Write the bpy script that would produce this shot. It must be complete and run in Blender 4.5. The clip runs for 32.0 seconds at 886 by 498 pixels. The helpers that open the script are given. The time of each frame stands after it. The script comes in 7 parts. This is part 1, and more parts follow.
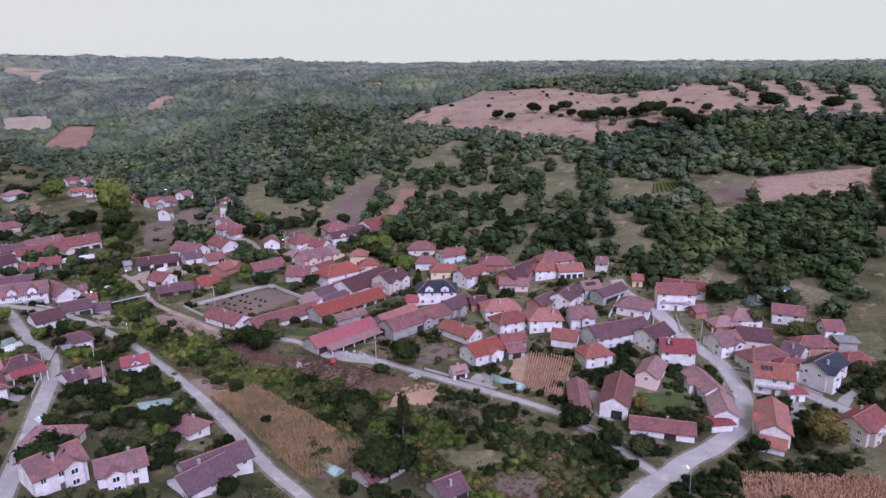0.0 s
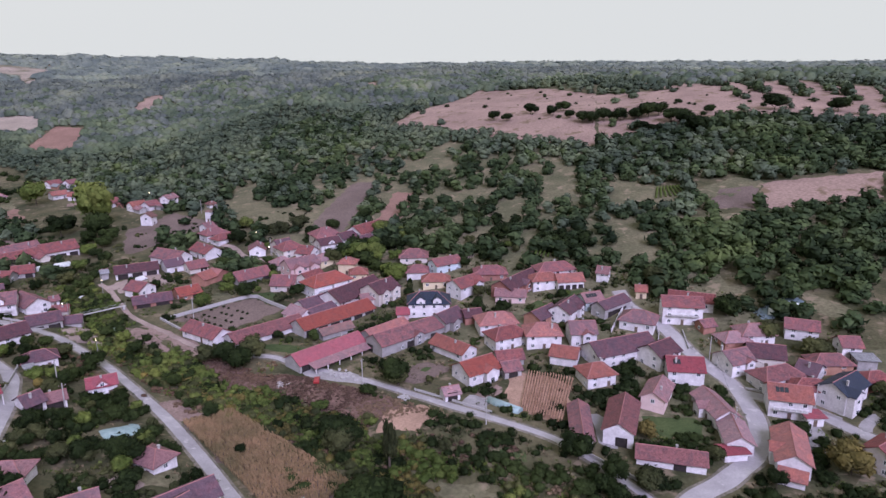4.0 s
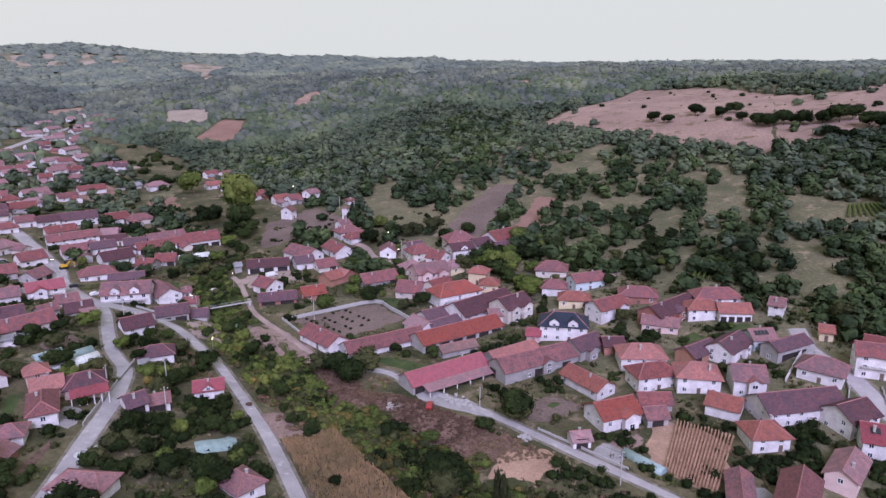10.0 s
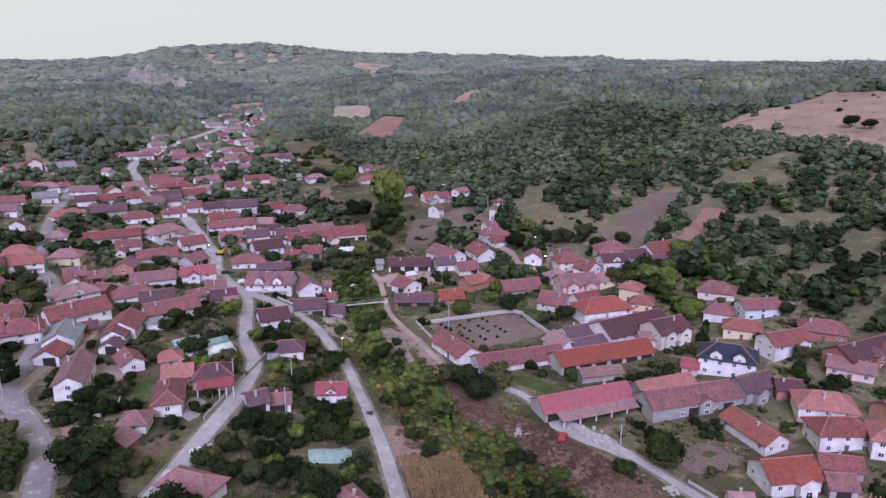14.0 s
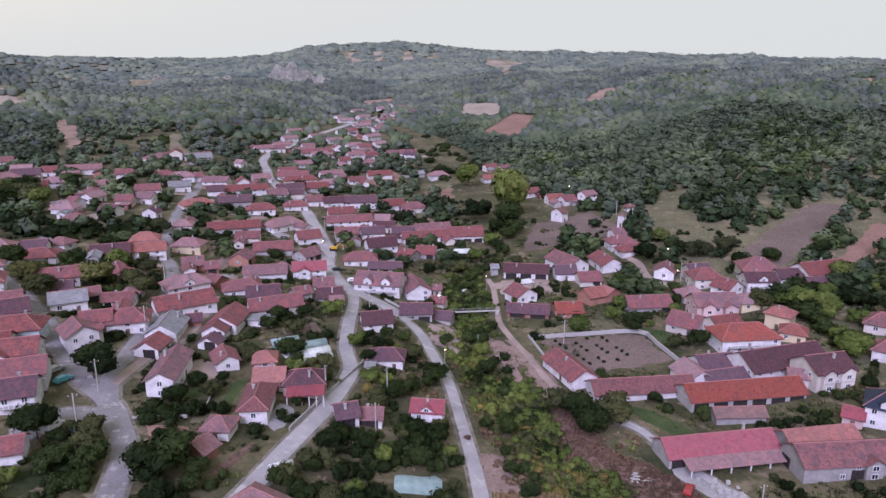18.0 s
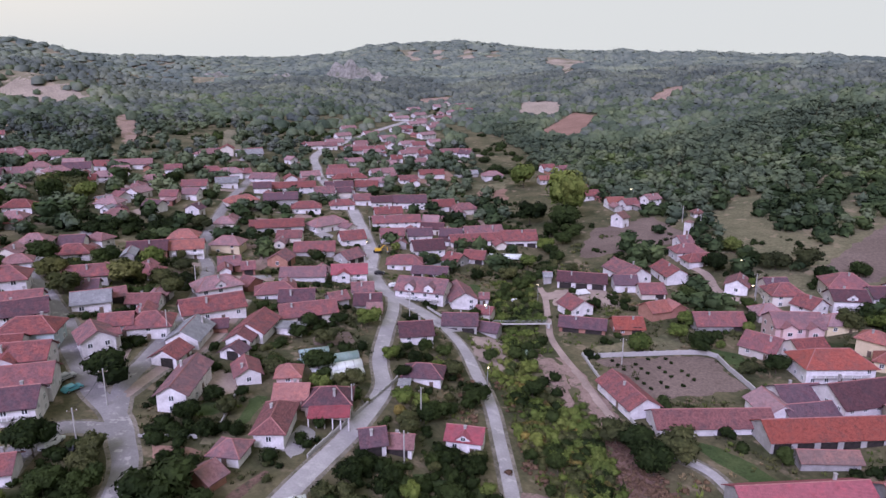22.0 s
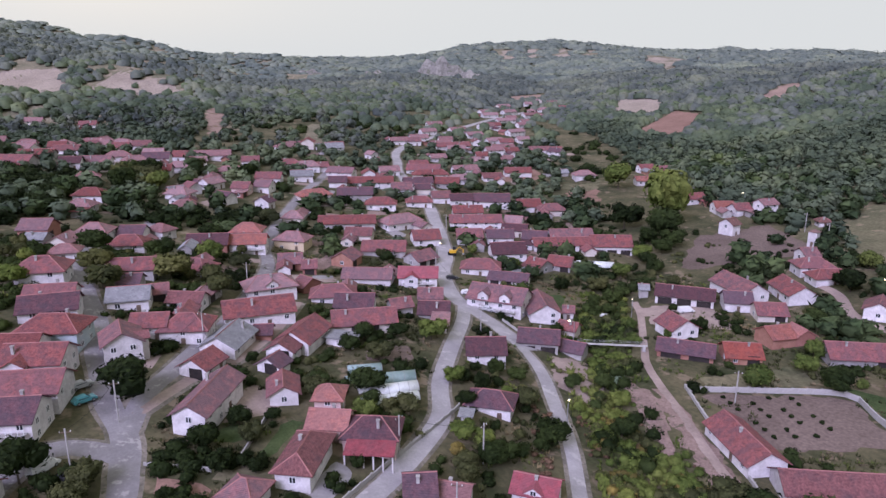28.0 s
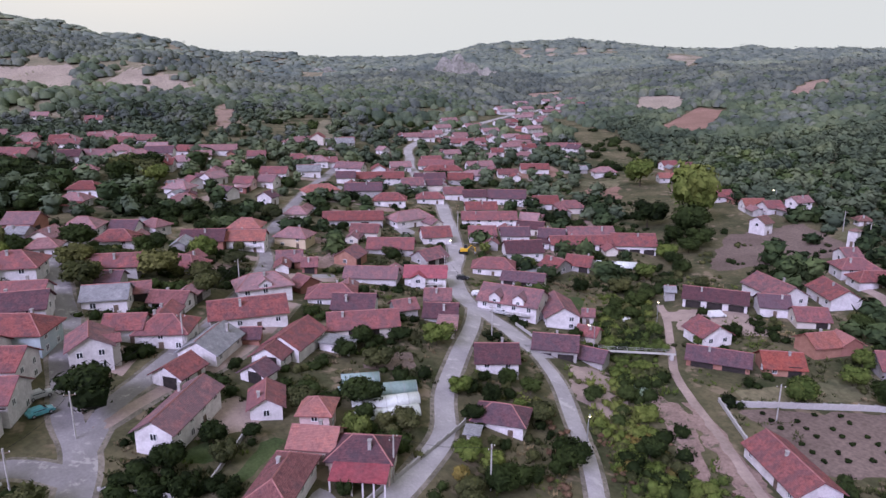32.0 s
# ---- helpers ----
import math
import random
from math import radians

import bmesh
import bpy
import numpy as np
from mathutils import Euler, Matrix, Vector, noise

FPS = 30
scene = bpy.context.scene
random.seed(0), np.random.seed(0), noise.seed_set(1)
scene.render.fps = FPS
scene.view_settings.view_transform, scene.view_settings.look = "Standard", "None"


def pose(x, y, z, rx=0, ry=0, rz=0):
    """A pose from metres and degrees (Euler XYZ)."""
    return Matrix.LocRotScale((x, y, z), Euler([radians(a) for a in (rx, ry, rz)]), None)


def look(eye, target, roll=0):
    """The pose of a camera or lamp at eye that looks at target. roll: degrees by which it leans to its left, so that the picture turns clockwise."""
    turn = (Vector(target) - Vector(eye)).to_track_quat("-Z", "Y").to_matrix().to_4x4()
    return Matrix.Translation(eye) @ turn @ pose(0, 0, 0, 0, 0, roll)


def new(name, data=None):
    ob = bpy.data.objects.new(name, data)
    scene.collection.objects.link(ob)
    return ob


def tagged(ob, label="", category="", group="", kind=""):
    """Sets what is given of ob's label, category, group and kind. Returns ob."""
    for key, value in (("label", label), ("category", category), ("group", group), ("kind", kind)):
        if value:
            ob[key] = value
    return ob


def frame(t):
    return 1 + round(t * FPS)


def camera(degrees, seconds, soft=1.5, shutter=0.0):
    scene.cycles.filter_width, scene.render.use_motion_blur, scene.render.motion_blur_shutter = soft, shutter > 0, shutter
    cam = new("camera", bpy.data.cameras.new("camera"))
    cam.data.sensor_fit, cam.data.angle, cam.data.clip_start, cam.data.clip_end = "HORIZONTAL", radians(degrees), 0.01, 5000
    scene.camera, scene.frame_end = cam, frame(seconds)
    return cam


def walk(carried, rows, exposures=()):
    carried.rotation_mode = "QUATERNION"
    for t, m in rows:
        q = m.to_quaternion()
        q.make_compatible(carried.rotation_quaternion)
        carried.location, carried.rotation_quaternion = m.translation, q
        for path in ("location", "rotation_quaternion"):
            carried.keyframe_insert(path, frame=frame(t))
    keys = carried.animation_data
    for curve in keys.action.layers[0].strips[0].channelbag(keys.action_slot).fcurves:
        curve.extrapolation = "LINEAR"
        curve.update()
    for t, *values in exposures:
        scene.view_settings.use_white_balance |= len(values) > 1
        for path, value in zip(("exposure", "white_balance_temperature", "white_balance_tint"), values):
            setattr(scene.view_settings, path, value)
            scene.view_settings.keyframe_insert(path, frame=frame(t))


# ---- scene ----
cam = camera(65.50, 32.0)
PATH = [
    (0.0, -0.00, 0.00, 87.50, 0.00, -15.06, -0.38),
    (1.0, 0.36, 3.69, 87.51, -0.12, -15.04, -0.37),
    (2.0, 0.75, 7.29, 87.47, -0.20, -15.03, -0.33),
    (3.0, 1.20, 11.27, 87.19, -0.24, -15.03, -0.33),
    (3.5, 1.47, 13.34, 86.99, -0.25, -15.03, -0.30),
    (5.5, 2.62, 21.70, 86.24, -0.29, -15.04, -0.23),
    (6.0, 2.95, 23.87, 85.91, -0.27, -15.04, -0.20),
    (6.5, 3.07, 26.11, 85.71, 0.61, -15.03, -0.17),
    (7.0, 3.28, 28.34, 85.50, 2.31, -15.04, -0.17),
    (8.0, 3.60, 33.05, 85.00, 5.65, -15.03, -0.19),
    (9.0, 4.02, 37.40, 84.63, 9.00, -15.02, -0.16),
    (10.0, 4.11, 41.79, 84.09, 12.32, -15.01, -0.15),
    (11.0, 3.88, 46.43, 83.36, 15.62, -14.99, -0.13),
    (12.0, 3.59, 51.01, 82.89, 18.94, -14.97, -0.05),
    (13.0, 3.07, 55.26, 82.31, 22.21, -14.96, -0.02),
    (14.0, 2.48, 59.48, 81.99, 25.52, -15.02, 0.01),
    (15.0, 1.65, 63.60, 81.60, 28.80, -15.03, 0.03),
    (15.5, 1.07, 65.76, 81.30, 30.39, -15.04, 0.04),
    (16.6, -0.81, 70.77, 80.55, 34.09, -15.08, 0.05),
    (17.5, -2.35, 74.86, 79.94, 35.61, -15.12, 0.05),
    (18.0, -3.10, 76.95, 79.57, 36.34, -15.12, 0.07),
    (19.0, -4.94, 81.02, 78.94, 37.61, -15.17, 0.11),
    (20.0, -7.03, 85.10, 78.22, 38.80, -15.17, 0.17),
    (21.0, -9.21, 89.19, 77.51, 40.01, -15.16, 0.21),
    (22.0, -11.62, 93.15, 76.58, 41.20, -15.13, 0.19),
    (23.0, -14.24, 97.08, 75.78, 42.39, -15.13, 0.20),
    (24.0, -16.88, 100.92, 74.73, 43.56, -15.10, 0.22),
    (25.0, -19.46, 104.71, 73.82, 44.80, -15.11, 0.22),
    (25.5, -20.64, 106.58, 73.27, 45.44, -15.11, 0.24),
    (27.5, -26.06, 113.51, 70.73, 48.05, -15.07, 0.20),
    (28.0, -27.40, 115.08, 70.03, 48.79, -15.05, 0.18),
    (28.5, -28.64, 116.77, 69.38, 49.55, -15.04, 0.16),
    (29.0, -30.06, 118.41, 68.72, 50.28, -15.03, 0.12),
    (29.5, -31.29, 120.03, 68.05, 50.66, -15.04, 0.12),
    (30.0, -32.53, 121.40, 67.43, 50.52, -15.04, 0.13),
    (31.0, -35.03, 124.11, 66.17, 50.35, -15.02, 0.14),
    (32.0, -37.43, 126.82, 64.97, 50.24, -14.99, 0.13),
]


def aim(x, y, z, yaw, pitch, roll):
    """The camera's pose from a place, a compass turn, a tilt and a lean."""
    way = Vector((-math.sin(radians(yaw)) * math.cos(radians(pitch)), math.cos(radians(yaw)) * math.cos(radians(pitch)), math.sin(radians(pitch))))
    return look((x, y, z), Vector((x, y, z)) + 100 * way, roll)


walk(cam, [(t, aim(*p)) for t, *p in PATH], [(0, 0, 5600, 14), (32, 0, 5600, 14)])

# ---- sky and light ----
world = bpy.data.worlds.new("overcast_dusk")
scene.world = world
world.use_nodes = True
wn, wl = world.node_tree.nodes, world.node_tree.links
wn.clear()
sky = wn.new("ShaderNodeTexSky")
sky.sky_type, sky.sun_disc, sky.sun_elevation, sky.sun_rotation, sky.dust_density, sky.air_density = "NISHITA", False, radians(14), radians(-75), 6.0, 1.5
sky_gain = wn.new("ShaderNodeVectorMath")
sky_gain.operation = "SCALE"
sky_gain.inputs["Scale"].default_value = 0.06
cloud = wn.new("ShaderNodeMix")
cloud.data_type = "RGBA"
cloud.inputs["Factor"].default_value = 0.96
cloud.inputs[7].default_value = (0.803, 0.763, 0.653, 1)
back = wn.new("ShaderNodeBackground")
wout = wn.new("ShaderNodeOutputWorld")
wl.new(sky.outputs[0], sky_gain.inputs[0])
wl.new(sky_gain.outputs[0], cloud.inputs[6])
wl.new(cloud.outputs[2], back.inputs["Color"])
wl.new(back.outputs[0], wout.inputs["Surface"])
back.inputs["Strength"].default_value = 1.0

lamp = bpy.data.lights.new("sun", "SUN")
lamp.energy, lamp.angle, lamp.color = 3.8, radians(30), (1.0, 0.878, 1.18)
sun = new("sun", lamp)
sun.matrix_world = look((0, 0, 500), (-110, 300, 260))

# ---- materials ----
def nodes_of(name):
    m = bpy.data.materials.new(name)
    m.use_nodes = True
    t = m.node_tree
    b = t.nodes["Principled BSDF"]
    b.inputs["Specular IOR Level"].default_value = 0.12
    return m, t, b


def ramp(t, fac, stops):
    r = t.nodes.new("ShaderNodeValToRGB")
    while len(r.color_ramp.elements) < len(stops):
        r.color_ramp.elements.new(0.5)
    for e, (p, c) in zip(r.color_ramp.elements, stops):
        e.position, e.color = p, (*c, 1)
    t.links.new(fac, r.inputs[0])
    return r.outputs[0]


def noise_of(t, vec, scale, detail=5, rough=0.6):
    n = t.nodes.new("ShaderNodeTexNoise")
    n.inputs["Scale"].default_value, n.inputs["Detail"].default_value, n.inputs["Roughness"].default_value = scale, detail, rough
    t.links.new(vec, n.inputs["Vector"])
    return n.outputs["Fac"]


def mixed(t, fac, a, b, mode="MIX"):
    m = t.nodes.new("ShaderNodeMix")
    m.data_type, m.blend_type = "RGBA", mode
    for sock, v in ((m.inputs["Factor"], fac), (m.inputs[6], a), (m.inputs[7], b)):
        if isinstance(v, (int, float)):
            sock.default_value = v
        elif isinstance(v, tuple):
            sock.default_value = (*v, 1)
        else:
            t.links.new(v, sock)
    return m.outputs[2]


def bumped(t, b, height, strength, dist):
    n = t.nodes.new("ShaderNodeBump")
    n.inputs["Strength"].default_value, n.inputs["Distance"].default_value = strength, dist
    t.links.new(height, n.inputs["Height"])
    t.links.new(n.outputs[0], b.inputs["Normal"])


def surface(name, dark, light, scale=0.4, fine=6.0, rough=0.9, bump=0.3, vary=0.0, world_space=False, metal=0.0, spots=None, speckle=0.8):
    """A plain surface with broad patches, fine grain, and a change of tone from thing to thing."""
    m, t, b = nodes_of(name)
    b.inputs["Roughness"].default_value, b.inputs["Metallic"].default_value = rough, metal
    if world_space:
        vec = t.nodes.new("ShaderNodeNewGeometry").outputs["Position"]
    else:
        vec = t.nodes.new("ShaderNodeTexCoord").outputs["Object"]
    big, small = noise_of(t, vec, scale), noise_of(t, vec, fine, 4)
    col = ramp(t, big, ((0.32, dark), (0.68, light)))
    grain = ramp(t, small, ((0.3, (0.62, 0.62, 0.62)), (0.7, (1.25, 1.25, 1.25))))
    col = mixed(t, speckle if world_space else 0.35, col, grain, "MULTIPLY")
    if spots:
        col = mixed(t, ramp(t, noise_of(t, vec, scale * 3.1, 3), ((0.58, (0, 0, 0)), (0.66, (1, 1, 1)))), col, spots)
    if vary:
        info = t.nodes.new("ShaderNodeObjectInfo")
        h = t.nodes.new("ShaderNodeHueSaturation")
        for sock, lo, hi in (("Hue", 0.5 - vary * 0.03, 0.5 + vary * 0.03), ("Value", 1 - vary * 0.45, 1 + vary * 0.3)):
            mr = t.nodes.new("ShaderNodeMapRange")
            mr.inputs[3].default_value, mr.inputs[4].default_value = lo, hi
            t.links.new(info.outputs["Random"], mr.inputs[0])
            t.links.new(mr.outputs[0], h.inputs[sock])
        t.links.new(col, h.inputs["Color"])
        col = h.outputs[0]
    t.links.new(col, b.inputs["Base Color"])
    if bump:
        bumped(t, b, small, bump, 0.05)
    return m


def tiled_roof(name, dark, light, old, rough=0.85):
    """Clay tiles in courses, weathered in patches, each roof of its own age."""
    m, t, b = nodes_of(name)
    b.inputs["Roughness"].default_value = rough
    vec = t.nodes.new("ShaderNodeTexCoord").outputs["Object"]
    sep = t.nodes.new("ShaderNodeSeparateXYZ")
    t.links.new(vec, sep.inputs[0])
    info = t.nodes.new("ShaderNodeObjectInfo")
    patch, speck = noise_of(t, vec, 0.4, 6, 0.7), noise_of(t, vec, 2.2, 5, 0.75)
    col = ramp(t, speck, ((0.3, dark), (0.7, light)))
    thr = t.nodes.new("ShaderNodeMath")
    thr.operation = "MULTIPLY_ADD"
    t.links.new(info.outputs["Random"], thr.inputs[0])
    thr.inputs[1].default_value = 0.22
    t.links.new(patch, thr.inputs[2])
    col = mixed(t, ramp(t, thr.outputs[0], ((0.5, (0, 0, 0)), (0.72, (0.9, 0.9, 0.9)))), col, old)
    waves = []
    for axis, scale in ((0, 1.9), (1, 1.3)):
        w = t.nodes.new("ShaderNodeTexWave")
        w.bands_direction = "XY"[axis]
        w.inputs["Scale"].default_value, w.inputs["Distortion"].default_value = scale, 0.6
        t.links.new(vec, w.inputs["Vector"])
        waves.append(w.outputs["Fac"])
    course = mixed(t, 0.5, waves[0], waves[1])
    col = mixed(t, 0.5, col, ramp(t, course, ((0.25, (0.5, 0.5, 0.5)), (0.7, (1.15, 1.15, 1.15)))), "MULTIPLY")
    col = mixed(t, 0.7, col, ramp(t, noise_of(t, vec, 1.1, 6, 0.8), ((0.32, (0.55, 0.55, 0.58)), (0.5, (1, 1, 1)), (0.7, (1.3, 1.25, 1.25)))), "MULTIPLY")
    h = t.nodes.new("ShaderNodeHueSaturation")
    mr = t.nodes.new("ShaderNodeMapRange")
    mr.inputs[3].default_value, mr.inputs[4].default_value = 0.68, 1.32
    t.links.new(info.outputs["Random"], mr.inputs[0])
    t.links.new(mr.outputs[0], h.inputs["Value"])
    t.links.new(col, h.inputs["Color"])
    t.links.new(h.outputs[0], b.inputs["Base Color"])
    bumped(t, b, course, 0.6, 0.06)
    return m


def foliage(name, dark, mid, light, scale=0.9, even=0.0):
    """Leaves: tone changes from clump to clump and from tree to tree."""
    m, t, b = nodes_of(name)
    b.inputs["Roughness"].default_value = 0.75
    b.inputs["Specular IOR Level"].default_value = 0.06
    geo = t.nodes.new("ShaderNodeNewGeometry")
    isl = geo.outputs["Random Per Island"]
    n = noise_of(t, geo.outputs["Position"], scale, 3)
    broad = noise_of(t, geo.outputs["Position"], 0.035, 3)
    a = ramp(t, isl, ((0.0, dark), (0.55, mid), (1.0, light)))
    a = mixed(t, 0.65 + 0.2 * even, a, ramp(t, broad, ((0.35, dark), (0.5, mid), (0.66, light))))
    col = mixed(t, 0.8 * (1 - 0.6 * even), a, ramp(t, n, ((0.3, (0.55, 0.55, 0.55)), (0.72, (1.3, 1.3, 1.3)))), "MULTIPLY")
    wide = noise_of(t, geo.outputs["Position"], 0.012, 4, 0.7)
    col = mixed(t, 0.85, col, ramp(t, wide, ((0.36, (0.62, 0.66, 0.7)), (0.5, (1, 1, 1)), (0.64, (1.35, 1.32, 1.1)))), "MULTIPLY")
    t.links.new(col, b.inputs["Base Color"])
    bumped(t, b, n, 0.5, 0.4)
    return m


ROOF = {
    "r": tiled_roof("red_clay_tiles", (0.16, 0.056, 0.055), (0.31, 0.108, 0.1), (0.13, 0.068, 0.075)),
    "s": tiled_roof("scarlet_clay_tiles", (0.24, 0.066, 0.052), (0.35, 0.1, 0.078), (0.2, 0.08, 0.072)),
    "o": tiled_roof("orange_clay_tiles", (0.26, 0.095, 0.078), (0.38, 0.15, 0.122), (0.2, 0.1, 0.095)),
    "q": tiled_roof("patchy_clay_tiles", (0.18, 0.08, 0.082), (0.29, 0.13, 0.13), (0.12, 0.08, 0.09)),
    # faded clay, lightened further for the haze over the far houses
    "p": tiled_roof("faded_haze_tiles", (0.23, 0.125, 0.13), (0.35, 0.19, 0.195), (0.19, 0.13, 0.14)),
    "d": tiled_roof("dark_clay_tiles", (0.09, 0.045, 0.055), (0.155, 0.075, 0.086), (0.08, 0.055, 0.068)),
    "b": tiled_roof("brown_tiles", (0.17, 0.09, 0.08), (0.24, 0.13, 0.115), (0.13, 0.09, 0.085)),
    "m": tiled_roof("crimson_sheet_roof", (0.24, 0.058, 0.075), (0.3, 0.075, 0.09), (0.2, 0.07, 0.085), 0.6),
    "k": tiled_roof("blue_black_tiles", (0.02, 0.027, 0.045), (0.035, 0.045, 0.07), (0.03, 0.035, 0.05), 0.55),
    "w": tiled_roof("grey_sheet_roof", (0.2, 0.2, 0.21), (0.28, 0.28, 0.29), (0.17, 0.17, 0.18)),
}
WALL = {
    "w": surface("white_plaster", (0.46, 0.43, 0.435), (0.66, 0.63, 0.635), 0.45, 2.2, 0.92, 0.15, 0.25),
    "c": surface("cream_plaster", (0.46, 0.41, 0.37), (0.58, 0.53, 0.48), 0.35, 5, 0.92, 0.2, 0.4),
    "p": surface("pink_plaster", (0.48, 0.35, 0.33), (0.58, 0.44, 0.42), 0.35, 5, 0.92, 0.2, 0.3),
    "y": surface("yellow_plaster", (0.5, 0.42, 0.28), (0.6, 0.5, 0.34), 0.35, 5, 0.92, 0.2, 0.3),
    "t": surface("blue_grey_plaster", (0.36, 0.42, 0.44), (0.46, 0.52, 0.54), 0.35, 5, 0.92, 0.2, 0.3),
    "g": surface("bare_grey_render", (0.25, 0.235, 0.23), (0.38, 0.36, 0.35), 0.45, 5, 0.95, 0.3, 0.4),
    "b": surface("bare_brick", (0.25, 0.12, 0.09), (0.34, 0.18, 0.14), 0.5, 5, 0.95, 0.4, 0.4),
}
MORTAR = surface("ridge_mortar", (0.22, 0.1, 0.098), (0.33, 0.16, 0.15), 1.0, 6, 0.9, 0.2)
TRIM = surface("white_frame", (0.6, 0.6, 0.6), (0.7, 0.7, 0.7), 1, 9, 0.6, 0.0)
WOOD = surface("weathered_wood", (0.09, 0.065, 0.05), (0.17, 0.125, 0.1), 1.2, 9, 0.9, 0.4, 0.4)
# near black for barn doors and for the shade inside open bays
DOOR_BAY_DARK = surface("door_bay_dark", (0.02, 0.018, 0.018), (0.045, 0.036, 0.034), 0.8, 6, 0.8, 0.2)
GLASS, gt, gb = nodes_of("window_glass")
gb.inputs["Base Color"].default_value, gb.inputs["Roughness"].default_value, gb.inputs["Specular IOR Level"].default_value = (0.02, 0.024, 0.03, 1), 0.12, 0.5
GRASS = surface("rough_grass", (0.03, 0.038, 0.016), (0.13, 0.112, 0.066), 0.06, 0.9, 0.95, 0.5, 0, True, 0, (0.165, 0.132, 0.09))
RED_SOIL = surface("red_brown_soil", (0.18, 0.108, 0.085), (0.26, 0.16, 0.13), 0.05, 1.2, 0.95, 0.4, 0, True)
HILL_GRASS = surface("dry_scrub_grass", (0.11, 0.107, 0.07), (0.235, 0.2, 0.142), 0.03, 0.5, 0.95, 0.5, 0, True, 0, (0.28, 0.225, 0.17))
PALE_FIELD = surface("pale_stubble_field", (0.23, 0.19, 0.155), (0.33, 0.275, 0.23), 0.03, 0.7, 0.95, 0.4, 0, True)
DRY = surface("dry_grass", (0.215, 0.15, 0.125), (0.31, 0.22, 0.18), 0.03, 0.7, 0.95, 0.5, 0, True, 0, (0.15, 0.11, 0.07))
MEADOW = surface("olive_meadow", (0.078, 0.082, 0.045), (0.165, 0.145, 0.09), 0.05, 0.8, 0.95, 0.5, 0, True, 0, (0.21, 0.17, 0.115))
SOIL = surface("bare_soil", (0.11, 0.083, 0.071), (0.17, 0.128, 0.112), 0.05, 1.2, 0.95, 0.5, 0, True)
CLAY = surface("reddish_soil", (0.2, 0.1, 0.07), (0.27, 0.145, 0.105), 0.06, 1.2, 0.95, 0.4, 0, True)
VERGE = surface("dusty_verge", (0.1, 0.092, 0.07), (0.24, 0.21, 0.18), 0.25, 1.6, 0.95, 0.3, 0, True, 0, (0.09, 0.09, 0.055))
STUBBLE = surface("corn_stubble_ground", (0.25, 0.165, 0.12), (0.36, 0.24, 0.175), 0.2, 1.8, 0.95, 0.4, 0, True, 0, None, 0.6)
CLAY_BANK = surface("pinkish_earth", (0.17, 0.12, 0.105), (0.27, 0.195, 0.17), 0.15, 1.5, 0.95, 0.4, 0, True, 0, (0.1, 0.09, 0.06))
RUSSET = surface("russet_bank", (0.09, 0.055, 0.045), (0.17, 0.11, 0.09), 0.18, 1.6, 0.95, 0.5, 0, True, 0, (0.06, 0.055, 0.035))
SAND = surface("pale_earth", (0.22, 0.17, 0.15), (0.33, 0.26, 0.23), 0.12, 1.5, 0.95, 0.2, 0, True, 0, None, 0.4)
GREEN = surface("lawn", (0.035, 0.055, 0.02), (0.07, 0.09, 0.035), 0.15, 2.0, 0.95, 0.4, 0, True)
ROAD = surface("worn_asphalt", (0.25, 0.235, 0.24), (0.36, 0.34, 0.345), 0.12, 2.2, 0.95, 0.1, 0, True, 0, (0.38, 0.36, 0.355), 0.3)
ROAD_D = surface("dark_worn_asphalt", (0.17, 0.158, 0.162), (0.25, 0.235, 0.24), 0.15, 2.2, 0.95, 0.1, 0, True, 0, (0.31, 0.292, 0.285), 0.35)
CONCRETE = surface("concrete", (0.3, 0.29, 0.28), (0.42, 0.4, 0.39), 0.4, 4, 0.92, 0.2)
MAIZE = surface("dry_maize", (0.34, 0.21, 0.14), (0.5, 0.33, 0.23), 0.3, 2.5, 0.95, 0.2, 0, True)
MAIZE_G = surface("ripening_maize", (0.15, 0.125, 0.06), (0.34, 0.22, 0.12), 0.1, 2.5, 0.95, 0.2, 0, True)
BARK = surface("bark", (0.05, 0.04, 0.032), (0.1, 0.08, 0.065), 1.5, 8, 0.95, 0.5)
LEAF = [
    foliage("deep_green_leaves", (0.004, 0.007, 0.002), (0.014, 0.022, 0.007), (0.044, 0.06, 0.018)),
    foliage("olive_leaves", (0.018, 0.023, 0.01), (0.046, 0.051, 0.021), (0.1, 0.1, 0.039)),
    foliage("yellowing_leaves", (0.05, 0.046, 0.018), (0.11, 0.092, 0.03), (0.2, 0.15, 0.045)),
    foliage("bright_green_leaves", (0.03, 0.046, 0.012), (0.074, 0.1, 0.024), (0.15, 0.165, 0.045)),
    foliage("russet_scrub", (0.055, 0.034, 0.027), (0.105, 0.066, 0.048), (0.17, 0.12, 0.075)),
]
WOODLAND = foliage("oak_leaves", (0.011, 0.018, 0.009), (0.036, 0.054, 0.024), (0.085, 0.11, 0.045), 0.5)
# three leaf tones, paler and more even with distance: haze put into the colour
MID_HAZE_WOOD = foliage("mid_haze_leaves", (0.048, 0.064, 0.043), (0.078, 0.1, 0.062), (0.125, 0.145, 0.085), 0.4, 0.4)
HILL_HAZE_WOOD = foliage("hill_haze_leaves", (0.064, 0.074, 0.066), (0.1, 0.114, 0.098), (0.146, 0.156, 0.12), 0.4, 0.7)
HAZE_WOOD = foliage("far_haze_leaves", (0.1, 0.118, 0.104), (0.132, 0.152, 0.13), (0.175, 0.19, 0.15), 0.4, 0.9)

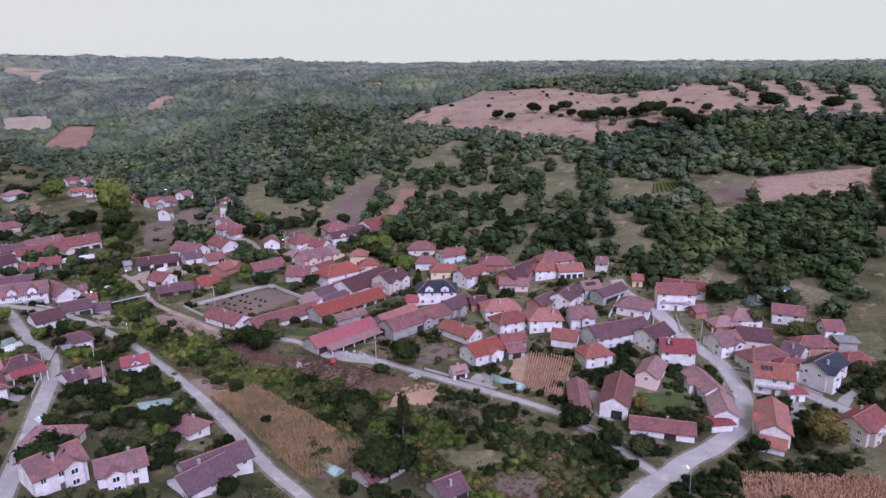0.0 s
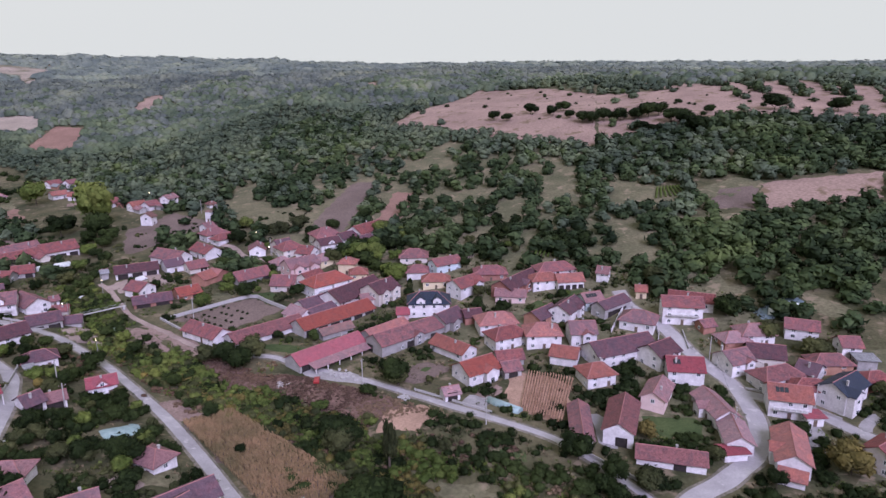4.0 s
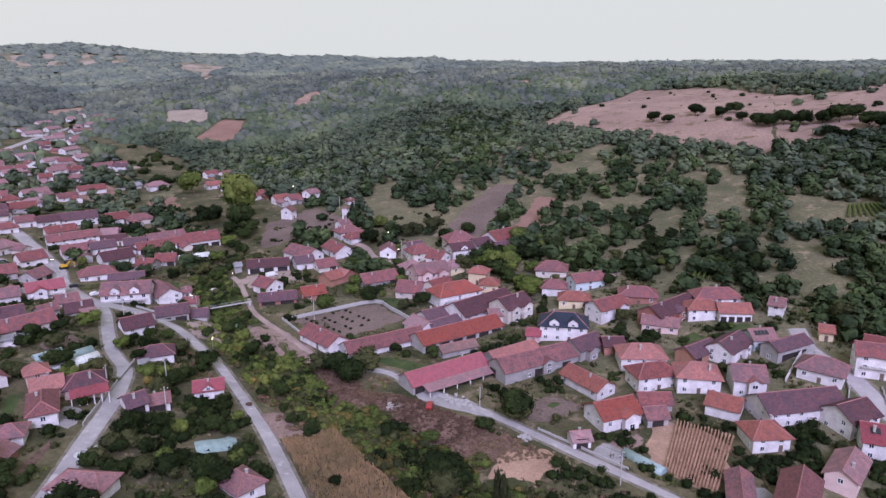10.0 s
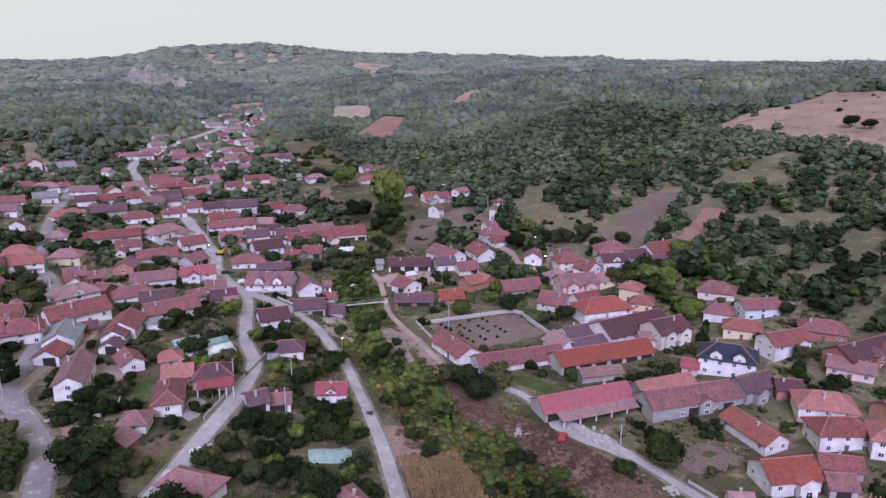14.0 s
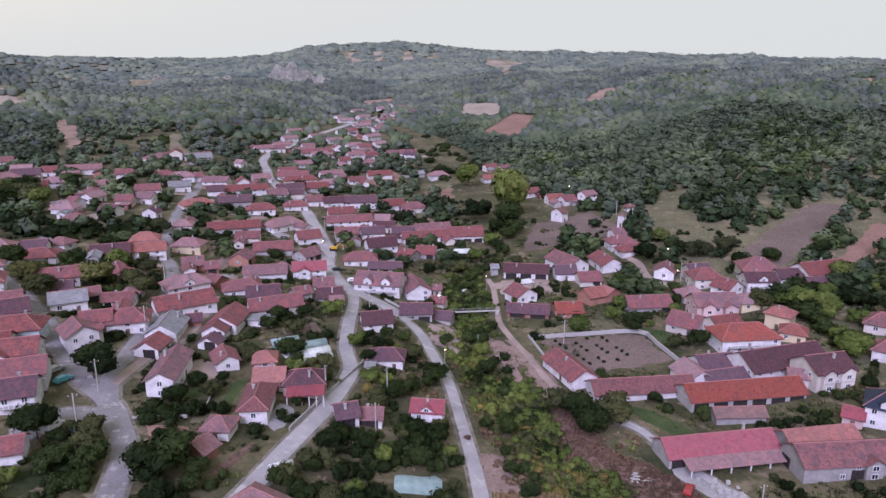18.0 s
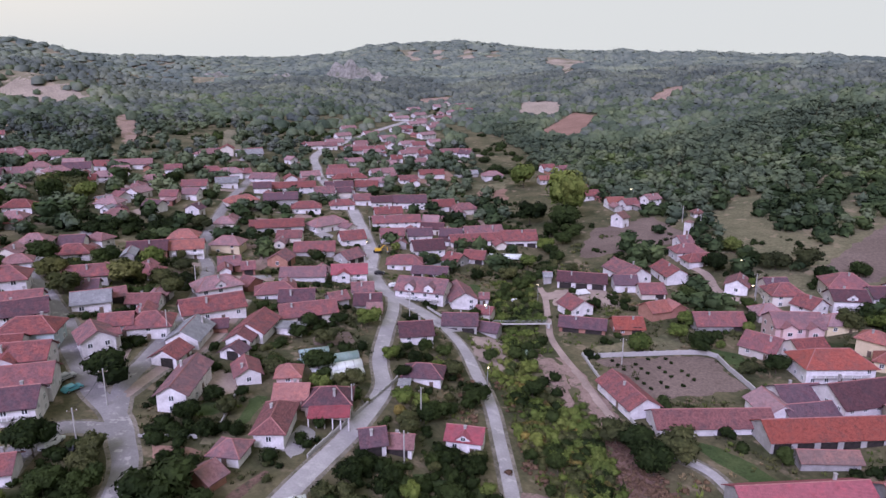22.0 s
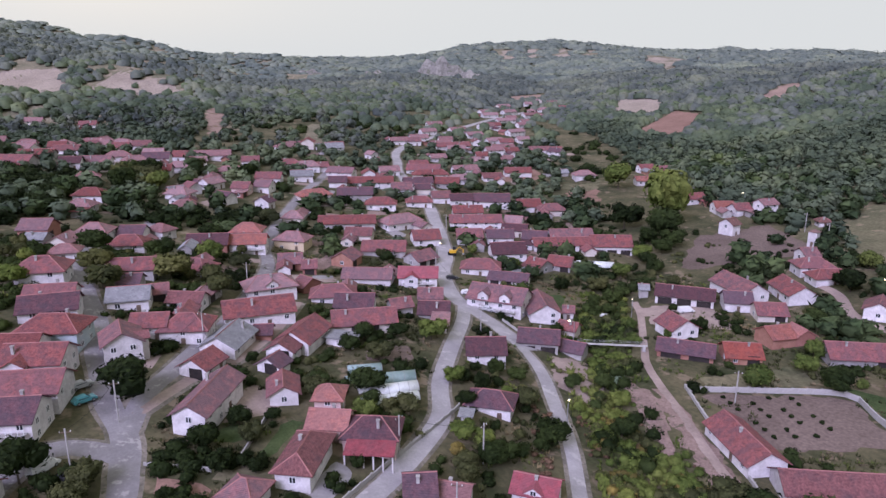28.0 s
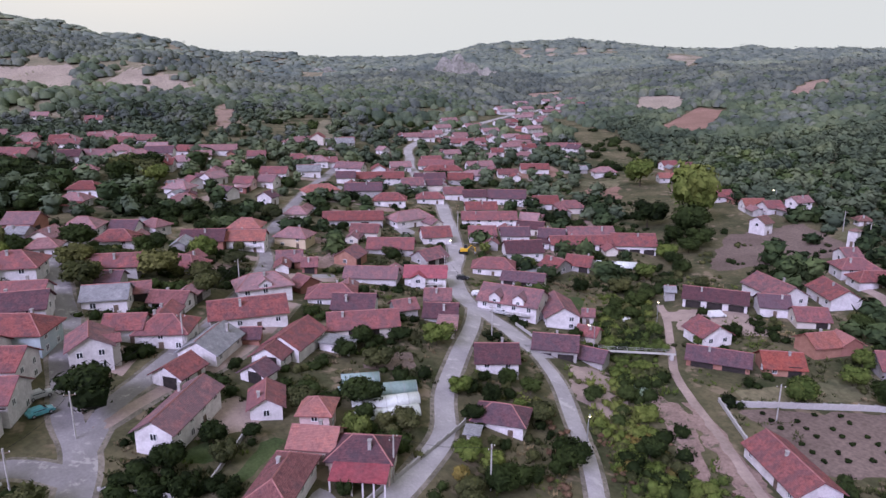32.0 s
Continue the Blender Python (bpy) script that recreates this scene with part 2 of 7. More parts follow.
# ---- the valley's shape ----
def eased(table, width):
    """A height profile along a line, rounded off over some metres."""
    a = np.arange(-6000.0, 6001.0, 5.0)
    b = np.interp(a, table[0], table[1])
    n = int(width / 5) | 1
    k = np.hanning(n + 2)[1:-1]
    b = np.convolve(np.pad(b, n // 2, mode="edge"), k / k.sum(), mode="valid")
    return lambda v: np.interp(v, a, b)


floor_line = eased(([-3000, -400, -50, 65, 184, 282, 540, 845, 1150, 1600, 2600], [-30, -18, -10.5, -7, -6, -2, 5, 22, 45, 70, 84]), 90)
right_side = eased(([0, 55, 100, 130, 165, 250, 350, 420, 480, 600, 900, 2500], [0, 1, 7, 10, 17, 29, 48, 54, 64, 71, 72, 72]), 50)
left_side = eased(([0, 35, 70, 110, 170, 220, 300, 400, 450, 700, 1000, 1500], [0, 0, 3, 6, 13, 16, 23, 30, 38, 61, 73, 80]), 50)
STREAM_X = [60, 10, -40, -75, -110, -132, -150, -185, -270, -400, -520, -640]
STREAM_Y = [100, 150, 190, 213, 240, 262, 300, 360, 440, 530, 650, 780]


def shape(x, y):
    """Height of the land before the stream's bed is cut."""
    s, d = -0.69 * x + 0.72 * (y - 150), 0.72 * x + 0.69 * (y - 150)
    w = np.clip((np.abs(d) - 120) / 360, 0, 1)
    w = w * w * (3 - 2 * w)
    z = floor_line(s) * (1 - w) + np.where(d > 0, right_side(d), left_side(-d))
    far = np.clip((np.abs(d) - 140) / 320, 0, 1)
    z = z + far * (3.2 * np.sin(x / 47 + 1.3 * np.sin(y / 71)) * np.sin(y / 53 + 0.8) + 3.0 * np.sin(x / 131 - y / 97))
    # spurs and gullies that run down the slopes
    def fade(v, lo, hi):
        t = np.clip((v - lo) / (hi - lo), 0, 1)
        return t * t * (3 - 2 * t)
    north = fade(d, 170, 330) * (1 - fade(d, 470, 620)) * (1 - fade(x, -120, 10))
    south = fade(-d, 270, 420) * (1 - 0.6 * fade(-d, 800, 1100))
    spur = np.sin(s / 36 + 0.9 * np.sin(d / 95)) + 0.45 * np.sin(s / 15.5 + 1.2 * np.sin(d / 60) + 1.0)
    z = z + (6.5 * north + 7.5 * south) * spur + 9 * fade(s, 750, 1100) * np.sin(s / 75 + d / 120) * np.sin(d / 88 + 0.7)
    # the village terrace on the south bank
    z = z + 8.0 * fade(-d, 10, 75) * (1 - fade(-d, 150, 260)) * (1 - fade(s, 150, 230)) * fade(s, -60, 20)
    for cx, cy, rx, ry, top in ((-1450, 240, 420, 310, 82), (-2000, 2500, 1100, 800, 54), (-1500, 850, 320, 260, 24), (115, 192, 48, 42, -6.5), (-240, 135, 60, 50, 6), (-440, 900, 160, 130, 12), (-780, 340, 150, 110, 11), (-70, 395, 45, 40, 3)):
        z = z + top * np.exp(-((x - cx) / rx) ** 2 - ((y - cy) / ry) ** 2)
    return z


def from_line(x, y, xs, ys):
    """Distance to a drawn line."""
    best = np.full(np.shape(x), 1e9)
    for a, b, c, e in zip(xs, ys, xs[1:], ys[1:]):
        t = np.clip(((x - a) * (c - a) + (y - b) * (e - b)) / ((c - a) ** 2 + (e - b) ** 2), 0, 1)
        best = np.minimum(best, np.hypot(x - a - t * (c - a), y - b - t * (e - b)))
    return best


def land(x, y):
    x, y = np.asarray(x, float), np.asarray(y, float)
    return shape(x, y) - 2.2 * np.exp(-(from_line(x, y, STREAM_X, STREAM_Y) / 6.5) ** 2)


def spaced(lo, a, b, hi, fine, growth=1.16):
    """Grid lines, close together from a to b and wider apart outside."""
    mid = list(np.arange(a, b + 0.1, fine))
    up, down = [b], [a]
    step = fine
    while up[-1] < hi:
        step *= growth
        up.append(min(up[-1] + step, hi))
    step = fine
    while down[-1] > lo:
        step *= growth
        down.append(max(down[-1] - step, lo))
    return np.array(down[:0:-1] + mid + up[1:])


GX, GY = spaced(-4300, -640, 330, 3800, 6), spaced(-2500, 60, 820, 4600, 6)
GZ = land(*np.meshgrid(GX, GY, indexing="ij"))


def gz(x, y):
    """Height of the ground's own faces at a place (or many)."""
    x, y = np.asarray(x, float), np.asarray(y, float)
    i, j = np.clip(np.searchsorted(GX, x) - 1, 0, len(GX) - 2), np.clip(np.searchsorted(GY, y) - 1, 0, len(GY) - 2)
    u, v = (x - GX[i]) / (GX[i + 1] - GX[i]), (y - GY[j]) / (GY[j + 1] - GY[j])
    a, b, c, d = GZ[i, j], GZ[i + 1, j], GZ[i + 1, j + 1], GZ[i, j + 1]
    return np.where(u >= v, a + u * (b - a) + v * (c - b), a + v * (d - a) + u * (c - d))


def raw(name, verts, faces, mats, index=None, smooth=False):
    """Mesh data from arrays."""
    me = bpy.data.meshes.new(name)
    me.from_pydata(verts if isinstance(verts, list) else verts.tolist(), [], faces if isinstance(faces, list) else faces.tolist())
    for m in mats if isinstance(mats, (list, tuple)) else [mats]:
        me.materials.append(m)
    if index is not None:
        me.polygons.foreach_set("material_index", np.asarray(index, np.int32))
    if smooth:
        me.polygons.foreach_set("use_smooth", np.ones(len(me.polygons), bool))
    me.update()
    return me


def child(name, data, parent, m=None, label=""):
    ob = new(name, data)
    ob.parent = parent
    if m is not None:
        ob.matrix_basis = m
    return tagged(ob, label)


def sheet(nx, ny):
    """Faces of a grid of nx by ny points, split along one diagonal."""
    i, j = np.meshgrid(np.arange(nx - 1), np.arange(ny - 1), indexing="ij")
    a = (i * ny + j).ravel()
    return np.concatenate([np.stack([a, a + ny, a + ny + 1], 1), np.stack([a, a + ny + 1, a + 1], 1)])


gxx, gyy = np.meshgrid(GX, GY, indexing="ij")
ground_faces = sheet(len(GX), len(GY))
fx, fy = gxx.ravel()[ground_faces].mean(1), gyy.ravel()[ground_faces].mean(1)
fs, fd = -0.69 * fx + 0.72 * (fy - 150), 0.72 * fx + 0.69 * (fy - 150)
dry_hill = (-fd > 265 + 30 * np.sin(fs / 31) + 14 * np.sin(fs / 9 + fd / 13)) | (np.abs(fd) + 0.5 * fs > 900 + 40 * np.sin(fx / 37))
terraces = (fd > 75 + 8 * np.sin(fs / 11)) & (fd < 270) & (fx > -130 + 12 * np.sin(fy / 14)) & (fx < 110)
ground = tagged(new("ground", raw("ground", np.stack([gxx.ravel(), gyy.ravel(), GZ.ravel()], 1), ground_faces, [GRASS, HILL_GRASS, MEADOW], np.where(terraces, 2, dry_hill), smooth=True)),
                "rough grassy valley floor rising to wooded hills", "ground", kind="structure")

TAKEN = []  # discs (x, y, radius) where no tree may stand


def field(name, corners, mat, label, category="field", lift=0.12, step=4.0, ragged=1.2):
    """A four-cornered plot laid on the ground, with uneven edges."""
    c = [Vector(p) for p in corners]
    nx = max(3, int((c[1] - c[0]).length / step) + 2)
    ny = max(3, int((c[3] - c[0]).length / step) + 2)
    u, v = np.meshgrid(np.linspace(0, 1, nx), np.linspace(0, 1, ny), indexing="ij")
    p = [(1 - u) * (1 - v) * c[0][k] + u * (1 - v) * c[1][k] + u * v * c[2][k] + (1 - u) * v * c[3][k] for k in (0, 1)]
    rim = (u == 0) | (u == 1) | (v == 0) | (v == 1)
    x = p[0] + np.where(rim, ragged * np.sin(p[1] * 0.61 + p[0] * 0.37) + 0.4 * ragged * np.sin(p[0] * 1.7), 0)
    y = p[1] + np.where(rim, ragged * np.sin(p[0] * 0.53 + 2), 0)
    z = gz(x, y) + np.where(rim, -0.05, lift)
    ob = new(name, raw(name, np.stack([x.ravel(), y.ravel(), z.ravel()], 1), sheet(nx, ny), mat, smooth=True))
    for a, b in zip(p[0][1:-1:2, 1:-1:2].ravel(), p[1][1:-1:2, 1:-1:2].ravel()):
        TAKEN.append((a, b, 3.6 * step / 4))
    return tagged(ob, label, category, kind="structure")


def smooth_line(pts, step=2.0):
    """A rounded line through points, in short steps."""
    pts = [np.array(p, float) for p in pts]
    q = [2 * pts[0] - pts[1]] + pts + [2 * pts[-1] - pts[-2]]
    out = []
    for a, b, c, d in zip(q, q[1:], q[2:], q[3:]):
        n = max(2, int(np.linalg.norm(c - b) / step))
        for t in np.linspace(0, 1, n, endpoint=False):
            out.append(0.5 * (2 * b + (c - a) * t + (2 * a - 5 * b + 4 * c - d) * t ** 2 + (3 * b - a - 3 * c + d) * t ** 3))
    return np.array(out + [pts[-1]])


ROAD_DISCS = []


def strip(name, pts, width, mat, label, lift=0.16, category="road", keep=2.5):
    """A road or path along a line."""
    if category == "road":
        strip("verge", pts, width + 1.6, VERGE, "dusty earth verge along %s road" % ("an asphalt" if mat is not SAND else "an earth"), 0.1, "verge", 1.6)
    line = smooth_line(pts)
    way = np.gradient(line, axis=0)
    way /= np.linalg.norm(way, axis=1)[:, None]
    side = np.stack([-way[:, 1], way[:, 0]], 1)
    rows = []
    for k, f in enumerate((-1, -0.55, 0, 0.55, 1)):
        w = width / 2 * f * (1 + 0.1 * np.sin(line[:, 0] * 0.31 + line[:, 1] * 0.23 + k))
        q = line + side * w[:, None]
        rows.append(np.stack([q[:, 0], q[:, 1], gz(q[:, 0], q[:, 1]) + (lift if abs(f) < 1 else lift - 0.08)], 1))
    v = np.stack(rows, 1)
    if category != "verge":
        ROAD_DISCS.extend((a, b, width / 2) for a, b in line)
    for a, b in line[::2]:
        TAKEN.append((a, b, width / 2 + keep))
    f = sheet(len(line), 5)[:, ::-1]
    return tagged(new(name, raw(name, v.reshape(-1, 3), f, mat, smooth=True)), label, category, kind="structure")


CONCRETE_G = surface("yard_concrete", (0.2, 0.188, 0.19), (0.31, 0.292, 0.294), 0.2, 2, 0.95, 0.1, 0, True, 0, None, 0.35)

# ---- roads ----
strip("road", [(-139.1, 243.5), (-151.8, 246.4), (-166.3, 249.4), (-182.1, 254.4), (-204, 270), (-216, 282), (-231, 293), (-253, 309), (-280, 327), (-307, 343), (-334, 355), (-371, 378), (-430, 430), (-500, 560), (-560, 700)], 5.5, ROAD, "pale worn asphalt main street of the village")
strip("road", [(-154.7, 247.4), (-132.5, 238.9), (-115.6, 226.0), (-104.2, 216.7), (-92.5, 205.0), (-72.9, 184.4), (-55.1, 162.6), (-41.4, 144.8), (-29.7, 132.2), (-10, 105), (10, 70)], 3.3, ROAD, "narrow pale asphalt lane along the stream")
strip("road", [(-172.7, 250.9), (-159.4, 237.8), (-145.5, 221.3), (-133.2, 207.2), (-122.5, 198.3), (-116.6, 189.7), (-109.4, 175.3), (-103.3, 159.3), (-95.8, 141.1), (-87.7, 118.5)], 3.9, ROAD, "pale asphalt lane bending between gardens")
strip("road", [(-101.3, 116.7), (-123.0, 135.7), (-134.8, 141.2), (-145.0, 143.9), (-156.3, 145.0), (-172.3, 147.8), (-185.1, 151.5), (-198.4, 154.1), (-212.6, 155.6), (-229.3, 158.2), (-258.0, 170.7), (-281, 190), (-300, 205)], 4.6, ROAD_D, "patched asphalt village street")
strip("road", [(-144.1, 143.9), (-155.2, 151.3), (-162.4, 159.4), (-173.0, 171.1), (-183.5, 182.7), (-203.0, 197.4), (-230.9, 215.8), (-252, 226), (-270, 238), (-290, 254), (-330, 290), (-371, 330)], 4.2, ROAD_D, "patched grey asphalt side street")
strip("road", [(-149.6, 147.6), (-157.6, 161.1), (-160.1, 169.2), (-166.2, 179.9), (-175.1, 190.7), (-188.4, 202.9)], 3.0, SAND, "pale earth lane between barns")
strip("road", [(-137.6, 142.1), (-145.2, 134.9), (-143.4, 127.7), (-134.2, 118.6)], 4.6, ROAD_D, "grey asphalt yard entrance")
strip("road", [(-62, 228), (-53, 226), (-44, 220), (-25, 211), (-4, 199), (16, 187), (33, 176), (45, 160), (52, 148)], 2.7, ROAD, "pale concrete lane behind the stream")
strip("road", [(20, 118), (36, 132), (52, 146), (64, 156), (76, 165), (85, 176), (90, 191), (90, 204), (86, 213), (82, 223), (78, 240), (71, 253), (70, 266)], 5.2, ROAD, "wide pale asphalt road curving through the houses")
strip("road", [(90, 201), (100, 197), (107, 193), (114, 181), (121, 172), (140, 160)], 4.0, ROAD, "grey asphalt side road")
strip("dirt_path", [(-148, 305), (-139, 295), (-124, 274), (-116, 264), (-97, 248), (-78, 232), (-66, 226)], 2.2, SAND, "stony earth track on the stream bank", category="path")
strip("dirt_path", [(-122, 368), (-113, 358), (-102, 350), (-93, 337), (-80, 330), (-60, 318)], 3.4, SAND, "pale earth lane between houses", category="path")

# ---- plots ----
field("maize_ground", [(-67.5, 181.5), (-57.5, 192), (-18, 156), (-32, 140)], SOIL, "dry soil of a maize plot")
field("corn_ground", [(23, 215), (43, 207), (35, 183), (19, 194)], STUBBLE, "reddish soil of a harvested corn plot")
field("corn_ground", [(72, 149), (105, 146), (108, 118), (62, 118)], CLAY, "reddish soil of a corn plot")
field("ploughed_field", [(-172, 386), (-158, 420), (-122, 392), (-154, 338)], SOIL, "bare brown ploughed field")
field("walled_garden", [(-102, 260), (-76, 285), (-58, 270), (-76, 247)], SOIL, "bare walled orchard plot", lift=0.1)
field("meadow", [(-46, 619), (49, 791), (145, 651), (104, 460)], DRY, "dry pinkish brown hillside pasture", step=8)
field("meadow", [(104, 470), (140, 650), (240, 600), (200, 486)], DRY, "dry pinkish brown hillside pasture", step=8)
field("meadow", [(200, 488), (188, 800), (361, 574), (290, 456)], DRY, "dry tan hilltop pasture", step=8)
field("meadow", [(-70, 362), (-54, 447), (-37, 447), (-47, 359)], SOIL, "bare brown sloping field")
field("meadow", [(-34, 369), (-25, 422), (-12, 415), (-16, 377)], RED_SOIL, "reddish brown bare field")
field("meadow", [(19, 331), (36, 388), (52, 382), (30, 325)], MEADOW, "olive grass strip between hedges")
field("meadow", [(30, 298), (55, 361), (65, 357), (38, 296)], MEADOW, "dry terraced strip on the slope")
field("meadow", [(77, 293), (83, 341), (92, 336), (91, 288)], MEADOW, "dry grass clearing")
field("meadow", [(87, 353), (95, 390), (127, 373), (118, 346)], MEADOW, "olive vineyard plot in the woods")
field("meadow", [(128, 339), (143, 365), (166, 365), (152, 331)], SOIL, "brown clearing on the slope")
field("meadow", [(151, 329), (166, 365), (228, 361), (206, 326)], DRY, "tan clearing on the slope")
field("meadow", [(-25, 459), (11, 526), (22, 520), (-1, 445)], MEADOW, "brown field in the woods")
field("meadow", [(52, 373), (76, 436), (85, 431), (77, 375)], MEADOW, "dry brown clearing")
field("meadow", [(-377, 640), (-400, 746), (-358, 727), (-321, 622)], RED_SOIL, "reddish brown ploughed hill field", step=8)
field("meadow", [(-458, 722), (-510, 809), (-442, 797), (-400, 719)], PALE_FIELD, "tan hill field", step=8)
field("meadow", [(-309, 406), (-336, 436), (-330, 464), (-302, 440)], RED_SOIL, "reddish bare field by the village", step=6)
field("meadow", [(-258, 403), (-274, 420), (-267, 445), (-246, 418)], RED_SOIL, "reddish bare strip by the village", step=5)
field("meadow", [(-275, 421), (-288, 437), (-278, 463), (-263, 443)], MEADOW, "grey-green garden field")
field("meadow", [(-112, 391), (-124, 425), (-102, 426), (-92, 391)], MEADOW, "brown fallow slope above houses", step=4)
field("meadow", [(-90, 361), (-101, 395), (-76, 430), (-62, 366)], MEADOW, "brown fallow slope above houses", step=4)
field("meadow", [(-127, 421), (-132, 465), (-117, 475), (-105, 427)], MEADOW, "brown fallow slope", step=5)
field("meadow", [(-19, 178), (-2, 180), (3, 192), (-16, 200)], STUBBLE, "bare trampled tan earth", ragged=2)
field("meadow", [(-66, 216), (-40, 212), (0, 192), (-20, 184)], RUSSET, "russet brown scrubby bank", ragged=2)
field("lawn", [(57, 189), (75, 188), (71, 175), (55, 177)], GREEN, "mown green lawn in a courtyard", "lawn", step=3, ragged=0.3)
field("meadow", [(-742, 288), (-792, 345), (-850, 410), (-705, 379)], PALE_FIELD, "pale hill field", step=9)
field("meadow", [(-446, 352), (-541, 413), (-535, 428), (-443, 372)], HILL_GRASS, "dry grass glade among bushes", step=8)
field("meadow", [(-680, 207), (-875, 233), (-828, 301), (-758, 285)], PALE_FIELD, "pale hill field", step=9)
for plot in ([(-1150, 1250), (-1697, 1767), (-1484, 2140), (-1010, 1440)], [(-820, 1300), (-1190, 1925), (-1004, 1957), (-640, 1230)], [(-1500, 1330), (-1900, 1600), (-1780, 1750), (-1380, 1400)], [(-620, 1050), (-892, 1468), (-840, 1560), (-540, 1030)]):
    field("meadow", plot, PALE_FIELD, "pale dry fields on distant hills", step=30, ragged=12)
for plot in ([(-502, 309), (-647, 371), (-654, 392), (-490, 326)], [(-115, 890), (-71, 871), (-69, 844), (-104, 858)], [(-339, 777), (-347, 882), (-315, 840), (-307, 775)], [(-677, 767), (-654, 840), (-598, 795), (-633, 742)]):
    field("meadow", plot, DRY, "dry brown clearing in the woods", step=8, ragged=3)
field("yard", [(-137.5, 248.9), (-121.6, 233.0), (-111.3, 239.0), (-127.3, 257.1)], SAND, "pale gravel yard beside the bridge", "yard", step=3)
field("yard", [(-146, 300), (-128, 318), (-112, 305), (-130, 288)], SAND, "pale gravel farmyard", "yard", step=3)
field("garden_bed", [(-131, 143.9), (-123, 152), (-118.7, 147.4), (-124.2, 141.3)], RED_SOIL, "reddish dug vegetable bed", "garden bed", step=3, ragged=0.3)
field("garden_bed", [(-105.8, 140.9), (-110, 153.5), (-108.6, 158.4), (-104, 144.3)], RUSSET, "russet heap-strewn strip beside the road", "garden bed", step=3, ragged=0.4)
field("garden_bed", [(-147.3, 195.6), (-140.9, 206.9), (-150.3, 213.5), (-153.9, 201.2)], SOIL, "bare brown kitchen garden", "garden bed", step=3, ragged=0.3)
field("garden_bed", [(-15, 209.5), (-4.5, 205.5), (7, 217), (-5, 223.5)], SOIL, "grey-brown vegetable garden", "garden bed", step=3, ragged=0.3)
field("garden_bed", [(-6.5, 214.5), (-2.5, 213), (0.5, 218), (-3.5, 219.5)], GREEN, "green vegetable rows in a garden", "garden bed", 0.2, step=2, ragged=0.2)

field("yard", [(43, 190), (48, 190), (48, 172), (42, 173)], CONCRETE_G, "concrete yard between barns", "yard", 0.14, 3, 0.2)
field("yard", [(-47, 222), (-24, 214), (-17, 205), (-40, 211)], CONCRETE_G, "pale concrete yard before a long barn", "yard", 0.14, 3, 0.3)
field("yard", [(103, 191), (107, 183), (95, 161), (91, 167)], CONCRETE_G, "grey yard beside a house", "yard", 0.14, 3, 0.3)
field("yard", [(122, 190), (126, 189), (114, 176), (112, 181)], CONCRETE_G, "grey paved yard beside a house", "yard", 0.14, 3, 0.3)
field("yard", [(10, 201), (19, 199), (13, 190), (6, 194)], CONCRETE_G, "grey paved yard beside a house", "yard", 0.14, 3, 0.3)
field("yard", [(-139.9, 174.4), (-137.2, 165.4), (-139.1, 158.2), (-152.7, 171.8)], SAND, "pale trampled farmyard", "yard", 0.14, 3, 0.6)
field("yard", [(-119.3, 170.9), (-111.6, 172.1), (-108.5, 160.1), (-114.7, 160.9)], CONCRETE_G, "grey concrete yard", "yard", 0.14, 3, 0.3)
field("yard", [(-178.2, 159.5), (-173.4, 163.1), (-164.4, 155.8), (-169.2, 152.3)], SAND, "pale sandy yard", "yard", 0.14, 3, 0.3)
field("lawn", [(-124.9, 157.3), (-124.3, 162.7), (-131.5, 172.8), (-135.7, 169.5)], GREEN, "green grass strip behind a house", "lawn", 0.12, 3, 0.4)
field("lawn", [(-135.5, 154), (-130, 159.5), (-135.5, 165), (-139.5, 160.5)], GREEN, "rough green grass beside a house", "lawn", 0.12, 3, 0.4)
field("lawn", [(-55, 238), (-38, 232), (-40, 225), (-65, 235)], GREEN, "green grass behind a long barn", "lawn", 0.12, 3, 0.6)
field("garden_bed", [(-80, 290), (-66, 291), (-64, 279), (-78, 284)], GREEN, "green kitchen garden", "garden bed", 0.12, 3, 0.4)
field("meadow", [(-106, 268), (-86, 303), (-76, 292), (-98, 264)], MEADOW, "dry grass strip above a wall", ragged=0.8)
field("garden_bed", [(-173.5, 279.4), (-165, 291), (-158, 282), (-164.6, 270.4)], GREEN, "green vegetable garden", "garden bed", 0.12, 3, 0.4)
field("meadow", [(-68.3, 157.1), (-56.7, 156.1), (-52.7, 151.2), (-63.9, 144.3)], MEADOW, "dry grass clearing round a cottage", ragged=1.5)
field("meadow", [(-5.6, 161.5), (10, 160), (20, 153), (8, 149)], MEADOW, "rough olive paddock", ragged=1)
field("meadow", [(14, 152), (29, 146), (25, 138), (10, 140)], SOIL, "brown weedy plot", ragged=1)
field("meadow", [(97, 258), (116, 263), (121, 257), (96, 249)], MEADOW, "dry grass below the wood's edge", ragged=1)
field("meadow", [(132, 254), (144, 239), (141, 225), (129, 242)], MEADOW, "dry russet slope behind houses", ragged=1)
field("meadow", [(134, 219), (147, 213), (142, 198), (133, 206)], MEADOW, "dry terraced slope", ragged=1)

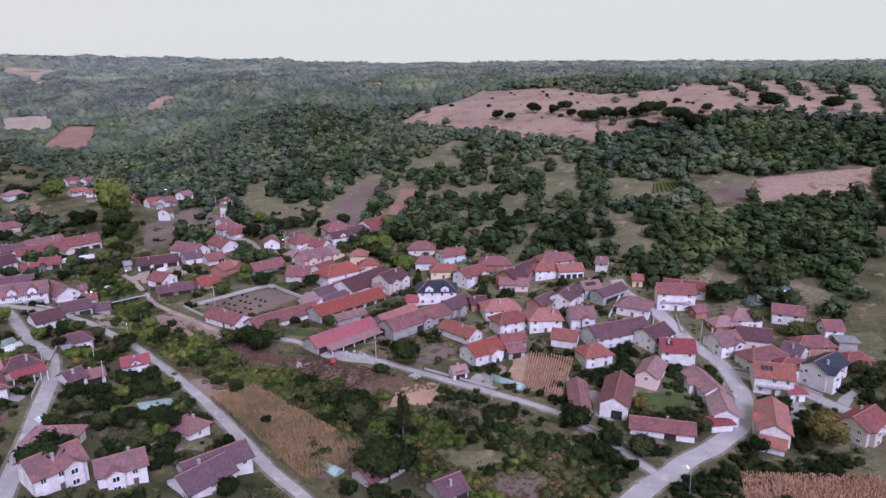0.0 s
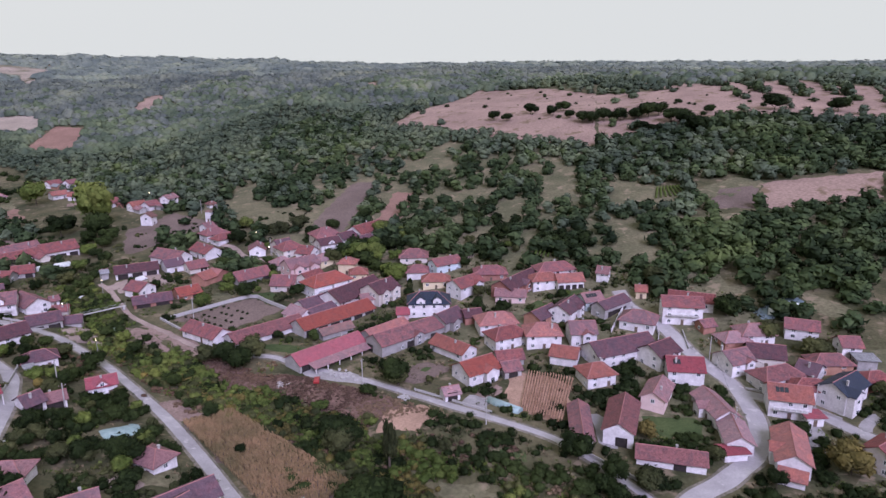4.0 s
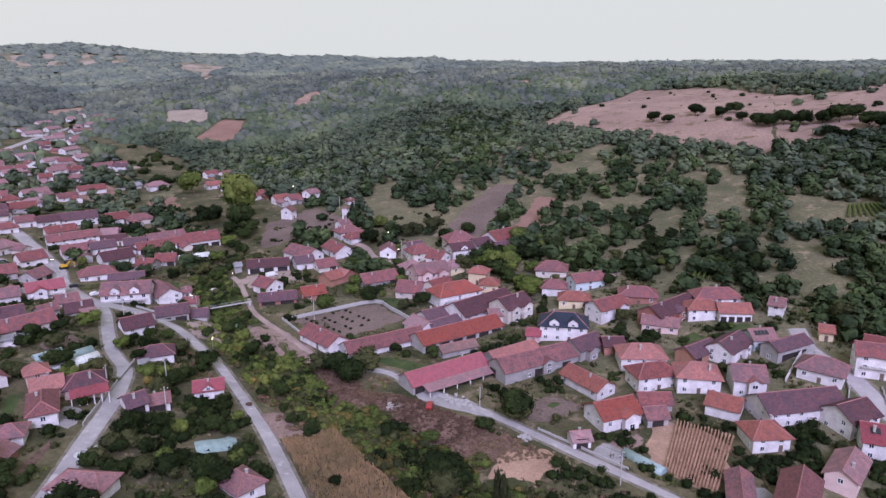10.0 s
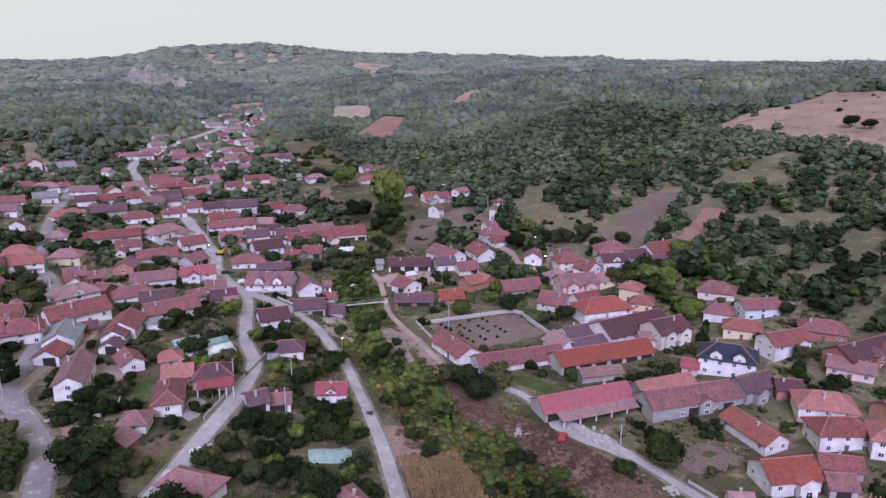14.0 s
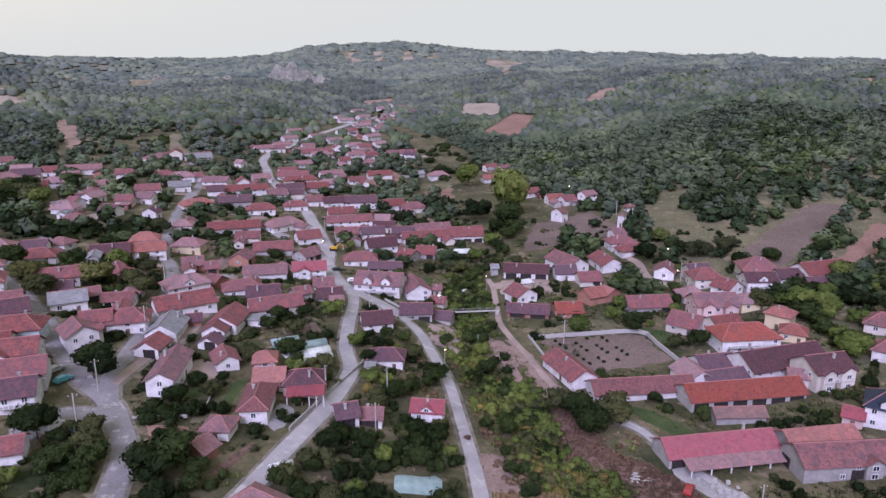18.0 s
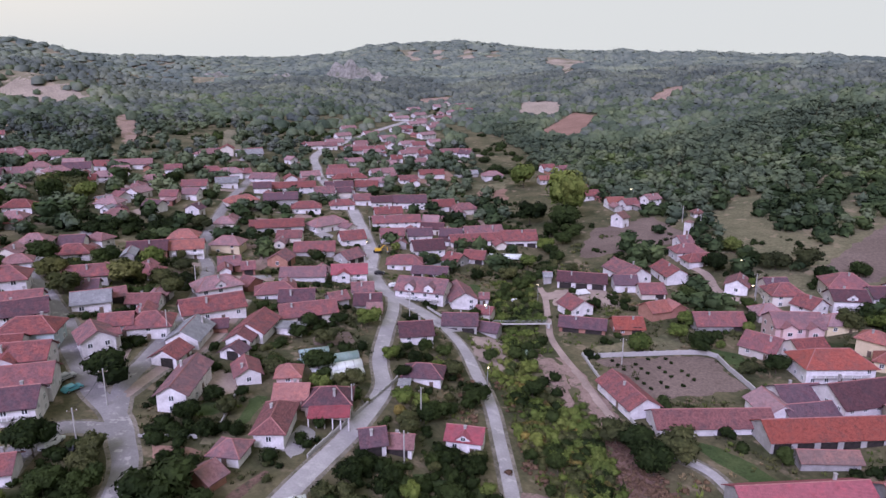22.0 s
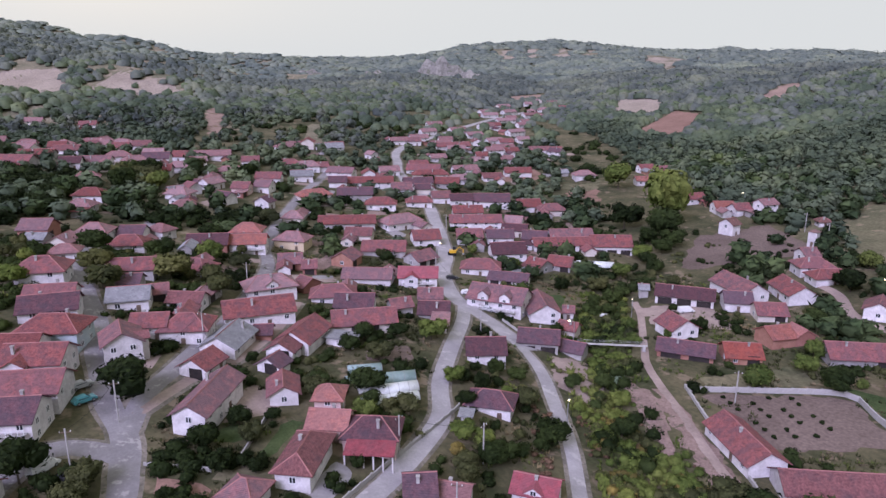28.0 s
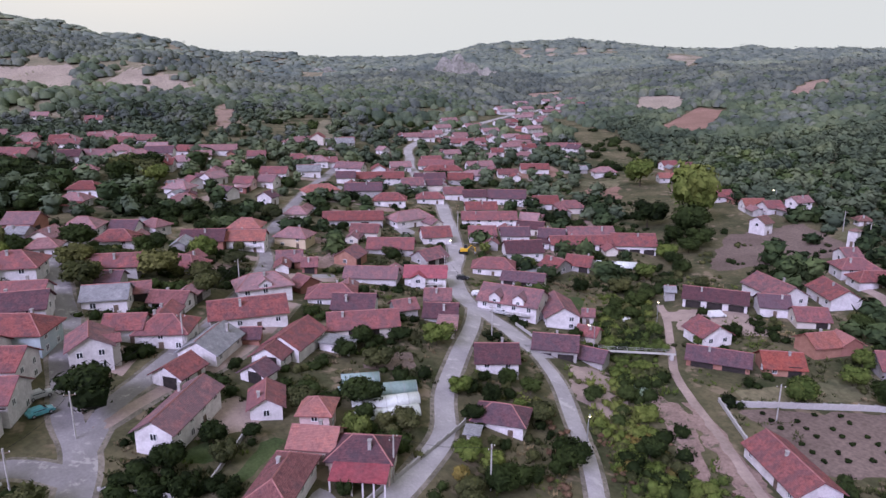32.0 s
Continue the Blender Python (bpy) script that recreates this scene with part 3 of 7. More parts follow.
field("meadow", [(-13, 403), (8, 411), (37, 404), (12, 384)], MEADOW, "brown scrubby slope", ragged=2)
field("meadow", [(130, 364), (160, 378), (170, 362), (140, 342)], MEADOW, "olive clearing below the oaks", ragged=2)
field("meadow", [(109, 328), (131, 332), (149, 327), (141, 318)], MEADOW, "grey-green clearing among oaks", ragged=1.5)
field("bank", [(-80.3, 193.1), (-74.8, 197.7), (-61.7, 188.5), (-69.7, 179.0)], CLAY_BANK, "bare pinkish verge between lane and maize", "bank", 0.12, 3, 0.8)
field("bank", [(-77.4, 224.0), (-70.7, 229.9), (-49.7, 207.3), (-64.4, 205.8)], RUSSET, "russet scrubby stream bank", "bank", 0.12, 3, 1.2)
field("bank", [(-110.8, 255.4), (-103.7, 256.1), (-73.2, 231.5), (-79.8, 227.1)], CLAY_BANK, "bare pinkish earth bank above the stream", "bank", 0.12, 3, 0.8)
field("bank", [(-122, 258), (-98, 236), (-84, 226), (-104, 252)], CLAY_BANK, "bare pinkish earth bank beside the stream", "bank", 0.12, 3, 0.8)

# ---- houses ----
GLASSY = {}


def window_mesh(w, h, glazed=False):
    """A two-light window: a frame with its mullion and, set back in it, the panes (or both in one plate)."""
    key = (w, h, glazed)
    if key not in GLASSY:
        t, d = 0.11, 0.09
        xs, zs = [-w / 2, -w / 2 + t, -t / 2, t / 2, w / 2 - t, w / 2], [0, t, h - t, h]
        v = [(x, y, z) for y in (-d, 0) for z in zs for x in xs]
        f, idx = [], []
        for r in range(3):
            for c in range(5):
                a = r * 6 + c
                light = r == 1 and c in (1, 3)
                if glazed or not light:
                    f.append((a, a + 1, a + 7, a + 6))
                    idx.append(1 if light else 0)
                if light and not glazed:
                    f += [(a + 1, a, a + 24, a + 25), (a + 7, a + 1, a + 25, a + 31), (a + 6, a + 7, a + 31, a + 30), (a, a + 6, a + 30, a + 24)]
                    idx += [0] * 4
        for a, c in [(k, k + 1) for k in range(5)] + [(k * 6 + 5, k * 6 + 11) for k in range(3)] + [(k + 1 + 18, k + 18) for k in range(5)] + [(k * 6 + 6, k * 6) for k in range(3)]:
            f.append((c, a, a + 24, c + 24))
            idx.append(0)
        fr = raw("window", v, f, [TRIM, GLASS], idx)
        pane = raw("pane", [(x, -0.03, z) for x, z in ((-w / 2 + t, t), (w / 2 - t, t), (w / 2 - t, h - t), (-w / 2 + t, h - t))]
                   + [(x, -0.01, z) for x, z in ((-w / 2 + t, t), (w / 2 - t, t), (w / 2 - t, h - t), (-w / 2 + t, h - t))],
                   [(0, 1, 2, 3), (7, 6, 5, 4), (0, 4, 5, 1), (1, 5, 6, 2), (2, 6, 7, 3), (3, 7, 4, 0)], GLASS)
        GLASSY[key] = (fr, pane)
    return GLASSY[key]


def box_data(name, lx, ly, lz, mat, z0=0.0):
    v = [(x, y, z) for z in (z0, z0 + lz) for x, y in ((-lx / 2, -ly / 2), (lx / 2, -ly / 2), (lx / 2, ly / 2), (-lx / 2, ly / 2))]
    return raw(name, v, [(3, 2, 1, 0), (4, 5, 6, 7), (0, 1, 5, 4), (1, 2, 6, 5), (2, 3, 7, 6), (3, 0, 4, 7)], mat)


CHIMNEY = raw("chimney", [(x * s, y * s, z) for z, s in ((-0.9, 0.26), (0.7, 0.26), (0.7, 0.33), (0.85, 0.33)) for x, y in ((-1, -1), (1, -1), (1, 1), (-1, 1))],
              [(4 * k + i, 4 * k + (i + 1) % 4, 4 * k + 4 + (i + 1) % 4, 4 * k + 4 + i) for k in range(3) for i in range(4)] + [(12, 13, 14, 15)], WALL["g"])
DOOR = box_data("door", 1.0, 0.1, 2.05, WOOD)
GATE = box_data("barn_door", 3.0, 0.1, 2.7, DOOR_BAY_DARK)
ROOF_WORDS = {"s": "scarlet clay tile", "r": "red clay tile", "o": "orange clay tile", "q": "weathered red tile", "p": "faded haze-paled pinkish tile", "d": "dark brown-red tile", "b": "brown tile", "m": "crimson sheet", "k": "blue-black tile", "w": "grey sheet"}
WALL_WORDS = {"w": "white plastered", "c": "cream plastered", "p": "pink plastered", "y": "yellow plastered", "t": "blue-grey plastered", "g": "bare grey rendered", "b": "bare brick"}
dice = random.Random(7)
HOUSES = []


def house(x, y, turn, L, W, h, kind, roof, wall, windows=True, near=True, bays=0, dormers=0, balcony=False, leanto="", gable_opening=False, panels=0, wing=0):
    """A house with its ridge along its own x. kind: g gable, h hip, f flat."""
    rise = 0.02 * W if kind == "f" else 0.29 * W
    # the base stands on the lowest ground under it
    c, s = math.cos(radians(turn)), math.sin(radians(turn))
    zs = [float(gz(x + c * a - s * b, y + s * a + c * b)) for a in (-L / 2, L / 2) for b in (-W / 2, W / 2)]
    z0, mid = min(zs), float(gz(x, y))
    base = new("barn" if (h <= 2.4 or wall in "gb") and kind != "h" else "house")
    base.matrix_world = pose(x, y, z0 - 0.1, 0, 0, turn)
    two = "two-storey " if h >= 4.1 else ""
    tagged(base, "%s%s %s with a %s roof" % (two, WALL_WORDS[wall], base.name.split(".")[0], ROOF_WORDS[roof]), base.name.split(".")[0], "village houses")
    HOUSES.append((x, y, c, s, L, W))
    for a in np.arange(-L / 2 + 1.5, L / 2, 3.0):
        TAKEN.append((x + c * a, y + s * a, W / 2 + 1.6))
    H = mid + h - z0 + 0.1
    a, b = L / 2, W / 2
    v = [(-a, -b, 0), (a, -b, 0), (a, b, 0), (-a, b, 0), (-a, -b, H), (a, -b, H), (a, b, H), (-a, b, H)]
    if kind == "g":
        v += [(-a, 0, H + rise), (a, 0, H + rise)]
        f = [(0, 1, 5, 4), (2, 3, 7, 6), (1, 2, 6, 9, 5), (3, 0, 4, 8, 7)]
    else:
        f = [(0, 1, 5, 4), (1, 2, 6, 5), (2, 3, 7, 6), (3, 0, 4, 7), (4, 5, 6, 7)]
    child("wall", raw("wall", v, f, WALL[wall]), base)
    # roof: a closed shell that oversails the walls
    o, e, t = 0.7, 0.5 if kind == "g" else 0.7, 0.2
    drop = o * rise / b
    zt, zb = H + rise + t, H - drop + t
    if kind == "g":
        top = [(-a - e, -b - o, zb), (a + e, -b - o, zb), (a + e, b + o, zb), (-a - e, b + o, zb), (-a - e, 0, zt), (a + e, 0, zt)]
        tops = [(0, 1, 5, 4), (2, 3, 4, 5)]
        rim = [0, 1, 5, 2, 3, 4]
    elif kind == "h":
        r = max(a - b * 0.85, 0.15)
        top = [(-a - e, -b - o, zb), (a + e, -b - o, zb), (a + e, b + o, zb), (-a - e, b + o, zb), (-r, 0, zt), (r, 0, zt)]
        tops = [(0, 1, 5, 4), (1, 2, 5), (2, 3, 4, 5), (3, 0, 4)]
        rim = [0, 1, 2, 3]
    else:
        top = [(-a - e, -b - o, H + t), (a + e, -b - o, H + t), (a + e, b + o, H + rise + t), (-a - e, b + o, H + rise + t)]
        tops = [(0, 1, 2, 3)]
        rim = [0, 1, 2, 3]
    n = len(top)
    rv = top + [(p[0], p[1], p[2] - t) for p in top]
    rf = list(tops) + [tuple(k + n for k in reversed(q)) for q in tops] + [(i + n, j + n, j, i) for i, j in zip(rim, rim[1:] + rim[:1])]
    idx = [0] * len(rf)
    if kind != "f":
        lines = [(4, 5)] + ([(0, 4), (3, 4), (1, 5), (2, 5)] if kind == "h" else [])
        for i, j in lines:
            p, q = Vector(top[i]), Vector(top[j])
            d = (q - p).normalized()
            w = d.cross(Vector((0, 0, 1))).normalized() * 0.14
            k = len(rv)
            up = Vector((0, 0, 0.11))
            rv += [tuple(p + w - up * 0.4), tuple(p + up), tuple(p - w - up * 0.4), tuple(q + w - up * 0.4), tuple(q + up), tuple(q - w - up * 0.4)]
            rf += [(k, k + 1, k + 4, k + 3), (k + 1, k + 2, k + 5, k + 4), (k, k + 2, k + 1), (k + 3, k + 4, k + 5)]
            idx += [1] * 4
    roof_ob = child("roof", raw("roof", rv, rf, [ROOF[roof], MORTAR], idx), base)
    if windows and kind != "f" and dice.random() < 0.55:
        child("chimney", CHIMNEY, roof_ob, pose(dice.uniform(-0.3, 0.3) * L, dice.uniform(0.1, 0.3) * W * dice.choice((-1, 1)), H + rise - 0.3))
    if not windows:
        return base
    barn = base.name.startswith("barn")
    storeys = 1 if H < 4.1 else 2 if H < 6.9 else 3
    lift = H / storeys
    for side in range(4):
        if not near and side == 2 or bays and side == 0:
            continue
        span, off, ang = (L, b, (0, 180)[side // 2 % 2]) if side % 2 == 0 else (W, a, (90, 270)[side // 2 % 2])
        count = max(1, int(span / (3.4 if near else 4.2)))
        for st in range(storeys):
            z = lift * st + max(0.7, (lift - 1.25) * 0.6) + (0.1 if st == 0 else 0)
            for k in range(count):
                if dice.random() < (0.6 if barn else 0.25):
                    continue
                px = (k + 0.5) / count * span - span / 2
                m = pose(0, 0, 0, 0, 0, ang) @ pose(px, -off - 0.005, z)
                if st == 0 and side == 0 and k == count // 2:
                    child("barn_door" if barn else "door", GATE if barn else DOOR, base, pose(0, 0, 0, 0, 0, ang) @ pose(px, -off - 0.04, 0.1))
                    continue
                if barn and dice.random() < 0.4 and st == 0 and span > 8:
                    child("barn_door", GATE, base, pose(0, 0, 0, 0, 0, ang) @ pose(px, -off - 0.04, 0.1))
                    continue
                fr, pa = window_mesh(1.15, 1.25) if near else window_mesh(1.3, 1.3, True)
                win = child("window", fr, base, m)
                if near:
                    child("pane", pa, win)
    if not wing and not bays and not balcony and not leanto and kind == "g" and near and L > 8.5 and h > 2.9 and dice.random() < 0.45:
        wing = 1
    for k in range(wing):
        cross_wing(base, dice.uniform(-0.32, 0.32) * L if wing == 1 else (k - 0.5) * L * 0.5, min(L * 0.36, dice.uniform(3.6, 5.2)), dice.uniform(0.7, 2.2), H, W, rise, roof, wall)
    fittings(base, roof_ob, L, W, H, rise, roof, wall, bays, dormers, balcony, leanto, gable_opening)
    # glass roof panels: solar ones, and on the crimson roof its skylights
    for k in range(panels):
        tilt = math.degrees(math.atan2(rise, b))
        child("roof_panel", box_data("roof_panel", 1.0, 1.7, 0.06, GLASS), roof_ob, pose(-L * 0.3 + k * 1.15, -b * 0.45, H + rise * 0.55 + 0.26, tilt))
    return base


def cross_wing(base, x, w, out, H, W, rise, roof, wall):
    """A gabled wing that stands out from the front, its ridge running back into the main roof."""
    front, top, e = -W / 2 - out, H + min(0.29 * w, rise * 0.92), w / 2 + 0.4
    v = [(-w / 2, front, 0), (w / 2, front, 0), (w / 2, front, H), (0, front, top), (-w / 2, front, H), (-w / 2, 0, 0), (w / 2, 0, 0), (w / 2, 0, H), (0, 0, top), (-w / 2, 0, H)]
    body = child("wing", raw("wing", v, [(0, 1, 2, 3, 4), (1, 6, 7, 2), (5, 0, 4, 9)], WALL[wall]), base, pose(x, 0, 0))
    slope = (top - H) / (w / 2)
    v = [(-e, front - 0.45, top - slope * e), (0, front - 0.45, top), (e, front - 0.45, top - slope * e), (-e, 0, top - slope * e), (0, 0, top), (e, 0, top - slope * e)]
    v = [(p, q, r + 0.2) for p, q, r in v] + v
    child("wing_roof", raw("wing_roof", v, [(0, 1, 4, 3), (1, 2, 5, 4), (9, 10, 7, 6), (10, 11, 8, 7), (6, 7, 1, 0), (7, 8, 2, 1), (3, 9, 6, 0), (2, 8, 11, 5)], ROOF[roof]), body)
    for z in ([0.9] if H < 4.1 else [0.9, H * 0.5 + 0.7]):
        child("window", window_mesh(1.5, 1.25, True)[0], body, pose(0, front - 0.01, z))


def fittings(base, roof_ob, L, W, H, rise, roof, wall, bays, dormers, balcony, leanto, gable_opening):
    """What sets some houses apart: wide bays, dormer gables, balconies, lean-to roofs."""
    a, b = L / 2, W / 2
    for k in range(bays):
        w = L / bays * 0.72
        # each bay is open: a dark panel paints the shade inside
        child("open_bay_shade", box_data("open_bay_shade", w, 0.1, min(2.3, H * 0.75), DOOR_BAY_DARK), base, pose((k + 0.5) / bays * L - a, -b - 0.05, 0.1))
    if gable_opening:
        # gable openings, their dark inside painted as a panel
        for sgn in (-1, 1):
            child("barn_door", GATE, base, pose(sgn * (a + 0.05), -b * 0.25, 0.1, 0, 0, 90))
    for k in range(dormers):
        x = ((k + 0.5) / dormers - 0.5) * L * 0.8
        w, top = 3.2, H + rise * 0.85
        front = -b - 0.35
        v = [(-w / 2, front, H - 0.3), (w / 2, front, H - 0.3), (w / 2, front, top - 1.1), (0, front, top), (-w / 2, front, top - 1.1), (-w / 2, 0, H - 0.3), (w / 2, 0, H - 0.3), (w / 2, 0, top - 1.1), (0, 0, top), (-w / 2, 0, top - 1.1)]
        gable = child("dormer", raw("dormer", v, [(0, 1, 2, 3, 4), (1, 6, 7, 2), (5, 0, 4, 9)], WALL[wall]), base, pose(x, 0, 0))
        e = w / 2 + 0.3
        v = [(-e, front - 0.3, top - 1.25), (0, front - 0.3, top + 0.16), (e, front - 0.3, top - 1.25), (-e, 0, top - 1.25), (0, 0, top + 0.16), (e, 0, top - 1.25)]
        v += [(p, q, r - 0.16) for p, q, r in v]
        child("dormer_roof", raw("dormer_roof", v, [(0, 1, 4, 3), (1, 2, 5, 4), (9, 10, 7, 6), (10, 11, 8, 7), (6, 7, 1, 0), (7, 8, 2, 1), (3, 9, 6, 0), (2, 8, 11, 5)], ROOF[roof]), gable)
        child("pane", window_mesh(1.1, 1.0, True)[0], gable, pose(0, front - 0.01, H - 0.1))
    if balcony:
        z, d = max(2.4, H * 0.5), 1.2
        slab = child("balcony", box_data("balcony", L * 0.8, d, 0.18, CONCRETE), base, pose(0, -b - d / 2, z))
        child("rail", box_data("rail", L * 0.8, 0.07, 0.09, TRIM, 0.95), slab, pose(0, -d / 2 + 0.06, 0.1))
        for k in range(7):
            child("baluster", box_data("baluster", 0.12, 0.07, 0.9, TRIM), slab, pose((k / 6 - 0.5) * L * 0.78, -d / 2 + 0.06, 0.15))
    if leanto:
        d, zh, zl = 4.2, H + 0.05, H - 1.0
        v = [(-a * 0.8, -b - d, zl), (a + 0.3, -b - d, zl), (a + 0.3, -b + 0.1, zh), (-a * 0.8, -b + 0.1, zh)]
        v += [(p, q, r - 0.14) for p, q, r in v]
        child("leanto_roof", raw("leanto_roof", v, [(0, 1, 2, 3), (7, 6, 5, 4), (4, 5, 1, 0), (5, 6, 2, 1), (6, 7, 3, 2), (7, 4, 0, 3)], ROOF[leanto]), base)
        for k in range(6):
            child("post", box_data("post", 0.25, 0.25, zl - 0.1, WALL["w"]), base, pose(-a * 0.76 + k / 5 * (1.76 * a), -b - d + 0.3, 0))


house(-117.0, 366.7, 47, 11.6, 8.0, 3.1, "h", "r", "w", near=False)
house(-108.9, 360.6, 51, 13.0, 7.0, 2.3, "h", "r", "w", near=False)
house(-112.7, 341.1, -40, 13.8, 9.0, 3.1, "g", "r", "w", near=False)
house(-126.4, 332.5, -26, 16.6, 10.0, 3.1, "g", "q", "w", near=False)
house(-121.5, 321.0, 38, 8.1, 8.0, 3.1, "g", "d", "w", near=False)
house(-111.0, 320.5, 43, 8.6, 8.0, 2.3, "g", "r", "c", near=False)
house(-101.3, 303.2, 62, 7.4, 7.5, 3.1, "g", "o", "b", near=False)
house(-97.2, 308.7, -29, 5.7, 6.0, 2.8, "g", "o", "b", near=False)
house(-103.0, 286.6, 41, 9.0, 8.0, 2.2, "g", "s", "b")
house(-82.0, 306.7, 42, 15.5, 9.0, 2.3, "g", "r", "g", near=False)
house(-87.2, 340.3, -77, 9.7, 7.5, 3.0, "g", "q", "w", near=False)
house(-75.5, 341.4, 43, 7.8, 8.0, 3.5, "g", "d", "c", near=False)
house(-70.9, 336.8, 38, 10.9, 9.5, 3.5, "h", "r", "c", near=False)
house(-60.8, 329.0, -20, 7.3, 8.5, 3.6, "g", "r", "w", near=False)
house(-71.3, 321.7, 43, 8.5, 7.5, 2.3, "h", "p", "c", near=False)
house(-60.5, 309.7, 38, 14.2, 10.0, 5.1, "g", "q", "p", near=False, wing=2)
house(-64.2, 295.0, -3, 9.9, 10.0, 2.7, "g", "r", "c")
house(-53.6, 297.5, 52, 9.6, 9.0, 3.1, "g", "r", "c")
house(-45.7, 290.4, 42, 18.3, 10.5, 4.1, "h", "s", "w", balcony=True)
house(-51.1, 320.1, 47, 9.9, 7.0, 3.1, "h", "p", "y", near=False)
house(-55.1, 347.5, 30, 12.9, 11.0, 4.7, "h", "r", "c", near=False)
house(-52.5, 338.0, 36, 10.8, 8.0, 3.9, "g", "d", "w", near=False, dormers=1, balcony=True)
house(-44.1, 346.3, 42, 9.7, 8.0, 3.1, "g", "d", "w", near=False)
house(-35.4, 355.8, 53, 18.8, 10.0, 3.1, "g", "r", "w", near=False)
house(-35.5, 345.3, 48, 7.4, 6.0, 2.0, "g", "d", "b", near=False)
house(-38.9, 308.1, -6, 7.3, 6.5, 4.7, "h", "o", "y", near=False)
house(-33.5, 300.1, 7, 7.1, 6.5, 2.8, "h", "o", "y")
house(-51.2, 259.4, -44, 9.7, 8.0, 2.7, "g", "p", "w")
house(-48.6, 269.3, 47, 10.9, 8.0, 2.7, "g", "d", "w")
house(-33.8, 278.6, 54, 25.9, 12.0, 3.1, "g", "d", "w")
house(-42.9, 263.6, 51, 16.4, 7.0, 2.3, "g", "d", "w")
house(-27.0, 271.0, 23, 5.1, 5.0, 3.1, "g", "p", "c")
house(-22.1, 275.8, 51, 12.1, 10.0, 4.8, "g", "d", "c", wing=2, balcony=True)
house(-37.9, 256.2, 45, 31.9, 9.0, 2.7, "g", "s", "g", bays=6)
house(-60.5, 244.6, 43, 27.4, 8.0, 2.3, "g", "q", "w")
house(-80.8, 243.3, -34, 16.7, 8.0, 2.8, "g", "r", "w")
house(-123.5, 378.3, 54, 5.7, 7.0, 2.7, "g", "q", "w", near=False)
house(-166.7, 260.2, 25, 17.2, 10.8, 4.3, "g", "q", "w", near=False, dormers=2, balcony=True)
house(-157.0, 268.5, -38, 14.2, 8.9, 3.4, "g", "q", "w", near=False)
house(-197.8, 282.4, 44, 13.5, 8.0, 2.7, "h", "r", "w", near=False)
house(-204.7, 303.4, 56, 13.1, 10.0, 3.1, "g", "d", "w", near=False)
house(-187.4, 301.8, 1, 7.4, 8.0, 2.3, "g", "r", "g", near=False)
house(-184.0, 310.7, 26, 8.5, 8.0, 2.3, "g", "r", "g", near=False)
house(-183.7, 282.5, 31, 13.4, 6.5, 2.3, "g", "d", "w", near=False)
house(-226.5, 303.7, 51, 10.1, 9.0, 3.1, "g", "r", "w", near=False)
house(-220.6, 315.6, 50, 10.7, 8.0, 3.1, "g", "d", "w", near=False)
house(-199.5, 329.5, 54, 23.1, 7.5, 2.7, "g", "r", "w", near=False, bays=4)
house(-188.0, 346.7, 46, 16.0, 11.0, 2.3, "g", "r", "w", near=False, bays=3)
house(-143.9, 265.7, 19, 5.3, 5.0, 2.3, "g", "r", "c", near=False)
house(-151.5, 274.9, 38, 3.0, 4.0, 2.8, "g", "q", "w", near=False)
house(-141.6, 249.9, 38, 10.6, 7.8, 2.2, "g", "d", "g", bays=2)
house(-134.9, 256.3, 20, 6.6, 5.9, 1.9, "g", "d", "g")
house(-139.4, 227.2, 50, 9.2, 8.5, 2.9, "g", "d", "w")
house(-121.0, 210.9, 34, 9.4, 6.6, 2.2, "h", "d", "w")
house(-118.4, 201.2, 38, 1.8, 2.3, 2.1, "f", "w", "w")
house(-196.3, 252.2, 48, 12.4, 7.9, 3.8, "g", "m", "w", near=False, wing=1, balcony=True)
house(-178.0, 242.0, 49, 6.9, 6.7, 2.2, "g", "q", "w", near=False)
house(-165.2, 232.6, 46, 8.2, 7.5, 2.1, "g", "d", "g", near=False)
house(-164.1, 208.2, 60, 15.7, 8.1, 2.4, "g", "r", "c")
house(-176.3, 213.9, 47, 10.1, 8.2, 2.5, "g", "d", "w", near=False)
house(-231.2, 264.1, 48, 16.0, 9.0, 2.3, "g", "r", "g", near=False)
house(-234.1, 286.6, 62, 10.5, 9.0, 2.8, "g", "r", "w", near=False)
house(-216.0, 269.3, 93, 9.6, 8.0, 2.3, "g", "q", "g", near=False)
house(-205.6, 238.6, 46, 15.7, 7.8, 2.4, "g", "q", "w", near=False)
house(-132.7, 178.4, 48, 5.0, 5.4, 4.0, "h", "o", "p")
house(-126.1, 174.4, 43, 7.0, 6.3, 2.8, "g", "o", "p")
house(-119.3, 178.8, 45, 9.4, 7.2, 3.5, "h", "d", "p", leanto="m")
house(-118.6, 164.6, -49, 11.8, 5.8, 3.5, "h", "q", "w")
house(-148.5, 310.7, 38, 2.9, 3.6, 3.1, "g", "w", "g", near=False)
house(-135.5, 314.4, 28, 17.8, 8.0, 2.7, "g", "d", "w", near=False, bays=3)
house(-123.5, 289.5, -24, 8.5, 8.5, 3.1, "g", "r", "w", near=False)
house(-114.2, 278.5, 27, 14.3, 7.0, 1.9, "g", "d", "b", bays=2)
house(-172.1, 137.5, 54, 11.2, 8.2, 3.6, "g", "r", "w")
house(-162.1, 134.6, 57, 10.7, 8.2, 3.6, "g", "r", "w")
house(-153.4, 130.5, 56, 7.2, 8.2, 3.9, "g", "d", "w", balcony=True)
house(-183.7, 143.1, 52, 12.4, 8.2, 3.6, "h", "r", "t")
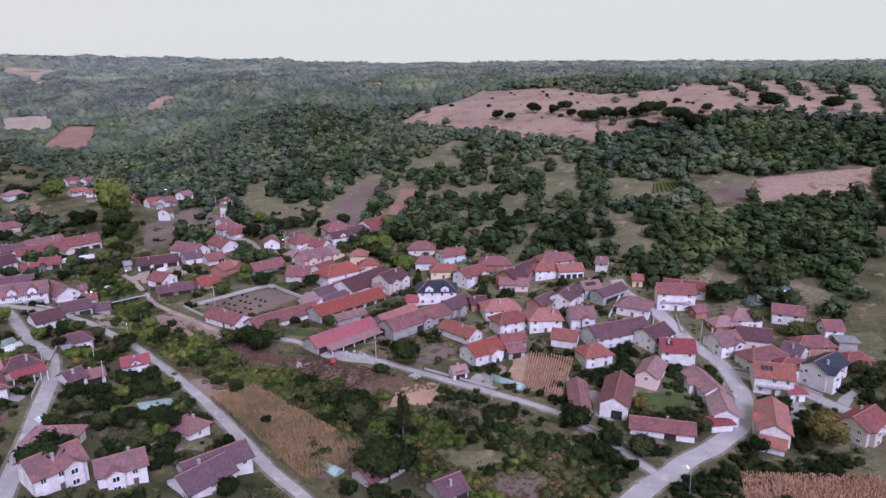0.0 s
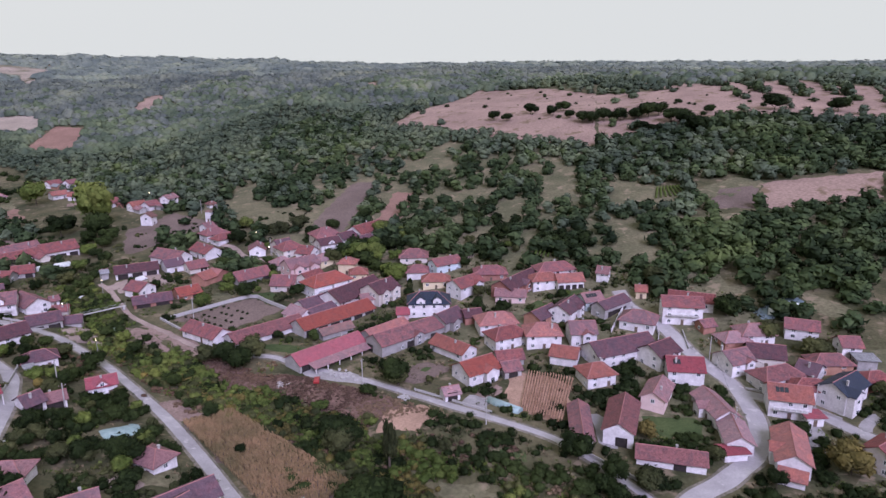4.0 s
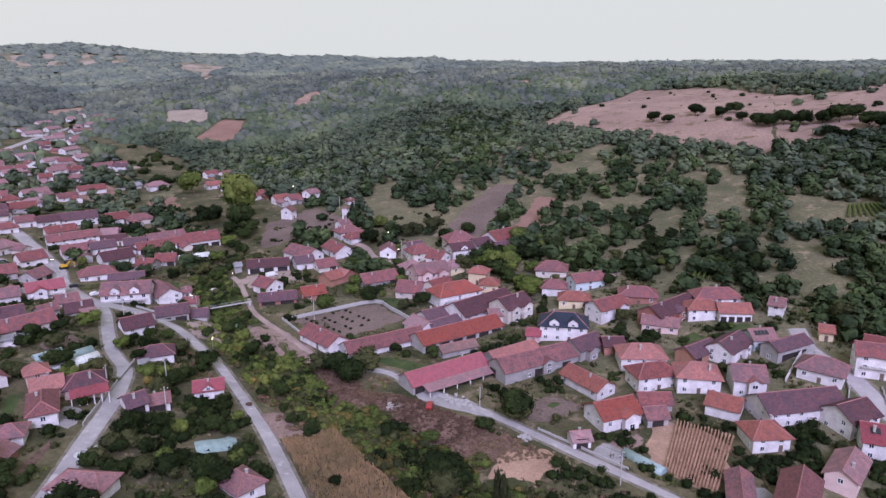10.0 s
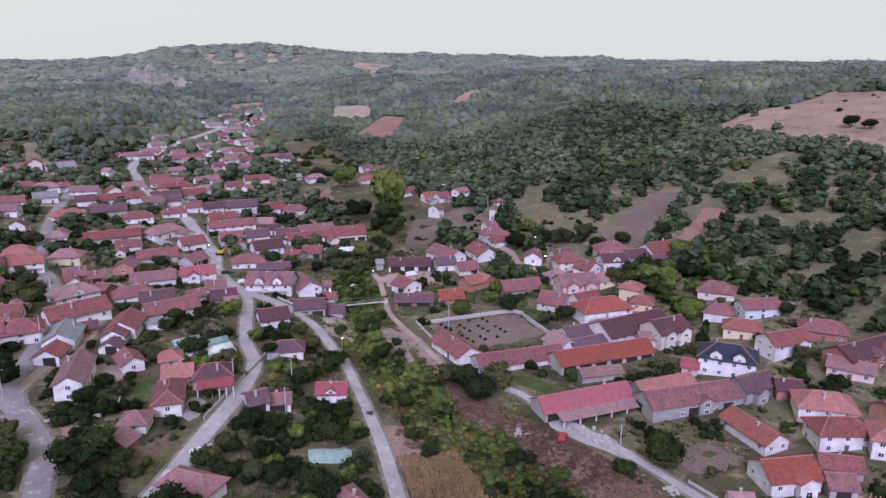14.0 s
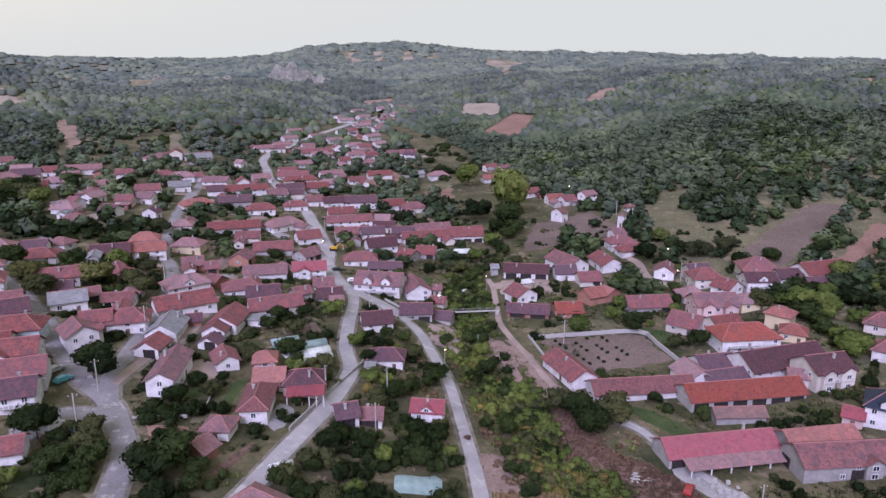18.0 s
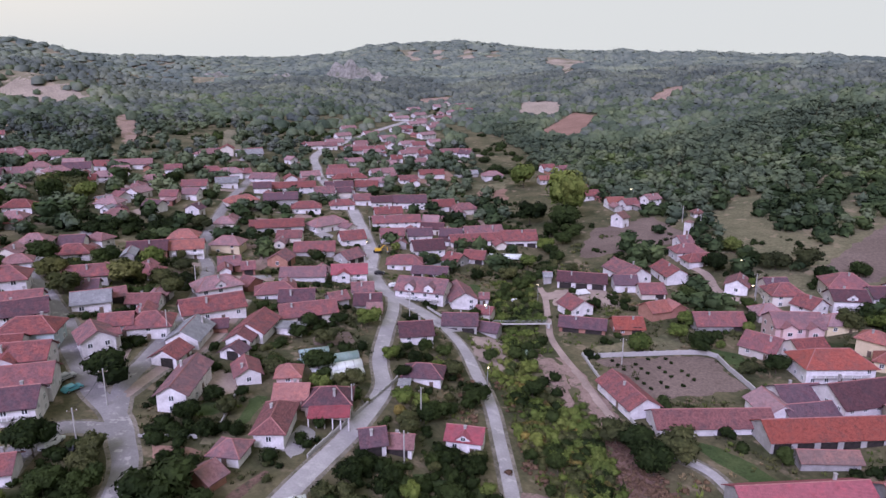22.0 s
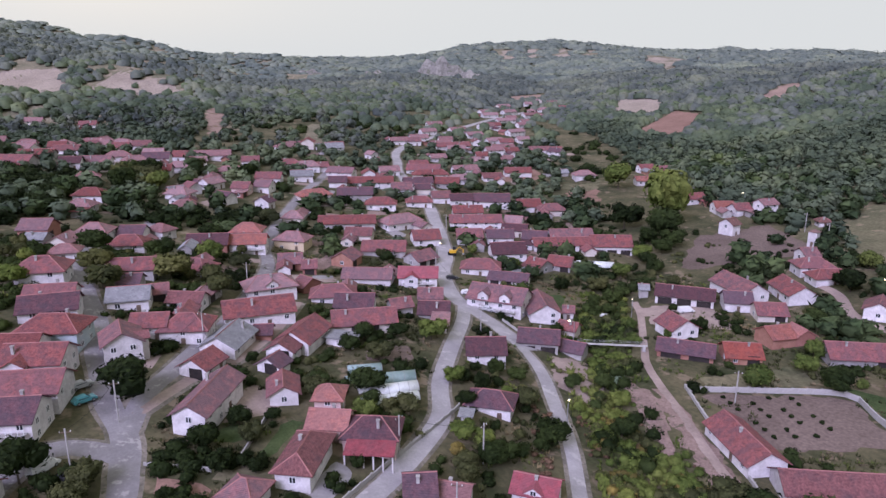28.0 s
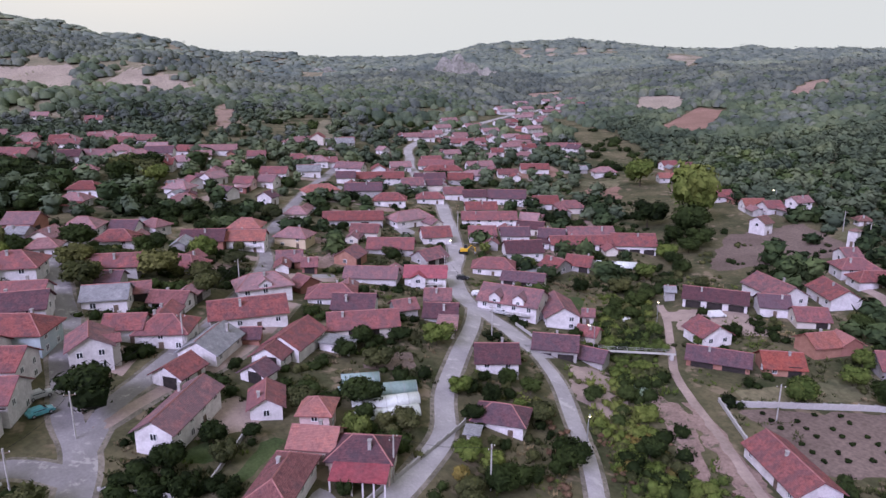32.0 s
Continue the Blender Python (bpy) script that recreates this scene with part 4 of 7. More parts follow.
house(-179.2, 135.7, 54, 8.6, 7.3, 2.8, "g", "r", "w")
house(-172.9, 153.0, 167, 8.7, 7.3, 4.3, "g", "q", "w")
house(-181.2, 161.9, 56, 7.7, 6.4, 2.8, "g", "r", "w")
house(-176.7, 168.3, 54, 10.2, 8.2, 3.2, "h", "r", "w")
house(-167.9, 173.9, 131, 11.2, 8.1, 2.4, "g", "w", "w")
house(-169.6, 183.5, 55, 3.8, 4.5, 1.8, "g", "d", "b")
house(-159.5, 164.5, 122, 6.9, 6.3, 2.5, "g", "r", "w", gable_opening=True)
house(-143.5, 159.1, 132, 16.2, 6.1, 4.1, "g", "q", "w")
house(-159.2, 183.6, 127, 7.4, 6.3, 2.4, "g", "q", "w", gable_opening=True)
house(-162.4, 189.9, 124, 11.9, 8.1, 2.8, "g", "r", "w")
house(-153.4, 177.4, 118, 4.1, 5.4, 2.0, "g", "d", "w", gable_opening=True)
house(-142.4, 173.7, 153, 7.7, 5.4, 2.4, "g", "r", "w")
house(-116.5, 153.0, 32, 5.5, 5.4, 2.4, "h", "q", "w")
house(-216.0, 148.1, 63, 11.5, 9.0, 3.3, "h", "r", "w", near=False)
house(-200.8, 146.7, 61, 10.4, 7.3, 2.8, "g", "r", "w", near=False)
house(-195.2, 145.0, 68, 11.7, 8.2, 2.8, "g", "d", "w", near=False)
house(-286.8, 161.4, 52, 9.7, 8.9, 3.1, "g", "q", "b", near=False)
house(-255.0, 161.8, 138, 7.7, 6.5, 2.1, "g", "p", "c", near=False)
house(-235.3, 157.7, 65, 7.2, 5.4, 2.1, "h", "p", "w", near=False)
house(-277.7, 176.1, 55, 10.6, 8.9, 2.8, "h", "p", "w", near=False)
house(-276.0, 188.3, 52, 8.3, 8.0, 2.3, "g", "d", "w", near=False)
house(-254.2, 180.0, 57, 11.1, 7.7, 2.6, "h", "r", "w", near=False)
house(-276.3, 198.0, 20, 7.8, 6.0, 3.1, "h", "p", "w", near=False)
house(-258.6, 207.8, 56, 13.6, 9.0, 2.7, "g", "d", "b", near=False)
house(-262.3, 224.4, 50, 10.6, 8.0, 5.1, "h", "o", "w", near=False)
house(-252.7, 220.1, 55, 12.3, 8.0, 3.9, "g", "o", "w", near=False, balcony=True)
house(-223.0, 188.6, 34, 10.8, 7.5, 2.2, "h", "r", "g", near=False)
house(-218.1, 169.9, 59, 11.9, 7.3, 2.5, "g", "r", "g", near=False)
house(-197.0, 162.4, 64, 9.2, 7.3, 2.5, "g", "w", "w", near=False)
house(-207.5, 166.2, 55, 5.1, 5.4, 2.1, "g", "d", "g", near=False)
house(-199.7, 170.3, 70, 4.1, 5.4, 2.1, "g", "q", "w", near=False)
house(-193.2, 174.9, 46, 8.4, 5.4, 2.1, "g", "q", "w", near=False)
house(-196.8, 199.1, 74, 13.3, 8.3, 3.6, "h", "p", "w", near=False, dormers=1)
house(-199.3, 212.3, 10, 4.9, 6.6, 2.5, "g", "q", "b", near=False)
house(-180.4, 187.6, 70, 16.7, 9.0, 2.8, "g", "r", "w")
house(-322.3, 183.6, 50, 9.7, 7.0, 2.7, "h", "p", "w", near=False)
house(-338.2, 191.5, 50, 11.8, 8.0, 2.8, "h", "r", "w", near=False)
house(-327.6, 224.8, 37, 10.2, 8.0, 2.8, "h", "p", "w", near=False)
house(-335.7, 233.1, 6, 7.0, 6.0, 3.1, "g", "r", "w", near=False)
house(-315.6, 239.5, 20, 8.1, 7.0, 2.8, "g", "d", "w", near=False)
house(-329.2, 254.3, 44, 7.8, 7.0, 3.1, "g", "r", "p", near=False)
house(-347.3, 277.6, 50, 12.4, 8.0, 2.7, "g", "r", "w", near=False)
house(-329.9, 266.0, 38, 7.7, 8.0, 3.1, "g", "q", "w", near=False)
house(-303.5, 252.5, 119, 5.2, 7.0, 3.1, "g", "d", "w", near=False)
house(-281.5, 254.2, 50, 8.3, 7.0, 2.3, "h", "p", "c", near=False)
house(-252.3, 237.5, 37, 11.6, 8.0, 3.5, "h", "p", "y", near=False)
house(-230.0, 223.9, 60, 7.6, 7.9, 2.7, "g", "q", "b", near=False)
house(-222.0, 226.5, 58, 4.4, 5.9, 2.7, "g", "r", "b", near=False)
house(-347.7, 296.5, 62, 11.2, 8.0, 3.1, "g", "w", "w", near=False)
house(-376.6, 305.5, 61, 10.9, 7.0, 3.1, "h", "r", "w", near=False)
house(-369.3, 312.1, 62, 13.9, 8.0, 3.1, "h", "p", "w", near=False)
house(-387.5, 287.3, 61, 9.1, 7.0, 3.5, "g", "r", "w", near=False)
house(-375.8, 233.3, 57, 11.8, 8.0, 3.1, "g", "r", "w", near=False)
house(-383.9, 224.5, 60, 8.2, 8.0, 2.8, "g", "r", "w", near=False)
house(-407.8, 243.2, 58, 13.9, 9.0, 3.5, "g", "d", "w", near=False)
house(-414.7, 259.1, 42, 8.3, 8.0, 3.1, "g", "r", "w", near=False)
house(-413.3, 276.7, 60, 19.9, 8.0, 3.1, "g", "p", "w", near=False)
house(-401.6, 212.4, 57, 12.8, 8.0, 3.1, "g", "q", "w", near=False)
house(-400.1, 199.7, 59, 9.8, 8.0, 3.1, "g", "d", "w", near=False)
house(-408.7, 178.4, 47, 15.9, 8.0, 2.8, "g", "r", "g", near=False)
house(-458.4, 225.0, 71, 6.3, 8.0, 3.1, "g", "r", "w", near=False)
house(-460.0, 232.2, 50, 6.0, 8.0, 3.5, "g", "p", "w", near=False)
house(-449.3, 238.0, 55, 9.0, 8.0, 3.1, "g", "r", "w", near=False)
house(-455.9, 251.9, 59, 9.9, 8.0, 3.1, "g", "q", "w", near=False)
house(-456.6, 193.3, 70, 6.0, 8.0, 3.1, "g", "p", "w", near=False)
house(-450.8, 205.9, 64, 8.7, 8.0, 3.1, "g", "r", "w", near=False)
house(-428.3, 191.0, 58, 16.6, 7.0, 2.3, "g", "r", "g", near=False)
house(-441.3, 208.2, 59, 12.9, 7.0, 2.7, "g", "q", "w", near=False)
house(-326.7, 325.1, 55, 24.4, 8.0, 3.1, "g", "r", "w", near=False)
house(-345.9, 378.4, 43, 19.7, 9.0, 3.1, "g", "r", "w", near=False)
house(-317.2, 350.4, 57, 15.6, 8.0, 3.1, "g", "d", "w", near=False)
house(-306.9, 331.3, 55, 10.2, 9.0, 3.5, "g", "q", "w", near=False)
house(-310.6, 366.2, 44, 12.8, 9.0, 3.1, "g", "r", "g", near=False)
house(-306.3, 302.0, 55, 16.7, 9.0, 3.1, "g", "d", "g", near=False)
house(-286.1, 302.8, 52, 13.9, 8.0, 3.1, "h", "r", "w", near=False)
house(-283.3, 323.6, 53, 12.2, 7.0, 2.7, "h", "r", "w", near=False)
house(-256.9, 291.5, 85, 16.7, 9.0, 3.1, "h", "p", "w", near=False)
house(-266.3, 270.8, 54, 23.2, 8.0, 2.7, "g", "r", "g", near=False)
house(-250.1, 265.9, 44, 10.2, 7.0, 2.7, "g", "q", "c", near=False)
house(-227.1, 244.5, 123, 8.5, 8.0, 3.1, "g", "q", "b", near=False)
house(-187.3, 213.8, 56, 12.0, 7.4, 2.6, "h", "r", "w", near=False)
house(-171.6, 225.4, 73, 5.7, 5.5, 2.1, "g", "q", "g", near=False)
house(-285.5, 339.5, 55, 8.9, 8.0, 3.1, "g", "q", "w", near=False)
house(-277.2, 345.5, 56, 10.7, 8.0, 3.1, "g", "d", "w", near=False)
house(-268.3, 358.4, 45, 17.7, 10.0, 3.5, "g", "d", "w", near=False)
house(-257.3, 331.4, 54, 13.5, 8.0, 3.1, "g", "r", "w", near=False)
house(-242.8, 322.7, 51, 22.5, 8.0, 3.1, "g", "r", "w", near=False)
house(-234.3, 338.7, 32, 7.6, 7.0, 3.1, "g", "p", "w", near=False)
house(-252.7, 368.4, 55, 11.3, 9.0, 3.1, "g", "r", "w", near=False)
house(-240.0, 371.1, 55, 12.4, 8.0, 3.1, "h", "q", "c", near=False)
house(-212.3, 328.0, 38, 9.7, 8.0, 2.7, "g", "d", "g", near=False)
house(-204.1, 340.8, 54, 17.8, 8.0, 3.1, "g", "q", "w", near=False)
house(-315.0, 405.5, 55, 11.2, 7.0, 2.7, "g", "q", "w", near=False)
house(-319.1, 432.1, 54, 16.5, 8.0, 3.1, "g", "r", "w", near=False)
house(-291.1, 462.7, 55, 12.6, 8.0, 2.7, "h", "p", "w", near=False)
house(-378.3, 519.8, 57, 15.7, 8.0, 3.1, "g", "q", "w", near=False)
house(-358.0, 516.1, 8, 10.1, 8.0, 3.5, "g", "d", "w", near=False)
house(-373.4, 453.8, 56, 8.3, 7.0, 3.1, "g", "r", "w", near=False)
house(-381.7, 492.4, 65, 10.4, 7.0, 3.1, "g", "r", "w", near=False)
house(-394.9, 374.9, 7, 6.3, 6.0, 3.1, "g", "p", "w", near=False)
house(-375.1, 368.7, 58, 4.9, 6.0, 3.1, "g", "r", "w", near=False)
house(-436.7, 441.9, 65, 12.2, 8.0, 3.1, "g", "q", "w", near=False)
house(-411.6, 460.5, 67, 25.7, 8.0, 3.1, "g", "r", "w", near=False)
house(-413.9, 520.0, 61, 11.0, 8.0, 3.1, "g", "r", "w", near=False)
house(-422.4, 549.4, 68, 10.9, 8.0, 3.1, "g", "p", "w", near=False)
house(-419.2, 358.7, 67, 17.0, 9.0, 3.1, "g", "w", "w", near=False)
house(-351.5, 323.7, 34, 14.9, 8.0, 3.1, "g", "q", "w", near=False)
house(-366.2, 320.3, 71, 6.2, 7.0, 3.1, "g", "r", "w", near=False)
house(-331.3, 308.2, 56, 9.0, 8.0, 3.1, "g", "d", "w", near=False)
house(-10.2, 315.1, 2, 12.2, 9.0, 2.8, "h", "q", "c", near=False)
house(-7.9, 295.5, 2, 8.8, 7.0, 3.1, "h", "r", "w")
house(3.7, 301.1, 34, 12.8, 7.0, 3.5, "g", "r", "t", near=False)
house(-0.0, 284.2, 2, 10.7, 7.0, 3.1, "h", "o", "y")
house(11.6, 275.0, 45, 13.4, 8.0, 4.3, "g", "r", "w", wing=1)
house(22.5, 288.5, 2, 12.9, 8.0, 2.7, "h", "r", "b")
house(-2.6, 261.1, 2, 15.2, 10.0, 4.7, "h", "k", "w", dormers=2)
house(-12.1, 256.5, 2, 4.3, 5.0, 2.7, "g", "m", "p")
house(31.7, 274.3, 51, 21.3, 9.0, 3.5, "g", "d", "b")
house(28.6, 264.5, -9, 11.2, 6.0, 2.7, "g", "p", "p")
house(48.2, 283.9, 12, 15.5, 8.0, 3.9, "h", "r", "w", near=False)
house(42.8, 274.8, 11, 11.2, 7.0, 3.9, "h", "o", "w")
house(52.2, 273.9, 9, 10.4, 7.0, 3.1, "g", "o", "w", bays=4)
house(-10.0, 237.5, 41, 27.5, 9.0, 3.5, "g", "q", "g")
house(-17.8, 242.2, 46, 17.3, 7.0, 2.7, "g", "o", "g")
house(4.1, 248.8, 50, 11.1, 8.0, 3.1, "g", "d", "g")
house(13.0, 250.1, 14, 6.3, 6.0, 2.7, "g", "d", "b")
house(21.2, 242.7, 10, 13.2, 9.0, 3.5, "h", "o", "w")
house(5.9, 227.5, -44, 14.5, 7.0, 2.7, "g", "o", "w")
house(23.9, 231.6, 25, 12.5, 8.0, 3.9, "h", "r", "w")
house(35.8, 231.0, 2, 11.4, 9.0, 4.3, "h", "o", "w")
house(12.6, 211.4, 34, 11.6, 9.0, 3.5, "g", "s", "w")
house(23.5, 219.5, 11, 8.4, 6.0, 2.3, "g", "r", "g")
house(23.1, 212.7, 19, 5.6, 6.0, 2.3, "g", "q", "g")
house(41.5, 218.7, -21, 8.3, 7.0, 2.8, "g", "o", "w")
house(48.8, 230.6, 2, 8.4, 9.0, 4.3, "g", "q", "w", wing=1)
house(37.8, 246.4, 47, 11.8, 7.0, 2.7, "g", "d", "b")
house(47.0, 248.8, 56, 13.1, 8.0, 3.5, "g", "d", "w")
house(66.7, 277.1, -22, 4.5, 6.0, 3.5, "g", "p", "w", near=False)
house(77.0, 260.6, -11, 3.8, 5.0, 2.7, "g", "o", "y", near=False)
house(85.9, 242.3, -9, 13.3, 8.0, 6.1, "g", "r", "w", balcony=True)
house(92.3, 250.3, -22, 15.2, 7.0, 3.1, "g", "r", "w", near=False)
house(70.4, 238.9, -26, 11.4, 9.0, 3.1, "h", "q", "w")
house(59.0, 220.9, 23, 22.2, 10.0, 3.1, "g", "d", "w")
house(70.8, 217.2, 36, 10.2, 9.0, 3.9, "g", "d", "w")
house(75.9, 208.7, -8, 10.5, 9.0, 3.9, "g", "m", "w", panels=2)
house(92.0, 234.9, 16, 4.7, 5.0, 2.3, "g", "q", "b")
house(97.9, 226.5, 8, 8.8, 7.0, 2.3, "h", "p", "b")
house(105.8, 228.8, 2, 10.6, 8.0, 2.8, "h", "p", "w", near=False)
house(93.3, 214.0, 20, 8.7, 9.0, 3.5, "g", "q", "w")
house(104.7, 217.5, -17, 10.8, 9.0, 2.8, "g", "d", "c")
house(121.3, 228.4, -23, 9.9, 7.0, 3.1, "g", "r", "w", near=False)
house(114.1, 207.7, -46, 6.0, 8.0, 3.1, "g", "d", "w")
house(56.9, 255.7, 21, 7.6, 7.0, 3.1, "g", "p", "t", panels=4)
house(63.5, 251.0, 40, 14.8, 6.0, 3.1, "g", "d", "g", bays=1)
house(48.6, 206.7, 16, 9.2, 8.0, 3.5, "h", "o", "w")
house(64.0, 195.8, 61, 12.1, 6.5, 3.5, "g", "p", "p")
house(78.5, 189.9, -84, 14.6, 6.5, 3.1, "g", "p", "w")
house(78.8, 176.7, -100, 12.0, 6.5, 3.1, "g", "p", "w", gable_opening=True)
house(75.4, 169.9, 6, 6.0, 4.0, 2.2, "f", "m", "w")
house(50.4, 182.6, 70, 18.0, 7.5, 3.9, "g", "q", "w", gable_opening=True)
house(39.1, 181.5, -97, 18.8, 5.0, 2.7, "g", "q", "w")
house(58.9, 167.3, -15, 16.4, 6.0, 2.3, "g", "q", "w")
house(102.8, 205.9, 19, 14.1, 8.0, 3.5, "h", "q", "w")
house(100.1, 192.5, -17, 10.9, 9.0, 5.5, "g", "o", "w", panels=3, balcony=True)
house(109.3, 198.9, -10, 9.9, 7.0, 3.9, "h", "r", "w")
house(117.5, 195.9, 35, 13.1, 8.0, 5.5, "g", "k", "w")
house(129.8, 201.6, 7, 8.3, 6.0, 2.7, "h", "r", "b", near=False)
house(121.8, 211.6, -1, 11.8, 7.0, 2.7, "h", "q", "b", near=False)
house(132.1, 210.4, -10, 5.6, 5.0, 2.7, "f", "w", "g", near=False)
house(89.6, 169.0, -111, 16.8, 7.5, 3.9, "g", "o", "w", gable_opening=True)
house(85.5, 159.5, -30, 5.8, 4.5, 2.2, "g", "o", "w")
house(104.1, 186.3, -1, 4.6, 4.0, 2.7, "f", "m", "w")
house(111.7, 165.4, 34, 11.5, 8.0, 4.7, "g", "r", "c")
house(130.9, 217.9, -6, 5.9, 7.0, 2.8, "g", "r", "w", near=False)
house(-35.7, 244.7, 39, 12.4, 4.5, 2.2, "g", "b", "g")
house(-36.0, 226.5, 46, 26.5, 8.2, 2.6, "g", "m", "g", bays=6, leanto="p")
house(4.4, 198.8, 21, 4.6, 4.5, 2.2, "g", "p", "w")
house(-95.3, 196.4, 29, 7.5, 5.8, 2.9, "g", "m", "w", dormers=1)
house(-65.1, 157.5, -28, 8.0, 6.5, 2.5, "h", "p", "w")
house(-89.9, 142.4, 4, 10.9, 6.2, 2.4, "h", "p", "w")
house(-81.9, 127.3, 50, 10.3, 8.8, 4.5, "g", "q", "w")
house(-69.5, 130.7, 32, 9.5, 6.8, 3.7, "g", "q", "w")
house(-52.8, 140.1, 41, 14.8, 7.8, 2.8, "g", "d", "w")
house(-53.0, 132.5, 52, 11.6, 8.4, 2.8, "g", "d", "w")
house(-15.7, 147.1, 48, 11.8, 6.8, 2.2, "g", "r", "g")
house(0.5, 140.4, 33, 6.9, 7.5, 2.2, "g", "d", "g")
house(-112.7, 145.7, 103, 4.1, 5.4, 2.0, "g", "p", "b")
house(-104.2, 177.4, 54, 4.8, 6.3, 2.4, "g", "d", "w")
house(-101.0, 181.7, 36, 6.0, 4.8, 2.1, "g", "p", "w", bays=1)
house(-462.2, 211.5, 45, 8.5, 6.8, 3.0, "h", "p", "w", near=False)
house(-470.7, 228.2, 66, 8.1, 7.5, 3.0, "g", "p", "c", near=False)
house(-473.0, 235.6, 127, 6.2, 8.2, 3.4, "g", "p", "w", near=False)
house(-465.6, 244.7, 15, 16.7, 7.5, 3.0, "h", "p", "w", near=False)
house(-396.7, 261.4, 68, 8.6, 6.8, 3.0, "g", "p", "c", near=False)
house(-417.3, 226.4, 73, 12.4, 7.5, 3.0, "h", "p", "w", near=False)
house(-403.2, 230.5, 89, 11.4, 7.5, 3.0, "h", "p", "w", near=False)
house(-381.0, 246.3, 67, 13.3, 7.5, 3.4, "h", "p", "w", near=False)
house(-367.6, 198.1, 71, 10.1, 6.8, 3.0, "h", "p", "c", near=False)
house(-341.3, 244.5, 115, 10.2, 7.5, 3.0, "g", "p", "w", near=False)
house(-364.7, 265.3, 51, 14.4, 7.5, 3.0, "h", "p", "w", near=False)
house(-309.9, 219.6, 69, 9.2, 6.8, 2.2, "h", "p", "b", near=False)
house(-428.9, 333.7, 98, 15.7, 8.2, 3.0, "h", "p", "w", near=False)
house(-310.1, 281.0, 78, 15.0, 7.5, 3.0, "h", "o", "c", near=False)
house(-333.6, 373.0, 54, 20.3, 7.5, 3.0, "h", "r", "c", near=False)
house(-304.7, 343.1, 59, 7.5, 6.8, 3.0, "g", "d", "c", near=False)
house(-440.3, 431.6, 72, 13.3, 7.5, 3.0, "g", "p", "w", near=False)
house(-449.2, 458.3, 72, 14.6, 7.5, 3.0, "g", "p", "w", near=False)
house(-422.2, 457.4, 80, 17.3, 7.5, 3.0, "g", "p", "w", near=False)
house(-273.0, 502.2, 62, 9.5, 6.8, 3.0, "g", "r", "w", near=False)
house(-260.0, 502.5, 68, 10.1, 6.8, 3.0, "g", "r", "w", near=False)
house(-250.9, 466.6, 51, 9.8, 6.8, 3.0, "g", "o", "w", near=False)
house(-236.7, 463.2, 12, 9.6, 6.8, 3.0, "g", "o", "w", near=False)
house(-219.0, 453.9, 23, 7.7, 6.8, 3.0, "g", "r", "w", near=False)
house(-205.1, 441.2, 60, 9.9, 7.5, 3.0, "g", "r", "w", near=False)
house(-184.0, 431.3, 50, 9.2, 7.5, 3.0, "g", "o", "w", near=False)
house(-175.1, 430.4, 61, 8.1, 7.5, 3.0, "g", "r", "w", near=False)
house(-163.1, 397.4, 81, 5.2, 6.8, 5.0, "g", "b", "w", near=False)
house(-309.4, 462.0, 61, 9.0, 6.0, 2.2, "g", "w", "g", near=False)
house(-135.8, 424.2, 45, 4.6, 4.5, 2.2, "h", "b", "w", near=False)
house(-224.7, 329.1, 35, 10.5, 6.8, 3.0, "g", "d", "c", near=False)
house(-445.3, 188.1, 34, 14.4, 6.8, 3.0, "g", "p", "w", near=False)
house(-337.7, 404.4, 68, 15.6, 7.5, 3.0, "g", "p", "w", near=False)
house(-396.3, 498.6, 71, 17.7, 6.8, 3.0, "g", "p", "w", near=False)
house(-482.0, 565.1, 80, 16.2, 6.8, 3.0, "g", "p", "w", near=False)
house(-503.3, 612.7, 77, 20.6, 6.8, 3.0, "g", "p", "w", near=False)
house(-536.6, 623.8, 75, 17.2, 6.8, 3.0, "g", "p", "w", near=False)
house(-447.7, 567.3, 91, 19.2, 6.8, 4.1, "g", "p", "w", near=False)
house(-472.8, 520.5, 79, 14.7, 6.8, 3.0, "g", "p", "w", near=False)
house(-502.4, 519.7, 72, 13.9, 6.8, 3.0, "g", "p", "w", near=False)
house(-473.4, 488.2, 79, 13.8, 6.8, 3.0, "g", "p", "w", near=False)
house(-449.6, 518.9, 77, 14.2, 6.8, 3.0, "g", "p", "w", near=False)
house(-357.0, 460.3, 76, 12.0, 6.8, 3.0, "g", "p", "w", near=False)
house(-376.0, 415.2, 70, 10.4, 6.8, 3.0, "g", "p", "w", near=False)
house(-315.9, 382.5, 60, 17.4, 7.5, 3.0, "h", "p", "w", near=False)
house(-555.7, 636.6, 93, 18.4, 6.8, 3.0, "g", "p", "w", near=False)
house(-549.0, 665.1, 92, 19.1, 6.8, 3.0, "g", "p", "w", near=False)
house(-518.9, 666.6, 84, 20.7, 6.8, 3.0, "g", "p", "w", near=False)
house(-584.1, 692.8, 85, 17.6, 6.8, 3.0, "g", "p", "c", near=False)
house(-485.2, 618.1, 86, 15.5, 6.8, 3.0, "g", "p", "w", near=False)
house(-422.6, 515.8, 74, 13.6, 6.8, 3.0, "g", "p", "w", near=False)
house(-359.4, 430.2, 66, 12.4, 6.8, 3.0, "g", "p", "c", near=False)
house(-137, 119.8, 56, 8.5, 6.0, 2.3, "g", "r", "w")
house(-617.4, 752.3, 145, 9.3, 7.0, 2.8, "g", "p", "w", near=False)
house(-588.4, 739.3, 60, 8.6, 7.2, 3.0, "g", "p", "w", near=False)
house(-589.8, 759.3, 145, 9.2, 7.7, 4.4, "g", "p", "c", near=False)
